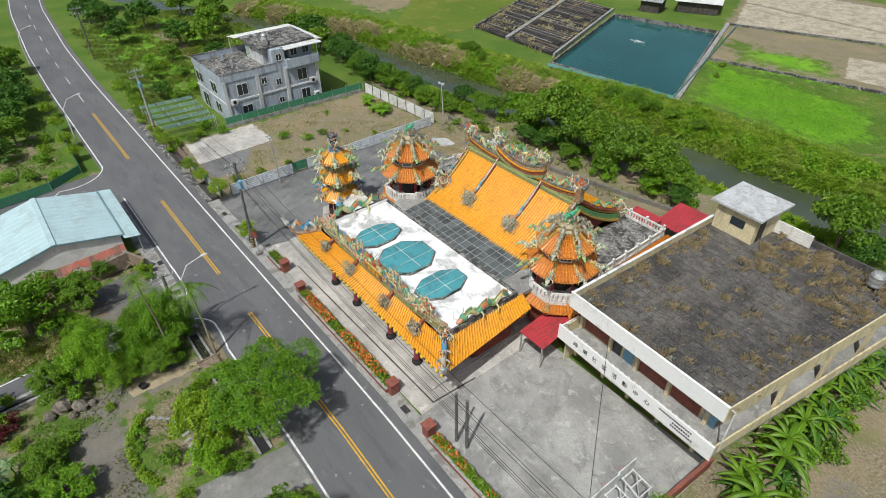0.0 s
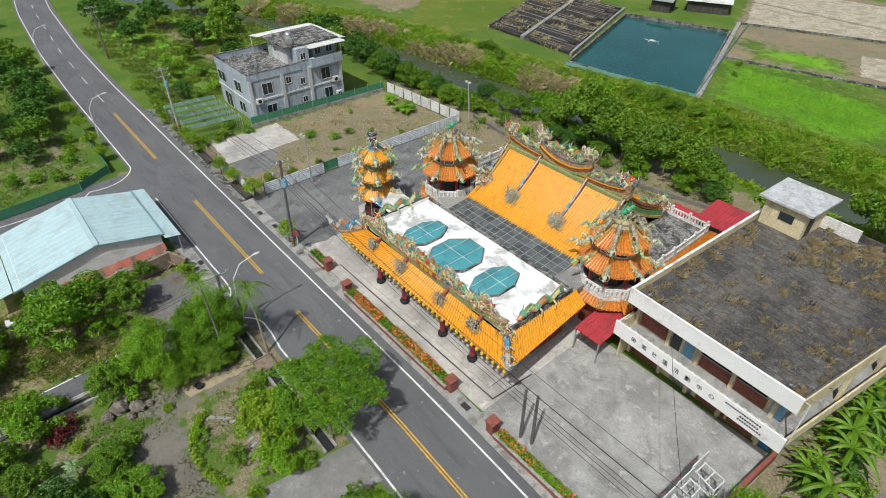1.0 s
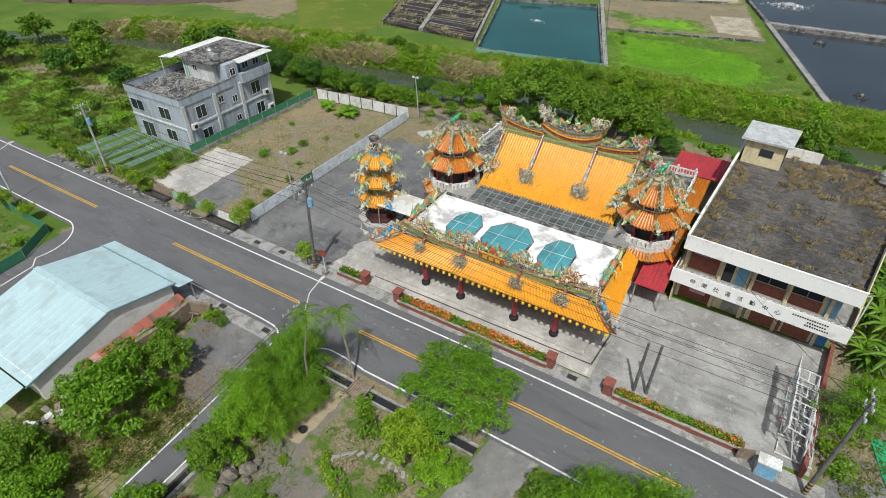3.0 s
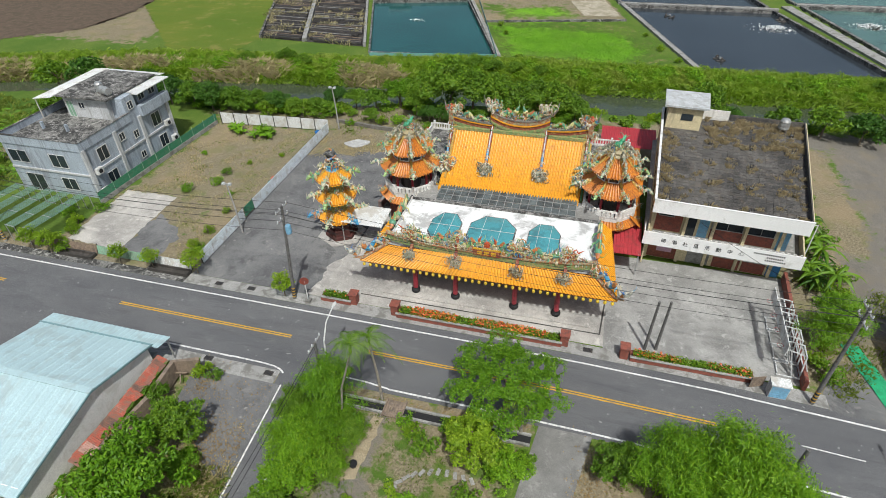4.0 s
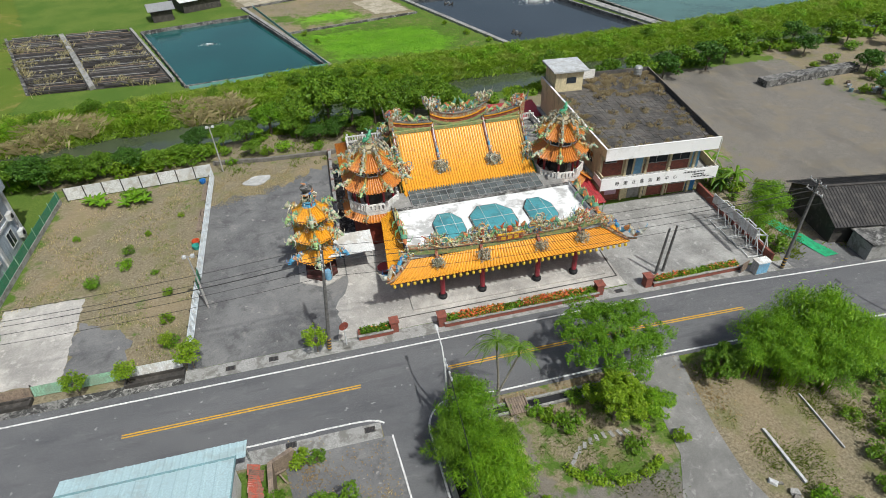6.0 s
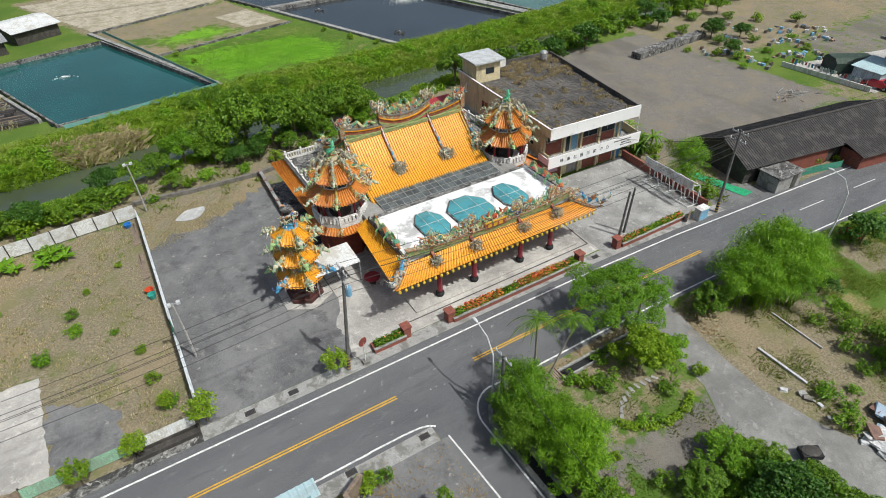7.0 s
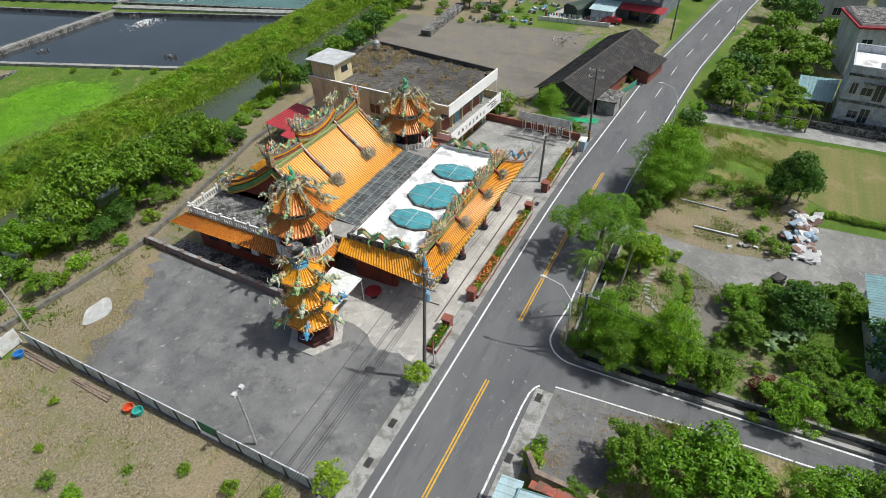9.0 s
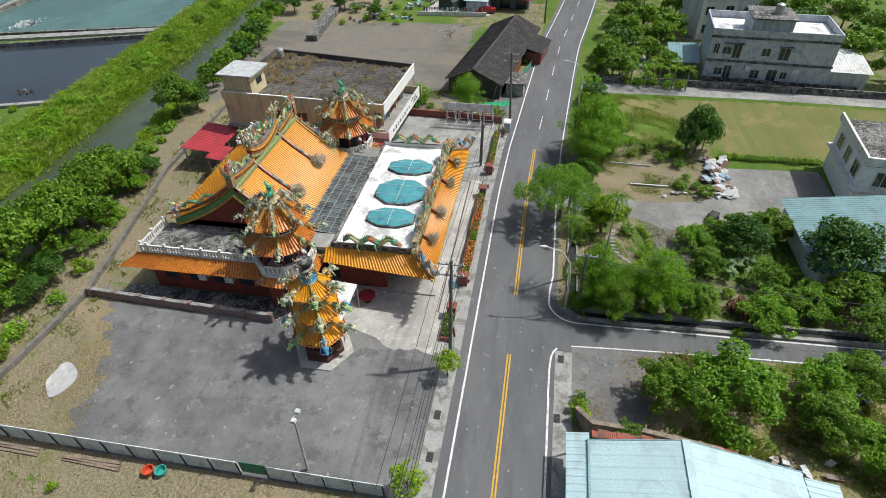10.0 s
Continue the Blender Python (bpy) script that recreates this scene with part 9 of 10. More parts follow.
meadow("apron_weeds", [(-19.5, -13.5), (-13.3, -13.2), (-13.6, -9.0), (-16, -9.2)], 130, 0.16, 0.016, REED_DRY, "dry weeds at the edge of an apron", 73, 9, -0.4)
FLOWERING = Planted(tree("flowering_shrub", "shrub covered with bright red blossom beside the road", 0.7, 0.1, 1.1, 500, 0.14, 0.6, worn("red blossom petals", (0.6, 0.06, 0.02), (0.45, 0.04, 0.02), 0.3, 3.0), 79, 0, 0.03, "shrub", 3))
for x, y, s in ((26.6, -6.2, 1.0), (33.6, -6.9, 1.0), (34.6, -7.6, 0.8)):
    FLOWERING.put(x, y, s)
SHRUB.put(28.4, -6.6, 0.9)
SHRUB.put(25.4, -7.0, 1.2, which=1)


# ---- poles, lamps, wires ----
STRIPE = pick("yellow and black warning bands", [(0.6, 0.4, 0.03), (0.03, 0.03, 0.03)])


def utility_pole(x, y, h, label, arms=2, lean=(0, 0), can=False, material=None):
    p = thing("utility_pole", (x, y, 0), 0, label, "utility pole", "utility poles along the road")
    top = Vector((lean[0], lean[1], h))
    part("pole", Geo().tube([(0, 0, 0), top * 0.5, top], [0.17, 0.14, 0.11], 10), material or POLE, p)
    for k in range(arms):
        c = top * (1 - 0.03 - 0.09 * k)
        arm = part("crossarm", Geo().bar(c + Vector((-0.05, -0.95, 0)), c + Vector((-0.05, 0.95, 0)), 0.09, 0.1), STEEL, p)
        for o in (-0.85, -0.3, 0.3, 0.85):
            part("insulator", Geo().lathe((c.x - 0.05, c.y + o, c.z + 0.05), [(0.05, 0), (0.07, 0.06), (0.04, 0.1), (0.06, 0.16), (0.03, 0.22)], 7), HOUSE_LIGHT, arm)
    if can:
        c = top * 0.78
        part("transformer", Geo().lathe((c.x + 0.35, c.y, c.z - 0.45), [(0.24, 0), (0.26, 0.05), (0.26, 0.75), (0.2, 0.85)], 12), BLUE_PALE, p, "pale blue transformer can")
        part("bracket", Geo().bar(c, c + Vector((0.3, 0, 0)), 0.08, 0.08), STEEL, p)
    for i in range(7):
        z = 0.25 + i * 0.17
        part("warning_band", Geo().lathe((lean[0] * z / h, lean[1] * z / h, z), [(0.178, 0), (0.177, 0.1)], 10, cap=False), LINE_YELLOW if i % 2 == 0 else RUBBER, p)
    return p


utility_pole(-17.2, 4.6, 10.6, "dark concrete utility pole with transformer and striped base", 2, (0.9, -0.1), True)
utility_pole(26.8, 3.4, 9.8, "dark utility pole with striped base beside a cabinet", 2, (0.3, 0.3))
utility_pole(-52.3, 5.3, 9.5, "grey concrete utility pole before a garden", 2, (0, 0), True, POLE_PALE)
utility_pole(-93, 6.5, 9.5, "concrete utility pole at the roadside", 2, (0, 0), False, POLE)
utility_pole(70.8, 0.2, 9.8, "concrete utility pole near a dark shed", 2, (0, 0), False, POLE)
utility_pole(110, -5.5, 9.8, "concrete utility pole far along the road", 2, (0, 0), False, POLE)
utility_pole(-9.2, -5.6, 6.6, "short dark pole carrying cables among trees", 1, (0, 0), False, POLE)
single("old_pole", Geo().tube([(0, 0, 0), (0, 0.02, 2.6), (0.05, 0.05, 5.3)], [0.17, 0.15, 0.13], 9), POLE, (23.0, -5.3, 0), label="short dark bare pole among bamboo", category="pole")
for x, y, word in ((14.6, 6.0, "plain"), (15.5, 6.2, "slim")):
    single("old_pole", Geo().tube([(0, 0, 0), (0.05, -0.1, 2.8), (0.1, -0.2, 5.6)], [0.14, 0.12, 0.1], 9), POLE, (x, y, 0), label=word + " dark bare pole beside a brick pillar", category="pole", group="pair of bare poles")


def cable(a, b, sag, r=0.018):
    a, b = Vector(a), Vector(b)
    return Geo().tube([a.lerp(b, k) - Vector((0, 0, sag * 4 * k * (1 - k))) for k in [i / 14 for i in range(15)]], r, 4)


spans = [(-93, 6.5, 9.3), (-52.3, 5.3, 9.3), (-16.35, 4.5, 10.4), (27.0, 3.6, 9.6), (70.8, 0.2, 9.6), (110, -5.5, 9.6)]
for (x0, y0, z0), (x1, y1, z1) in zip(spans[:-1], spans[1:]):
    for o, dz in ((-0.85, 0.0), (-0.3, 0.0), (0.85, 0.0), (-0.5, -1.0), (0.4, -1.0), (0.0, -2.3)):
        single("overhead_cable", cable((x0, y0 + o, z0 + dz), (x1, y1 + o, z1 + dz), 0.8), CABLE, label="black overhead cable between utility poles", category="cable", group="overhead cables")
single("overhead_cable", cable((-9.2, -5.6, 6.3), (-10.5, -34, 5.2), 0.8), CABLE, label="thin cable over a garden to a house", category="cable", group="overhead cables")
single("overhead_cable", cable((-9.2, -5.3, 6.1), (-10.0, -34, 5.0), 0.9), CABLE, label="thin cable over a garden to a house", category="cable", group="overhead cables")
single("overhead_cable", cable((27.0, 3.6, 8.8), (18.5, 17.0, 6.2), 0.5), CABLE, label="thin cable to the community hall", category="cable", group="overhead cables")

LAMP_WHITE = worn("white lamp paint", (0.62, 0.63, 0.62), (0.4, 0.4, 0.38), 0.25, 2.0)


def street_lamp(x, y, way, h, label):
    p = thing("street_lamp", (x, y, 0), 0, label, "street lamp", "street lamps")
    pts = [(0, 0, 0), (0, 0, h * 0.55), (0, way * 0.12, h * 0.78), (0, way * 0.9, h * 0.95), (0, way * 2.2, h)]
    part("post", Geo().tube(pts, [0.09, 0.075, 0.06, 0.05, 0.045], 8), LAMP_WHITE, p)
    part("head", Geo().ball((0, way * 2.45, h + 0.02), 0.14, 0.36, 0.09, 8, 5), LAMP_WHITE, p, "pale oval lamp head")
    part("base", Geo().box(-0.16, -0.16, 0, 0.16, 0.16, 0.15), KERB, p)


street_lamp(-9.2, -4.5, 1, 7.0, "white curved street lamp beside feathery trees")
street_lamp(32.4, -6.0, 1, 7.0, "white curved street lamp beside flowering shrubs")
street_lamp(-56, -4.3, 1, 6.7, "white curved street lamp beside a fence")
street_lamp(-97, -3.6, 1, 6.7, "white curved street lamp far along the road")
street_lamp(80, -9.8, 1, 6.7, "white curved street lamp by village trees")
for x, y, h, word in ((-27.7, 12.9, 6.4, "white lamp post with twin floodlights at a lot fence"), (-27.7, 39.3, 6.4, "pale concrete lamp post at the back of a lot")):
    p = thing("lamp_post", (x, y, 0), 0, word, "lamp post")
    part("post", Geo().tube([(0, 0, 0), (0, -0.1, h * 0.5), (-0.1, -0.25, h)], [0.1, 0.09, 0.07], 8), POLE_PALE, p)
    part("crossarm", Geo().bar((-0.4, -0.25, h - 0.1), (0.4, -0.25, h - 0.1), 0.06, 0.06), STEEL, p)
    for s in (-1, 1):
        part("floodlight", Geo().box(s * 0.35 - 0.15, -0.5, h - 0.1, s * 0.35 + 0.15, -0.2, h + 0.12), HOUSE_LIGHT, p)

# ---- fences and walls ----
NET = worn("green net", (0.05, 0.22, 0.12), (0.08, 0.2, 0.12), 0.4, 1.0)
fence = thing("panel_fence", (0.4, -0.3, 0), 0, "long white metal panel fence with dark posts between lots", "fence")
PANEL = corrugated((0, 0, 0.0), (-0.06, 0, 1.45), (0, 2.0, 0.0), (-0.06, 2.0, 1.45), 0.24, 0.07)
PANEL_MESH = PANEL.mesh("panel")
POST_MESH = Geo().bar((-0.08, 0, 0), (-0.16, 0, 1.6), 0.09, 0.07).mesh("post")
for i in range(15):
    y = 7.4 + i * 2.05
    ob = part("panel", PANEL_MESH, PANEL_GREY, fence) if i != 4 else part("mesh_panel", Geo().bar((0, 0.98, 0.3), (0, 0.98, 1.5), 0.03, 1.9), NET, fence, "green mesh panel")
    ob.location = (-29.1, y, 0.05)
    ob = part("post", POST_MESH, DARK, fence)
    ob.location = (-29.1, y, 0)
back = thing("panel_fence", (0, 0, 0), 0, "white metal panel fence before canal trees", "fence")
BP = Geo().box(0, -0.02, 0.1, 2.05, 0.02, 1.75).mesh("panel")
BPO = Geo().box(-0.05, -0.1, 0, 0.05, -0.02, 1.8).mesh("post")
for i in range(8):
    x = -45.6 + i * 2.1
    ob = part("panel", BP, METAL_WHITE, back)
    ob.location = (x, 37.2 + i * 0.15, 0.02 * (i % 3))
    ob.rotation_euler = (0, 0, radians(4))
    ob = part("post", BPO, DARK, back)
    ob.location = (x, 37.2 + i * 0.15, 0)
lowf = thing("road_fence", (0, 0, 0), 0, "low green and white corrugated fence along a gutter", "fence")
part("panel", corrugated((-40.5, 5.75, 0.1), (-33.6, 5.75, 0.1), (-40.5, 5.95, 1.05), (-33.6, 5.95, 1.05), 0.2), METAL_GREEN, lowf, "pale green corrugated sheet")
part("panel", corrugated((-33.5, 5.75, 0.1), (-29.2, 5.75, 0.1), (-33.5, 5.95, 1.05), (-29.2, 5.95, 1.05), 0.2), METAL_WHITE, lowf, "white corrugated sheet")
part("panel", corrugated((-47.0, 5.75, 0.1), (-40.6, 5.75, 0.1), (-47.0, 5.95, 1.0), (-40.6, 5.95, 1.0), 0.2), WOOD, lowf, "weathered sheet")
for x in (-46.9, -43.5, -40.5, -37, -33.5, -29.3):
    part("post", Geo().box(x - 0.05, 5.98, 0, x + 0.05, 6.06, 1.2), DARK, lowf)
for x0, x1 in ((-33.6, -29.0), (-44.8, -40.5)):
    single("planter_trough", Geo().box(x0, 4.7, 0.02, x1, 4.82, 0.4).box(x0, 5.45, 0.02, x1, 5.55, 0.4).box(x0, 4.82, 0.02, x0 + 0.12, 5.45, 0.4).box(x1 - 0.12, 4.82, 0.02, x1, 5.45, 0.4).box(x0 + 0.12, 4.82, 0.02, x1 - 0.12, 5.45, 0.12), DARK, label="dark open trough along the road edge", category="trough")
net = thing("net_fence", (-47.2, 14.0, 0), 0, "green net fence on posts beside a grey house", "fence", "green net fences")
NET = worn("green net", (0.05, 0.22, 0.12), (0.08, 0.2, 0.12), 0.4, 1.0)
part("net", Geo().sweep([(0, 0, 1.1), (0.4, 11, 1.1), (0.9, 23, 1.1)], 0.03, 1.0), NET, net, "green net")
part("kerb_wall", Geo().sweep([(0, 0, 0.3), (0.4, 11, 0.3), (0.9, 23, 0.3)], 0.15, 0.6), KERB, net)
for i in range(10):
    part("post", Geo().box(-0.03 + i * 0.1, i * 2.5 - 0.03, 0, 0.03 + i * 0.1, i * 2.5 + 0.03, 1.9), METAL_GREEN, net)
net2 = thing("net_fence", (-47.0, -5.2, 0), 0, "green mesh fence along a field and side road", "fence", "green net fences")
part("net", Geo().sweep([(-14, -0.3, 0.7), (0.6, -0.6, 0.7), (3.2, -4.5, 0.7), (4.2, -14, 0.7), (4.5, -30, 0.7)], 0.03, 1.1), NET, net2, "green mesh")
for x, y in ((-14, -0.3), (-7, -0.45), (0.6, -0.6), (3.2, -4.5), (4.2, -14), (4.4, -22), (4.5, -30)):
    part("post", Geo().box(x - 0.03, y - 0.03, 0, x + 0.03, y + 0.03, 1.4), METAL_GREEN, net2)
low = thing("boundary_wall", (0, 0, 0), 0, "low red-brown boundary wall beside a parking lot", "wall")
part("wall", Geo().sweep([(-13.9, 40.0, 0.4), (-14.2, 33.0, 0.4), (-14.6, 21.0, 0.4)], 0.25, 0.8), PINK_WALL, low)
part("coping", Geo().sweep([(-13.9, 40.0, 0.84), (-14.2, 33.0, 0.84), (-14.6, 21.0, 0.84)], 0.36, 0.08), KERB, low, "grey coping")
for y in np.linspace(21.2, 39.6, 8):
    x = -14.6 + (y - 21) * 0.033
    part("pier", Geo().box(x - 0.2, y - 0.2, 0, x + 0.2, y + 0.2, 1.0), PINK_WALL, low)
single("retaining_wall", Geo().sweep([(-29, 41.5, 0.25), (-22, 40.6, 0.25), (-14, 40.2, 0.25), (-6, 41.8, 0.25), (8, 45.0, 0.2), (30, 46.5, 0.2)], 0.4, 0.5), STONE, label="low grey retaining wall behind the temple", category="wall")
wall_lane = single("lane_wall", Geo().sweep([(40.6, -60, 0.5), (42.2, -30, 0.5), (42.6, -20, 0.5), (42.6, -8.0, 0.5)], 0.25, 1.0), MOSS_ROOF, label="dark stained concrete wall along a farm lane", category="wall")
tent = thing("storage_tent", (80.3, 19.6, 0), -32, "dark green storage tent in a concrete yard", "tent")
part("cover", Geo().sheet([[(x, y, z) for y, z in ((-2, 0), (-2, 1.7), (-1.2, 2.3), (1.2, 2.3), (2, 1.7), (2, 0))] for x in (-3.2, 3.2)]), worn("dark green canvas", (0.035, 0.06, 0.045), (0.06, 0.08, 0.06), 0.3, 1.0), tent)
part("end_flap", Geo().add([(-3.18, -2, 0), (-3.18, -2, 1.7), (-3.18, -1.2, 2.3), (-3.18, 1.2, 2.3), (-3.18, 2, 1.7), (-3.18, 2, 0)], [(0, 1, 2, 3, 4, 5)]), worn("dark canvas flap", (0.03, 0.045, 0.04), (0.05, 0.06, 0.05), 0.3, 1.0), tent)
line_ = thing("washing_line", (73.7, 0, 0), 0, "washing line hung with white, blue and dark clothes", "washing line")
part("cord", cable((0, 13.0, 1.7), (-0.3, 25.6, 1.7), 0.15, 0.012), CABLE, line_)
for y in (13.0, 19.2, 25.6):
    part("post", Geo().box(-0.2, y - 0.04, 0, -0.12, y + 0.04, 1.8), STEEL, line_)
rw = random.Random(31)
for i in range(22):
    y, h_, w_ = 13.4 + i * 0.55, rw.uniform(0.35, 0.9), rw.uniform(0.25, 0.45)
    part("garment", Geo().box(-0.17, y, 1.62 - h_, -0.13, y + w_, 1.62), rw.choice((METAL_WHITE, METAL_WHITE, BLUE, DARK, METAL_RED, METAL_TEAL, HOUSE_LIGHT)), line_)
greens = thing("net_fence", (0, 0, 0), 0, "low green net fence before a dark shed", "fence", "green net fences")
part("net", Geo().sweep([(40.2, 3.3, 0.45), (43.5, 2.6, 0.5), (47.8, 1.6, 0.45)], 0.04, 0.9), worn("green mesh net", (0.05, 0.25, 0.17), (0.1, 0.28, 0.2), 0.4, 1.5), greens)
for i in range(5):
    part("post", Geo().box(40.2 + i * 1.9 - 0.04, 3.35 - i * 0.42 - 0.04, 0, 40.2 + i * 1.9 + 0.04, 3.35 - i * 0.42 + 0.04, 1.0), WOOD, greens)
for x, y, s in ((41.6, 5.6, 0.9), (46.2, 4.2, 1.2), (44.2, 4.6, 0.8), (48.6, 2.8, 0.7)):
    SHRUB.put(x, y, s)
single("culvert_wall", Geo().sweep([(55.6, 43.2, 0.55), (65, 44.0, 0.55), (74.6, 44.6, 0.55)], 2.0, 1.1), MOSS_ROOF, label="long black-stained concrete tank beside a gravel yard", category="tank")

# ---- planters before the temple ----
def planter(x0, x1, y0, y1, label, seed, blossom, ends):
    p = thing("planter", (0, 0, 0), 0, label, "planter", "brick planters along the road")
    part("bed", Geo().box(x0, y0, 0.02, x1, y0 + 0.18, 0.45).box(x0, y1 - 0.18, 0.02, x1, y1, 0.45).box(x0, y0 + 0.18, 0.02, x0 + 0.18, y1 - 0.18, 0.45).box(x1 - 0.18, y0 + 0.18, 0.02, x1, y1 - 0.18, 0.45), BRICK, p, "red brick bed wall")
    part("coping", Geo().box(x0 - 0.04, y0 - 0.05, 0.45, x1 + 0.04, y0 + 0.2, 0.52), KERB, p, "pale coping")
    part("soil", Geo().box(x0 + 0.18, y0 + 0.18, 0.02, x1 - 0.18, y1 - 0.18, 0.4), DARK, p)
    for x in ends:
        pier = part("pier", Geo().box(x - 0.33, (y0 + y1) / 2 - 0.36, 0.02, x + 0.33, (y0 + y1) / 2 + 0.36, 1.15), BRICK, p, "square brick pier")
        part("cap", Geo().box(x - 0.42, (y0 + y1) / 2 - 0.45, 1.15, x + 0.42, (y0 + y1) / 2 + 0.45, 1.27), BRICK, pier)
    r = np.random.RandomState(seed)
    n = int((x1 - x0) * 230)
    c = np.stack([r.uniform(x0 + 0.2, x1 - 0.2, n), r.uniform(y0 + 0.1, y1 - 0.1, n), r.uniform(0.4, 0.85, n)], 1)
    nr = np.tile([0, 0, 1.0], (n, 1))
    part("hedge", leaf_mesh("hedge", c, nr, 0.2, 0.5, seed), LEAF, p, "green hedge plants")
    if blossom:
        f = np.sin(c[:, 0] * 0.9 + seed) + 0.5 * np.sin(c[:, 0] * 2.3)
        b = c[(f + r.normal(0, 0.5, n)) > -0.2][: int(n * blossom)]
        b[:, 2] += 0.1
        part("blossom", leaf_mesh("blossom", b, np.tile([0, 0, 1.0], (len(b), 1)), 0.17, 0.8, seed + 1), FLOWER, p, "orange-red blossom")


planter(-7.0, 7.8, 4.45, 5.5, "red brick planter full of orange blossom before the temple", 5, 0.8, (-7.2, 8.0))
planter(-14.6, -11.6, 4.9, 5.9, "short red brick planter with low green plants", 6, 0.05, (-11.4,))
planter(13.4, 22.8, 4.3, 5.2, "long brick planter with hedge and few blossoms", 7, 0.18, (12.9,))

# ---- yard things ----
grate_mat = worn("iron grate", (0.05, 0.05, 0.05), (0.12, 0.09, 0.07), 0.3, 5.0)
for x, y in ((-15.05, -4.25), (-20.8, -4.05), (-21.9, 4.8), (-25.4, 4.7), (10.0, 4.7), (19.4, 4.5), (5.0, 4.75), (-29.5, -4.3), (2.6, 4.9)):
    g = thing("drain_grate", (x, y, 0.02), 0, "dark iron drain grate in a concrete gutter", "drain grate", "drain grates along the road")
    part("frame", Geo().box(-0.4, -0.25, 0, 0.4, 0.25, 0.012), grate_mat, g)
    for i in range(6):
        part("slot", Geo().box(-0.32 + i * 0.11, -0.18, 0.012, -0.26 + i * 0.11, 0.18, 0.02), RUBBER, g)
ditch = thing("ditch", (0, 0, 0), 0, "narrow dark concrete ditch along a side road", "ditch")
part("kerb", Geo().sweep([(-8.75, -60, 0.12), (-9.95, -22, 0.12), (-10.3, -10, 0.12), (-10.2, -5.8, 0.12), (-9.4, -4.6, 0.12)], 0.36, 0.3), KERB, ditch, "concrete kerb")
part("kerb", Geo().sweep([(-7.65, -60, 0.2), (-8.95, -22, 0.2), (-9.2, -10, 0.2), (-9.1, -6.0, 0.2)], 0.25, 0.45), KERB, ditch, "concrete kerb")
# no trench is cut: a flat black strip stands in for the dark interior
part("bed", Geo().sweep([(-8.2, -60, 0.012), (-9.45, -22, 0.012), (-9.75, -10, 0.012), (-9.65, -5.9, 0.012)], 0.75, 0.02), RUBBER, ditch, "flat black strip for the dark interior")
ditch2 = thing("ditch", (0, 0, 0), 0, "dark roadside ditch before a garden", "ditch")
part("kerb", Geo().sweep([(-8.4, -4.75, 0.08), (6.6, -4.8, 0.08)], 0.18, 0.2), KERB, ditch2)
part("kerb", Geo().sweep([(-8.4, -5.6, 0.08), (6.6, -5.65, 0.08)], 0.18, 0.2), KERB, ditch2)
# flat black strip at ground level in place of the dark interior
part("bed", Geo().sweep([(-8.4, -5.18, 0.012), (6.6, -5.2, 0.012)], 0.68, 0.02), RUBBER, ditch2, "flat black strip for the dark interior")
bridge = thing("plank_bridge", (-3.8, -5.2, 0), 0, "small weathered plank bridge over a ditch", "bridge")
for i in range(7):
    part("plank", Geo().box(-0.7 + i * 0.2, -0.75, 0.2, -0.53 + i * 0.2, 0.75, 0.26), WOOD, bridge)
for s in (-1, 1):
    part("rail", Geo().bar((s * 0.75, -0.8, 0.32), (s * 0.75, 0.8, 0.32), 0.1, 0.14), WOOD, bridge)
single("garden_path", Geo().add([(x, y, 0.0) for x, y in ragged([(-5.6, -11.6), (-4.6, -11.2), (-4.5, -8.5), (-4.4, -6.0), (-5.2, -6.0), (-5.6, -8.5), (-6.8, -9.6), (-6.9, -11.2), (-5.6, -11.6)], 0.14, 31)[:-1]], [tuple(range(len(ragged([(-5.6, -11.6), (-4.6, -11.2), (-4.5, -8.5), (-4.4, -6.0), (-5.2, -6.0), (-5.6, -8.5), (-6.8, -9.6), (-6.9, -11.2), (-5.6, -11.6)], 0.14, 31)) - 1))]), worn("sandy path", (0.36, 0.3, 0.2), (0.25, 0.2, 0.12), 0.4, 1.0), label="narrow sandy garden path", category="path", kind="structure")
for i, (x, y) in enumerate([(-3.0, -11.2), (-2.75, -10.75), (-2.35, -10.3), (-1.9, -9.95), (-1.4, -9.7), (-0.85, -9.5), (-0.3, -9.35), (0.3, -9.3), (0.9, -9.35), (1.5, -9.4), (2.1, -9.45)]):
    ob = single("stepping_stone", Geo().box(-0.13, -0.27, 0, 0.13, 0.27, 0.05), KERB, (x + 1.1, y + 0.1, 0.0), -60 + i * 9, "pale rectangular stepping stone in a garden", "stepping stone", "stepping stones")


BOULDER = worn("weathered brown rock", (0.2, 0.175, 0.145), (0.1, 0.09, 0.075), 0.5, 1.5, 8.0, rough=0.9)


def boulder(x, y, s, seed, label="rounded grey-brown boulder in a garden", group="garden boulders"):
    r = random.Random(seed)
    g = Geo().ball((0, 0, 0.25), 0.6, 0.5, 0.42, 9, 7)
    g.v = [tuple(c * (1 + r.uniform(-0.24, 0.2)) for c in p) for p in g.v]
    ob = single("boulder", g, BOULDER, (x, y, 0), r.uniform(0, 360), label, "boulder", group)
    ob.scale = (s, s, s)


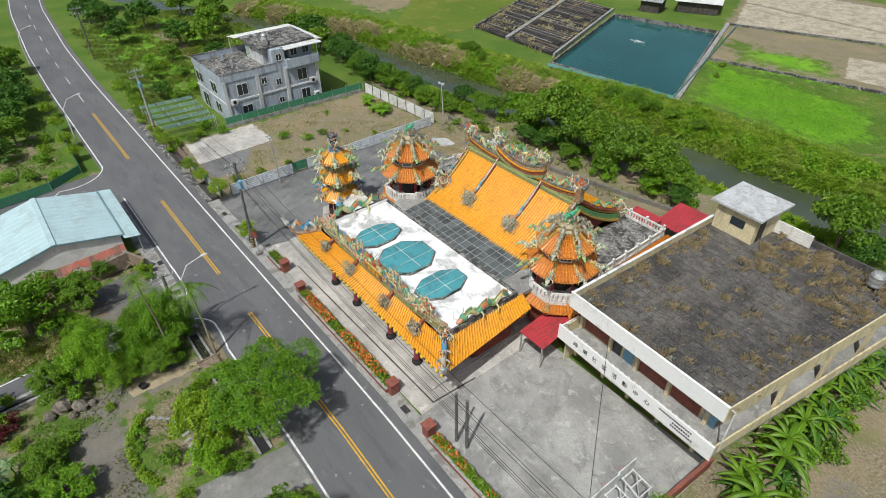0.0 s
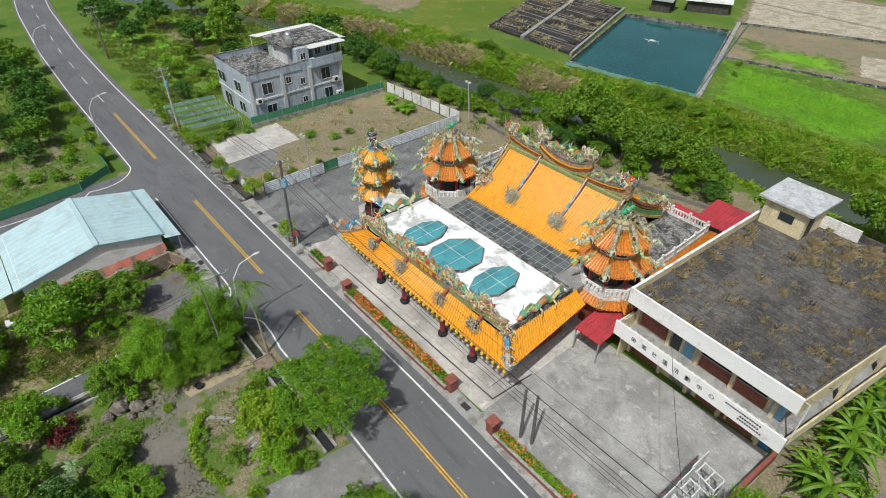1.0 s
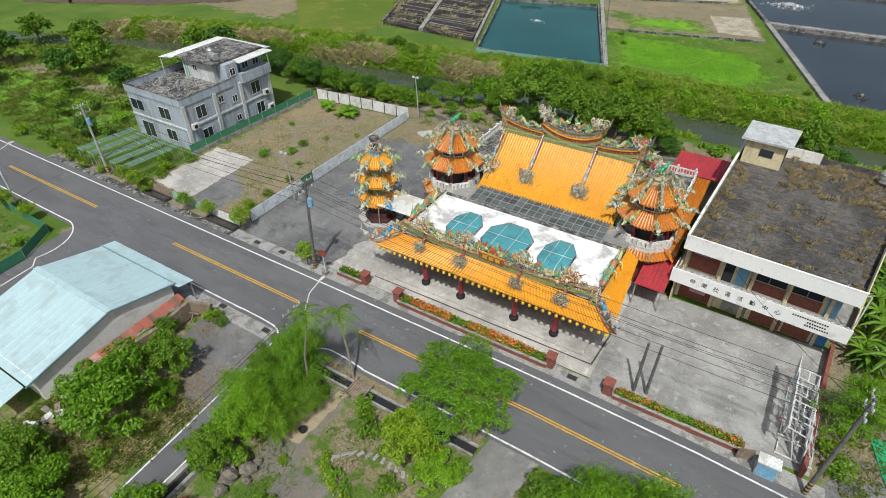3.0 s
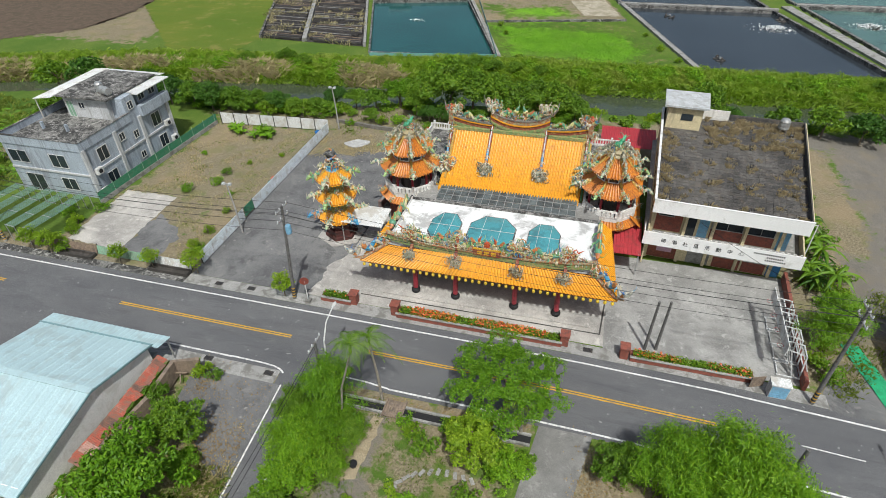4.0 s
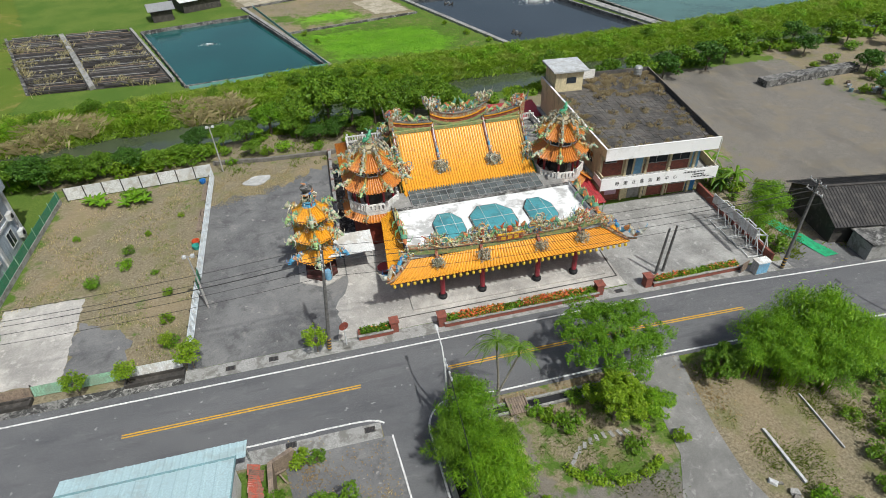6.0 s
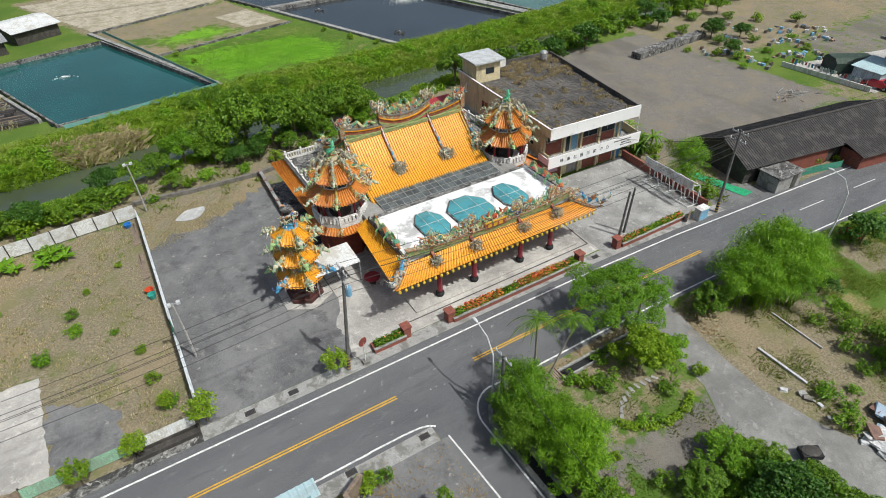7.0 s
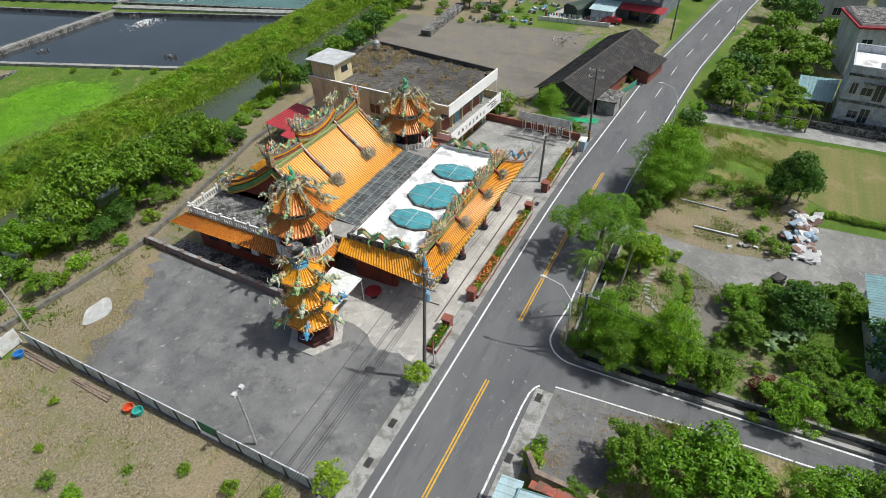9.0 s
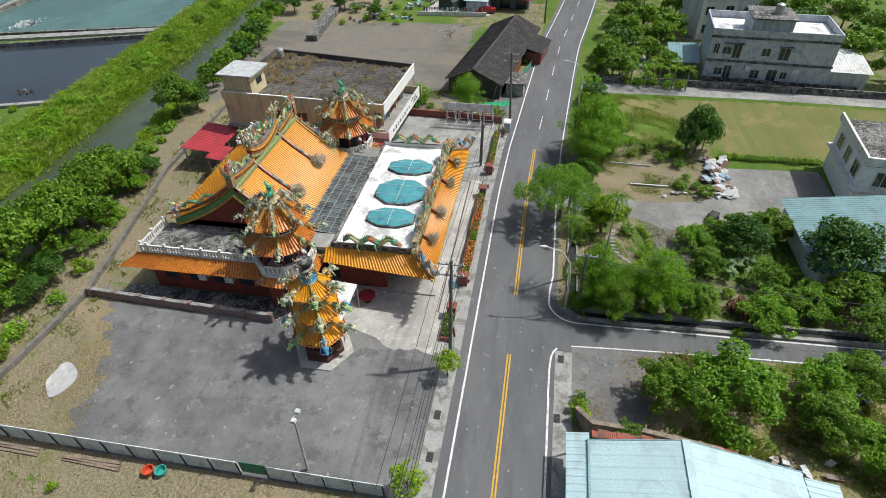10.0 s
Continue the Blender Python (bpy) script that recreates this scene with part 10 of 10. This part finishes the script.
for i, (x, y, s) in enumerate(((-6.9, -15.7, 1.3), (-6.2, -14.6, 1.1), (-6.6, -16.7, 0.85), (-7.5, -14.9, 0.8), (-5.6, -15.3, 0.65), (-7.6, -10.4, 1.2), (-7.0, -9.4, 0.85), (-6.0, -13.9, 0.6))):
    boulder(x, y, s, 600 + i)
single("plant_pot", Geo().lathe((0, 0, 0), [(0.22, 0), (0.3, 0.26), (0.32, 0.3), (0.26, 0.3), (0.23, 0.18)], 14), RUBBER, (-5.1, -10.3, 0.02), label="round dark plant pot on gravel", category="plant pot")
single("edging_hedge", leaf_mesh("edging_hedge", *cloud([(3.9 * math.cos(a) + 1.4, 2.9 * math.sin(a) - 10.0, 0.22, 0.34, 0.34, 0.3) for a in np.linspace(3.5, 5.5, 20)], 1500, 77), 0.18, 0.5, 78), LEAF_LIGHT, label="low clipped hedge round a garden bed", category="hedge")
# white ridge edging and rubble on the vacant plot
single("concrete_edging", Geo().sweep([(12.75, -11.8, 0.1), (12.7, -16.1, 0.1)], 0.2, 0.2), HOUSE_LIGHT, label="white concrete edging on a vacant plot", category="edging")
single("concrete_edging", Geo().sweep([(17.5, -9.8, 0.08), (17.2, -14.6, 0.08)], 0.1, 0.16), HOUSE_LIGHT, label="thin pale edging on a vacant plot", category="edging")
rb = random.Random(5)
for i in range(13):
    k = rb.uniform(0.5, 1.3)
    g = Geo().box(-0.26 * k, -0.16 * k, 0, 0.26 * k, 0.16 * k, 0.2 * k)
    g.v = [tuple(c * (1 + rb.uniform(-0.3, 0.3)) for c in p) for p in g.v]
    ob = single("rubble", g, (HOUSE_LIGHT, STONE, KERB)[i % 3], (11.0 + i * 0.06 + rb.uniform(-0.5, 0.5), -15.0 - i * 0.5 + rb.uniform(-0.5, 0.5), 0), rb.uniform(0, 360), "pale broken concrete lump beside a driveway", "rubble", "rubble along the driveway")
trash = thing("junk_pile", (15.2, -22.0, 0), 0, "heap of tarpaulin, boards and scrap beside a farm yard", "junk pile")
TARP = [worn("white tarp", (0.6, 0.6, 0.6), (0.4, 0.38, 0.35), 0.3, 1.0), worn("blue tarp", (0.3, 0.4, 0.5), (0.3, 0.34, 0.4), 0.4, 1.0), worn("tan board", (0.42, 0.28, 0.19), (0.2, 0.15, 0.1), 0.3, 1.0), worn("brown scrap", (0.22, 0.13, 0.1), (0.12, 0.08, 0.07), 0.3, 1.0)]
for i in range(60):
    g = Geo().box(-0.6, -0.4, -0.05, 0.6, 0.4, 0.1) if i % 3 else Geo().ball((0, 0, 0), 0.5, 0.45, 0.35, 7, 5)
    g.v = [tuple(c * (1 + rb.uniform(-0.2, 0.2)) for c in p) for p in g.v]
    part("scrap", Geo().join(g, pose(rb.uniform(-3.8, 4.6), rb.gauss(0, 0.6), rb.uniform(0.15, 0.6), rb.uniform(-25, 25), rb.uniform(-25, 25), rb.uniform(0, 180))), TARP[(i * 7) % 4 if i % 2 else 0], trash)
# cabinet and board by the pole
cab = thing("traffic_cabinet", (24.3, 3.6, 0.02), 0, "white and teal roadside electrical cabinet", "cabinet")
part("body", Geo().box(-0.65, -0.4, 0, 0.65, 0.4, 1.35), HOUSE_LIGHT, cab, "pale grey body")
part("lid", Geo().box(-0.72, -0.46, 1.35, 0.72, 0.46, 1.45), METAL_WHITE, cab)
part("door", Geo().box(-0.6, -0.43, 0.1, 0.6, -0.4, 1.25), BLUE_PALE, cab, "blue front door")
board = thing("notice_board", (22.9, 4.0, 0.02), 20, "leaning pale board beside a planter", "board")
part("sheet", Geo().box(-0.55, -0.04, 0.1, 0.55, 0.02, 1.2), WOOD, board)
mir = thing("traffic_mirror", (-15.7, 4.5, 0.02), 0, "round red-backed traffic mirror on a white post", "traffic mirror")
part("post", Geo().tube([(0, 0, 0), (0, 0, 2.5)], 0.05, 8), LAMP_WHITE, mir)
part("mirror", Geo().join(Geo().lathe((0, 0, 0), [(0.42, 0), (0.42, 0.05), (0.3, 0.12), (0.05, 0.16)], 16), pose(0, -0.05, 2.5, 90, 0, 200)), worn("dark red mirror back", (0.25, 0.06, 0.04), (0.1, 0.05, 0.05), 0.3, 2.0), mir)
part("foot", Geo().box(-0.25, -0.25, 0, 0.25, 0.25, 0.25), KERB, mir)
# basketball backstops parked in a row
for i, (x, y) in enumerate(((26.1, 11.6), (26.1, 9.85), (26.05, 8.1), (26.0, 6.35))):
    h = thing("basketball_stand", (x, y, 0.02), -3, "rolling steel basketball stand parked beside a wall", "basketball stand", "basketball stands")
    for s in (-1, 1):
        part("runner", Geo().bar((-1.3, s * 0.75, 0.12), (1.1, s * 0.75, 0.12), 0.1, 0.1), LAMP_WHITE, h)
        part("upright", Geo().bar((0.4, s * 0.6, 0.15), (0.2, s * 0.6, 2.5), 0.1, 0.1), LAMP_WHITE, h)
        part("arm", Geo().bar((0.2, s * 0.6, 2.5), (-1.3, s * 0.5, 2.75), 0.07, 0.07), LAMP_WHITE, h)
        part("brace", Geo().bar((1.0, s * 0.7, 0.15), (0.2, s * 0.6, 2.2), 0.075, 0.075), LAMP_WHITE, h)
        part("brace", Geo().bar((-0.2, s * 0.7, 0.15), (-0.9, s * 0.55, 2.6), 0.07, 0.07), LAMP_WHITE, h)
    for x0, z0 in ((0.4, 0.3), (0.25, 1.4), (0.2, 2.45), (-0.5, 2.6), (-1.2, 2.72), (-1.2, 0.15), (1.0, 0.15)):
        part("rung", Geo().bar((x0, -0.6, z0), (x0, 0.6, z0), 0.075, 0.075), LAMP_WHITE, h)
    bb = part("backboard", Geo().box(-1.42, -0.9, 2.4, -1.36, 0.9, 3.5), METAL_WHITE, h, "white backboard")
    part("rim", Geo().tube([(-1.65 + 0.23 * math.cos(a), 0.23 * math.sin(a), 2.6) for a in np.linspace(0, 2 * math.pi, 13)], 0.015, 5), METAL_RED, bb)
sheet = Geo().sheet([[(28.8 + 0.5 * j + 0.3 * i, 10.6 - 1.15 * i, 0.05 + 0.05 * math.sin(i * 2 + j)) for j in range(4)] for i in range(7)])
sheet.f = [tuple(reversed(q)) for q in sheet.f]
single("green_sheet", sheet, worn("bright green sheet", (0.03, 0.36, 0.16), (0.03, 0.2, 0.1), 0.3, 1.0), (1.6, 0, 0.03), label="bright green net sheet spread on bare ground", category="sheet")
MOSS_WHITE = concrete_material("spilled cement", (0.42, 0.42, 0.41), (0.26, 0.26, 0.25), 0.5)
# odds and ends on the lots
single("cement_spill", Geo().slab([(1.75 * math.cos(a) * (1 + 0.1 * math.sin(3 * a)), 1.05 * math.sin(a) * (1 + 0.12 * math.cos(4 * a))) for a in np.linspace(0, 6.1, 26)], -0.02, 0.09), MOSS_WHITE, (-23.4, 35.6, 0.0), 20, "flat grey-white patch of spilled cement on sand", "cement patch")
for k, y0 in enumerate((32.6, 26.0)):
    for i in range(3):
        single("timber_plank", Geo().box(-0.09, 0, 0, 0.09, 4.6, 0.08), WOOD, (-29.8 + i * 0.24 - k * 0.1, y0 + i * 0.1, 0.02), rb.uniform(-2, 2), "long weathered plank lying beside a fence", "plank", "planks beside the fence")


def bucket(x, y, material, label):
    single("bucket", Geo().lathe((0, 0, 0), [(0.3, 0), (0.4, 0.45), (0.42, 0.47), (0.36, 0.47), (0.3, 0.1)], 14), material, (x, y, 0.0), label=label, category="bucket")


bucket(-29.7, 23.8, worn("orange plastic", (0.6, 0.09, 0.03), None), "orange-red plastic tub by a fence")
bucket(-29.6, 22.9, worn("turquoise plastic", (0.05, 0.35, 0.3), None), "turquoise plastic tub by a fence")
bucket(-30.0, 37.0, worn("blue plastic", (0.03, 0.18, 0.5), None), "blue plastic barrel at a fence corner")
stools = worn("white plastic", (0.65, 0.65, 0.62), None)
for i, (x, y) in enumerate(((-10.7, 14.7), (-10.4, 14.0), (-10.3, 13.3), (-10.2, 12.6), (-9.9, 12.0))):
    st = thing("stool", (x, y, 0.16 if x > -9.6 else 0.02), 15 * i, "white plastic stool beside a round table", "stool", "stools under the eave")
    part("seat", Geo().lathe((0, 0, 0.42), [(0.17, 0), (0.17, 0.04)], 10), stools, st)
    for a in (0.8, 2.4, 3.9, 5.5):
        part("leg", Geo().bar((0.16 * math.cos(a), 0.16 * math.sin(a), 0), (0.12 * math.cos(a), 0.12 * math.sin(a), 0.43), 0.03, 0.03), stools, st)
tb = thing("round_table", (-9.9 - 0.9, 13.4, 0.02), 0, "round table with dark red cloth under the eave", "table")
part("tabletop", Geo().lathe((0, 0, 0.72), [(0.8, 0), (0.8, 0.04)], 18), RED_COLUMN, tb)
part("pedestal", Geo().lathe((0, 0, 0), [(0.35, 0), (0.08, 0.1), (0.08, 0.72)], 10), DARK, tb)


def car(x, y, turn, colour, label):
    c = thing("car", (x, y, 0.0), turn, label, "car")
    paint = worn(label + " paint", colour, None, rough=0.3, contrast=0.08, relief=0.02, spec=0.6)
    g = Geo()
    prof = [(-2.05, 0.35), (-2.1, 0.75), (-1.95, 0.95), (-1.2, 1.0), (-0.7, 1.42), (0.7, 1.45), (1.3, 1.02), (2.0, 0.85), (2.1, 0.6), (2.05, 0.35)]
    n = len(prof)
    g.add([(px, s * (0.82 if pz < 1.1 else 0.68), pz) for s in (-1, 1) for px, pz in prof], [tuple(range(n)), tuple(reversed(range(n, 2 * n)))] + [(i, n + i, n + (i + 1) % n, (i + 1) % n) for i in range(n)])
    part("body", g, paint, c)
    part("windscreen", Geo().add([(-1.17, -0.68, 1.06), (-1.17, 0.68, 1.06), (-0.74, 0.62, 1.41), (-0.74, -0.62, 1.41)], [(0, 1, 2, 3)]), GLASS_DARK, c)
    part("rear_window", Geo().add([(1.27, 0.68, 1.07), (1.27, -0.68, 1.07), (0.75, -0.62, 1.44), (0.75, 0.62, 1.44)], [(0, 1, 2, 3)]), GLASS_DARK, c)
    for px in (-1.3, 1.3):
        for s in (-1, 1):
            w = part("wheel", Geo().join(Geo().lathe((0, 0, -0.1), [(0.3, 0), (0.32, 0.04), (0.32, 0.16), (0.3, 0.2)], 14), pose(px, s * 0.76, 0.32, 90)), RUBBER, c)
            part("rim", Geo().join(Geo().lathe((0, 0, -0.02), [(0.18, 0), (0.18, 0.04)], 10), pose(px, s * 0.88, 0.32, 90)), STEEL, w)


car(76.2, 12.6, 98, (0.4, 0.02, 0.03), "red parked car by a white wall")
car(99.5, -1.4, -14, (0.35, 0.37, 0.38), "silver parked car before a grey house")
cart = thing("farm_trailer", (6.8, -19.9, 0), -30, "black covered hand trailer parked under shrubs", "trailer")
part("box", Geo().box(-0.7, -0.45, 0.35, 0.7, 0.45, 0.75), RUBBER, cart)
part("cover", Geo().ball((0, 0, 0.75), 0.72, 0.47, 0.18, 12, 5), DARK, cart)
for s in (-1, 1):
    part("wheel", Geo().join(Geo().lathe((0, 0, -0.06), [(0.3, 0), (0.3, 0.12)], 14), pose(0.1, s * 0.53, 0.3, 90)), RUBBER, cart)
scr = thing("scrap_heap", (62.0, 17.8, 0), 0, "heap of scrap metal with a yellow bar on gravel", "scrap heap")
for i in range(22):
    a = Vector((rb.gauss(0, 1.8), rb.gauss(0, 0.9), rb.uniform(0.1, 0.5)))
    part("bar", Geo().bar(a, a + Vector((rb.uniform(-1.2, 1.2), rb.uniform(-0.8, 0.8), rb.uniform(-0.1, 0.35))), 0.1, 0.1), LINE_YELLOW if i == 3 else STEEL if i % 2 else WOOD, scr)

# ---- fish ponds ----
for k, (tone, poly) in enumerate(PONDS):
    d = thing("pond_bank", (0, 0, 0), 0, "weathered concrete bank wall round a fish pond", "bank wall", "bank walls of the ponds")
    for i in range(4):
        a, b = Vector((*poly[i], 0.0)), Vector((*poly[(i + 1) % 4], 0.0))
        part("wall", Geo().sweep([a + Vector((0, 0, -0.15)), a.lerp(b, 0.5) + Vector((0, 0, -0.12)), b + Vector((0, 0, -0.15))], 0.7 if k else 0.35, 0.9), MOSS_ROOF, d)
dike = [((58.6, 74.0), (46.0, 119.5), 2.2), ((9.6, 116.0), (44.0, 117.0), 0.9), ((48.5, 122.0), (138, 125), 0.9), ((-10.6, 73.6), (-27.2, 119.4), 0.8), ((-17.9, 95.5), (11.6, 102.3), 0.35), ((-27.0, 119.2), (0.0, 129.0), 0.35), ((10.2, 116), (24.6, 73.2), 0.9)]
for a, b, w in dike:
    single("pond_dike", Geo().sweep([(*a, 0.1), (*b, 0.1)], w, 0.6), KERB if w > 0.5 else MOSS_ROOF, label="straight concrete dike between ponds and fields", category="dike", group="dikes")
pn = thing("net_fence", (-0.7, -0.7, 0), 0, "pale teal net fence along a fish pond", "fence", "green net fences")
part("net", Geo().sweep([(-33.8, 70.0, 0.55), (-10.3, 74.0, 0.55), (-24.0, 119, 0.55)], 0.03, 0.6), worn("pale teal net", (0.15, 0.36, 0.34), (0.2, 0.3, 0.28), 0.3, 1.0), pn)
for i in range(18):
    k = i / 17
    part("post", Geo().box(-10.33 - 13.7 * k, 73.97 + 45 * k, 0, -10.27 - 13.7 * k, 74.03 + 45 * k, 1.2), STEEL, pn)
for x, y, turn in ((28.4, 82.6, 20), (20.8, 108.9, 50), (43.6, 110.3, 10), (60.5, 108.4, 30), (88, 95, 10), (12.0, 134.6, 70)):
    a = thing("paddle_aerator", (x, y, -0.42), turn, "floating paddle wheel aerator on a fish pond", "aerator", "aerators on the ponds")
    for s in (-1, 1):
        part("float", Geo().tube([(-0.9, s * 0.6, 0.05), (0.9, s * 0.6, 0.05)], 0.15, 8), DARK, a)
        part("paddle_wheel", Geo().join(Geo().lathe((0, 0, -0.05), [(0.1, 0), (0.35, 0.02), (0.35, 0.08), (0.1, 0.1)], 8), pose(0, s * 1.0, 0.25, 90)), DARK, a)
    part("shaft", Geo().bar((0, -1.1, 0.25), (0, 1.1, 0.25), 0.06, 0.06), STEEL, a)
    part("motor", Geo().box(-0.2, -0.2, 0.2, 0.2, 0.2, 0.5), STEEL, a)
for x, y, s in ((41.3, 104.2, 1.1), (60.0, 109.5, 1.0), (89, 97, 1.0), (-33.3, 95.5, 0.35), (12.8, 135.6, 1.2)):
    r = np.random.RandomState(int(x) + 50)
    n = 500 if s > 0.5 else 90
    rad = np.abs(r.normal(0, 1.3, n)) * s
    ang = r.uniform(0, 2 * np.pi, n)
    c = np.stack([rad * np.cos(ang) * 1.6, rad * np.sin(ang), np.maximum(0, 0.7 * s - rad * 0.35) * r.rand(n) + 0.02], 1)
    single("splash_foam", leaf_mesh("splash_foam", c, np.tile([0, 0, 1.0], (n, 1)), 0.28, 0.9, int(x) + 60), FOAM, (x, y, -0.42), label="white splash of water at an aerator", category="foam", kind="stuff")
# rows of dark oyster-net frames
rq = random.Random(12)
racks = thing("net_racks", (0, 0, 0), 0, "rows of black netted racks in drained beds", "net racks")
def rack_pt(u, v):
    a, b, c, d = Vector((-61.0, 75.5, 0)), Vector((-37.6, 74.6, 0)), Vector((-50.4, 109.5, 0)), Vector((-75.0, 110.0, 0))
    return a.lerp(b, u).lerp(d.lerp(c, u), v)
part("bed", Geo().add([tuple(rack_pt(u, v) + Vector((0, 0, 0.05))) for u, v in ((0, 0), (1, 0), (1, 1), (0, 1))], [(0, 1, 2, 3)]), DARK, racks, "black silt bed")
for i in range(27):
    v = (i + 0.3) / 27
    for u0, u1 in ((0.02, 0.4), (0.47, 0.97)):
        v1, v2, w = v + rq.uniform(-0.006, 0.006), v + rq.uniform(-0.006, 0.006), rq.uniform(0.25, 0.7)
        ua, ub = u0 + rq.choice((0, 0, 0.08)) * rq.random(), u1 - rq.choice((0, 0, 0.12)) * rq.random()
        part("rack", Geo().bar(rack_pt(ua, v1) + Vector((0, 0, 0.35)), rack_pt(ub, v2) + Vector((0, 0, 0.35)), w, 0.35), DARK_ROOF, racks)
        part("rail", Geo().bar(rack_pt(ua, v1 + 0.012) + Vector((0, 0, 0.6)), rack_pt(ub, v2 + 0.012) + Vector((0, 0, 0.6)), 0.12, 0.1), rq.choice((WOOD, KERB, STONE, DARK)), racks)
for u, material in ((0.0, MOSS_ROOF), (0.435, KERB), (1.0, KERB)):
    part("dike", Geo().bar(rack_pt(u, 0) + Vector((0, 0, 0.3)), rack_pt(u, 1) + Vector((0, 0, 0.3)), 0.5 if u != 0.435 else 0.9, 0.7), material, racks)

# dry tufts on the hall roof, thickest round the stumps, along the parapets and at the rear
r_ = np.random.RandomState(44)
spots = []
for i in range(4):
    for j in range(5):
        spots += [(1.2 + i * 3.9 + r_.normal(0, 0.4), 1.0 + j * 4.4 + r_.normal(0, 0.4), r_.uniform(0.25, 0.6)) for _ in range(3)]
spots += [(r_.uniform(0.4, 1.4), r_.uniform(0.4, 16), r_.uniform(0.25, 0.5)) for _ in range(16)]
spots += [(r_.uniform(4.6, 14.0), r_.uniform(14.5, 21.2), r_.uniform(0.25, 0.65)) for _ in range(110)]
spots += [(r_.uniform(12.8, 14.0), r_.uniform(0.5, 20), r_.uniform(0.2, 0.4)) for _ in range(14)]
spots += [(r_.uniform(0.6, 13.6), r_.uniform(1, 20), r_.uniform(0.12, 0.3)) for _ in range(60)]
u, v, h_ = (np.array(a) for a in zip(*spots))
ca, sa = math.cos(radians(-3.6)), math.sin(radians(-3.6))
u = np.minimum(u, 13.8) * 0.925 * (1 + 0.0085 * np.maximum(v - 0.5, 0))
blades("roof_tufts", 14.25 + u * ca - v * sa, 17.8 + u * sa + v * ca, np.full(len(u), 6.95), 46, h_ * 0.85, 0.014, TUFT, "dry tan grass tufts growing on a flat roof", 45, "grass", 0.17, 1.3)

# weeds among the net racks
r_ = np.random.RandomState(46)
pts_ = [rack_pt(a, b) for a, b in r_.rand(60, 2)]
blades("rack_weeds", np.array([p.x for p in pts_]), np.array([p.y for p in pts_]), np.full(60, 0.1), 40, 0.9, 0.06, REED_DRY, "tan weeds growing among drained beds", 47, "grass", 0.6, 1.2)

# nets and sacks in a far yard
nets = thing("net_pile", (0, 0, 0), 0, "pile of pale nets and teal sheets in a yard", "net pile")
for i in range(22):
    g = Geo().ball((0, 0, 0.2), 0.8, 0.6, 0.35, 8, 5)
    g.v = [tuple(c * (1 + rb.uniform(-0.2, 0.2)) for c in p) for p in g.v]
    part("fishing_net", Geo().join(g, pose(48.0 + rb.uniform(0, 8), -13.2 - rb.uniform(0, 4.5), 0.05, 0, 0, rb.uniform(0, 180))), (METAL_WHITE, METAL_TEAL, HOUSE_LIGHT, NET)[i % 4], nets)

# boards and rubble dumped beside the side road and behind the farmhouse
for k, (x, y, n) in enumerate(((-22.4, -19.4, 12), (-15.6, -25.0, 14), (-27.5, -23.5, 10))):
    heap = thing("rubble_heap", (x, y, 0), 0, "low heap of pale rubble and boards in grass", "rubble heap", "dumped rubble heaps")
    for i in range(n):
        g = Geo().box(-0.5, -0.18, -0.03, 0.5, 0.18, 0.05) if i % 2 else Geo().box(-0.3, -0.2, -0.05, 0.25, 0.2, 0.22)
        g.v = [tuple(c * (1 + rb.uniform(-0.35, 0.35)) for c in p) for p in g.v]
        part("board" if i % 2 else "lump", Geo().join(g, pose(rb.gauss(0, 0.5), rb.gauss(0, 1.3), 0.12 + 0.02 * i, rb.uniform(-12, 12), rb.uniform(-12, 12), rb.uniform(0, 180))), (HOUSE_LIGHT, STONE, TARP[0], WOOD)[i % 4], heap)

# scattered yard goods beyond the gravel yard
for k, (x, y) in enumerate(((71, 30), (74.5, 36), (79, 29), (78, 41), (84, 34), (90, 38), (86, 44), (92, 31), (82, 26.5), (70.5, 37), (96, 35))):
    lot = thing("yard_goods", (x, y, 0), rb.uniform(0, 180), "scattered crates, sheets and tubs on bare ground", "yard goods", "yard goods beyond the gravel yard")
    for i in range(12):
        g = Geo().box(-0.35, -0.25, 0, 0.35, 0.25, rb.uniform(0.1, 0.6)) if i % 3 else Geo().lathe((0, 0, 0), [(0.3, 0), (0.36, 0.5), (0.3, 0.5), (0.26, 0.1)], 9)
        part("crate" if i % 3 else "tub", Geo().join(g, pose(rb.gauss(0, 1.6), rb.gauss(0, 1.2), 0, 0, 0, rb.uniform(0, 180))), (TARP[0], HOUSE_LIGHT, WOOD, BLUE_PALE, METAL_TEAL, STONE, TARP[2])[(i * 3 + k) % 7], lot)
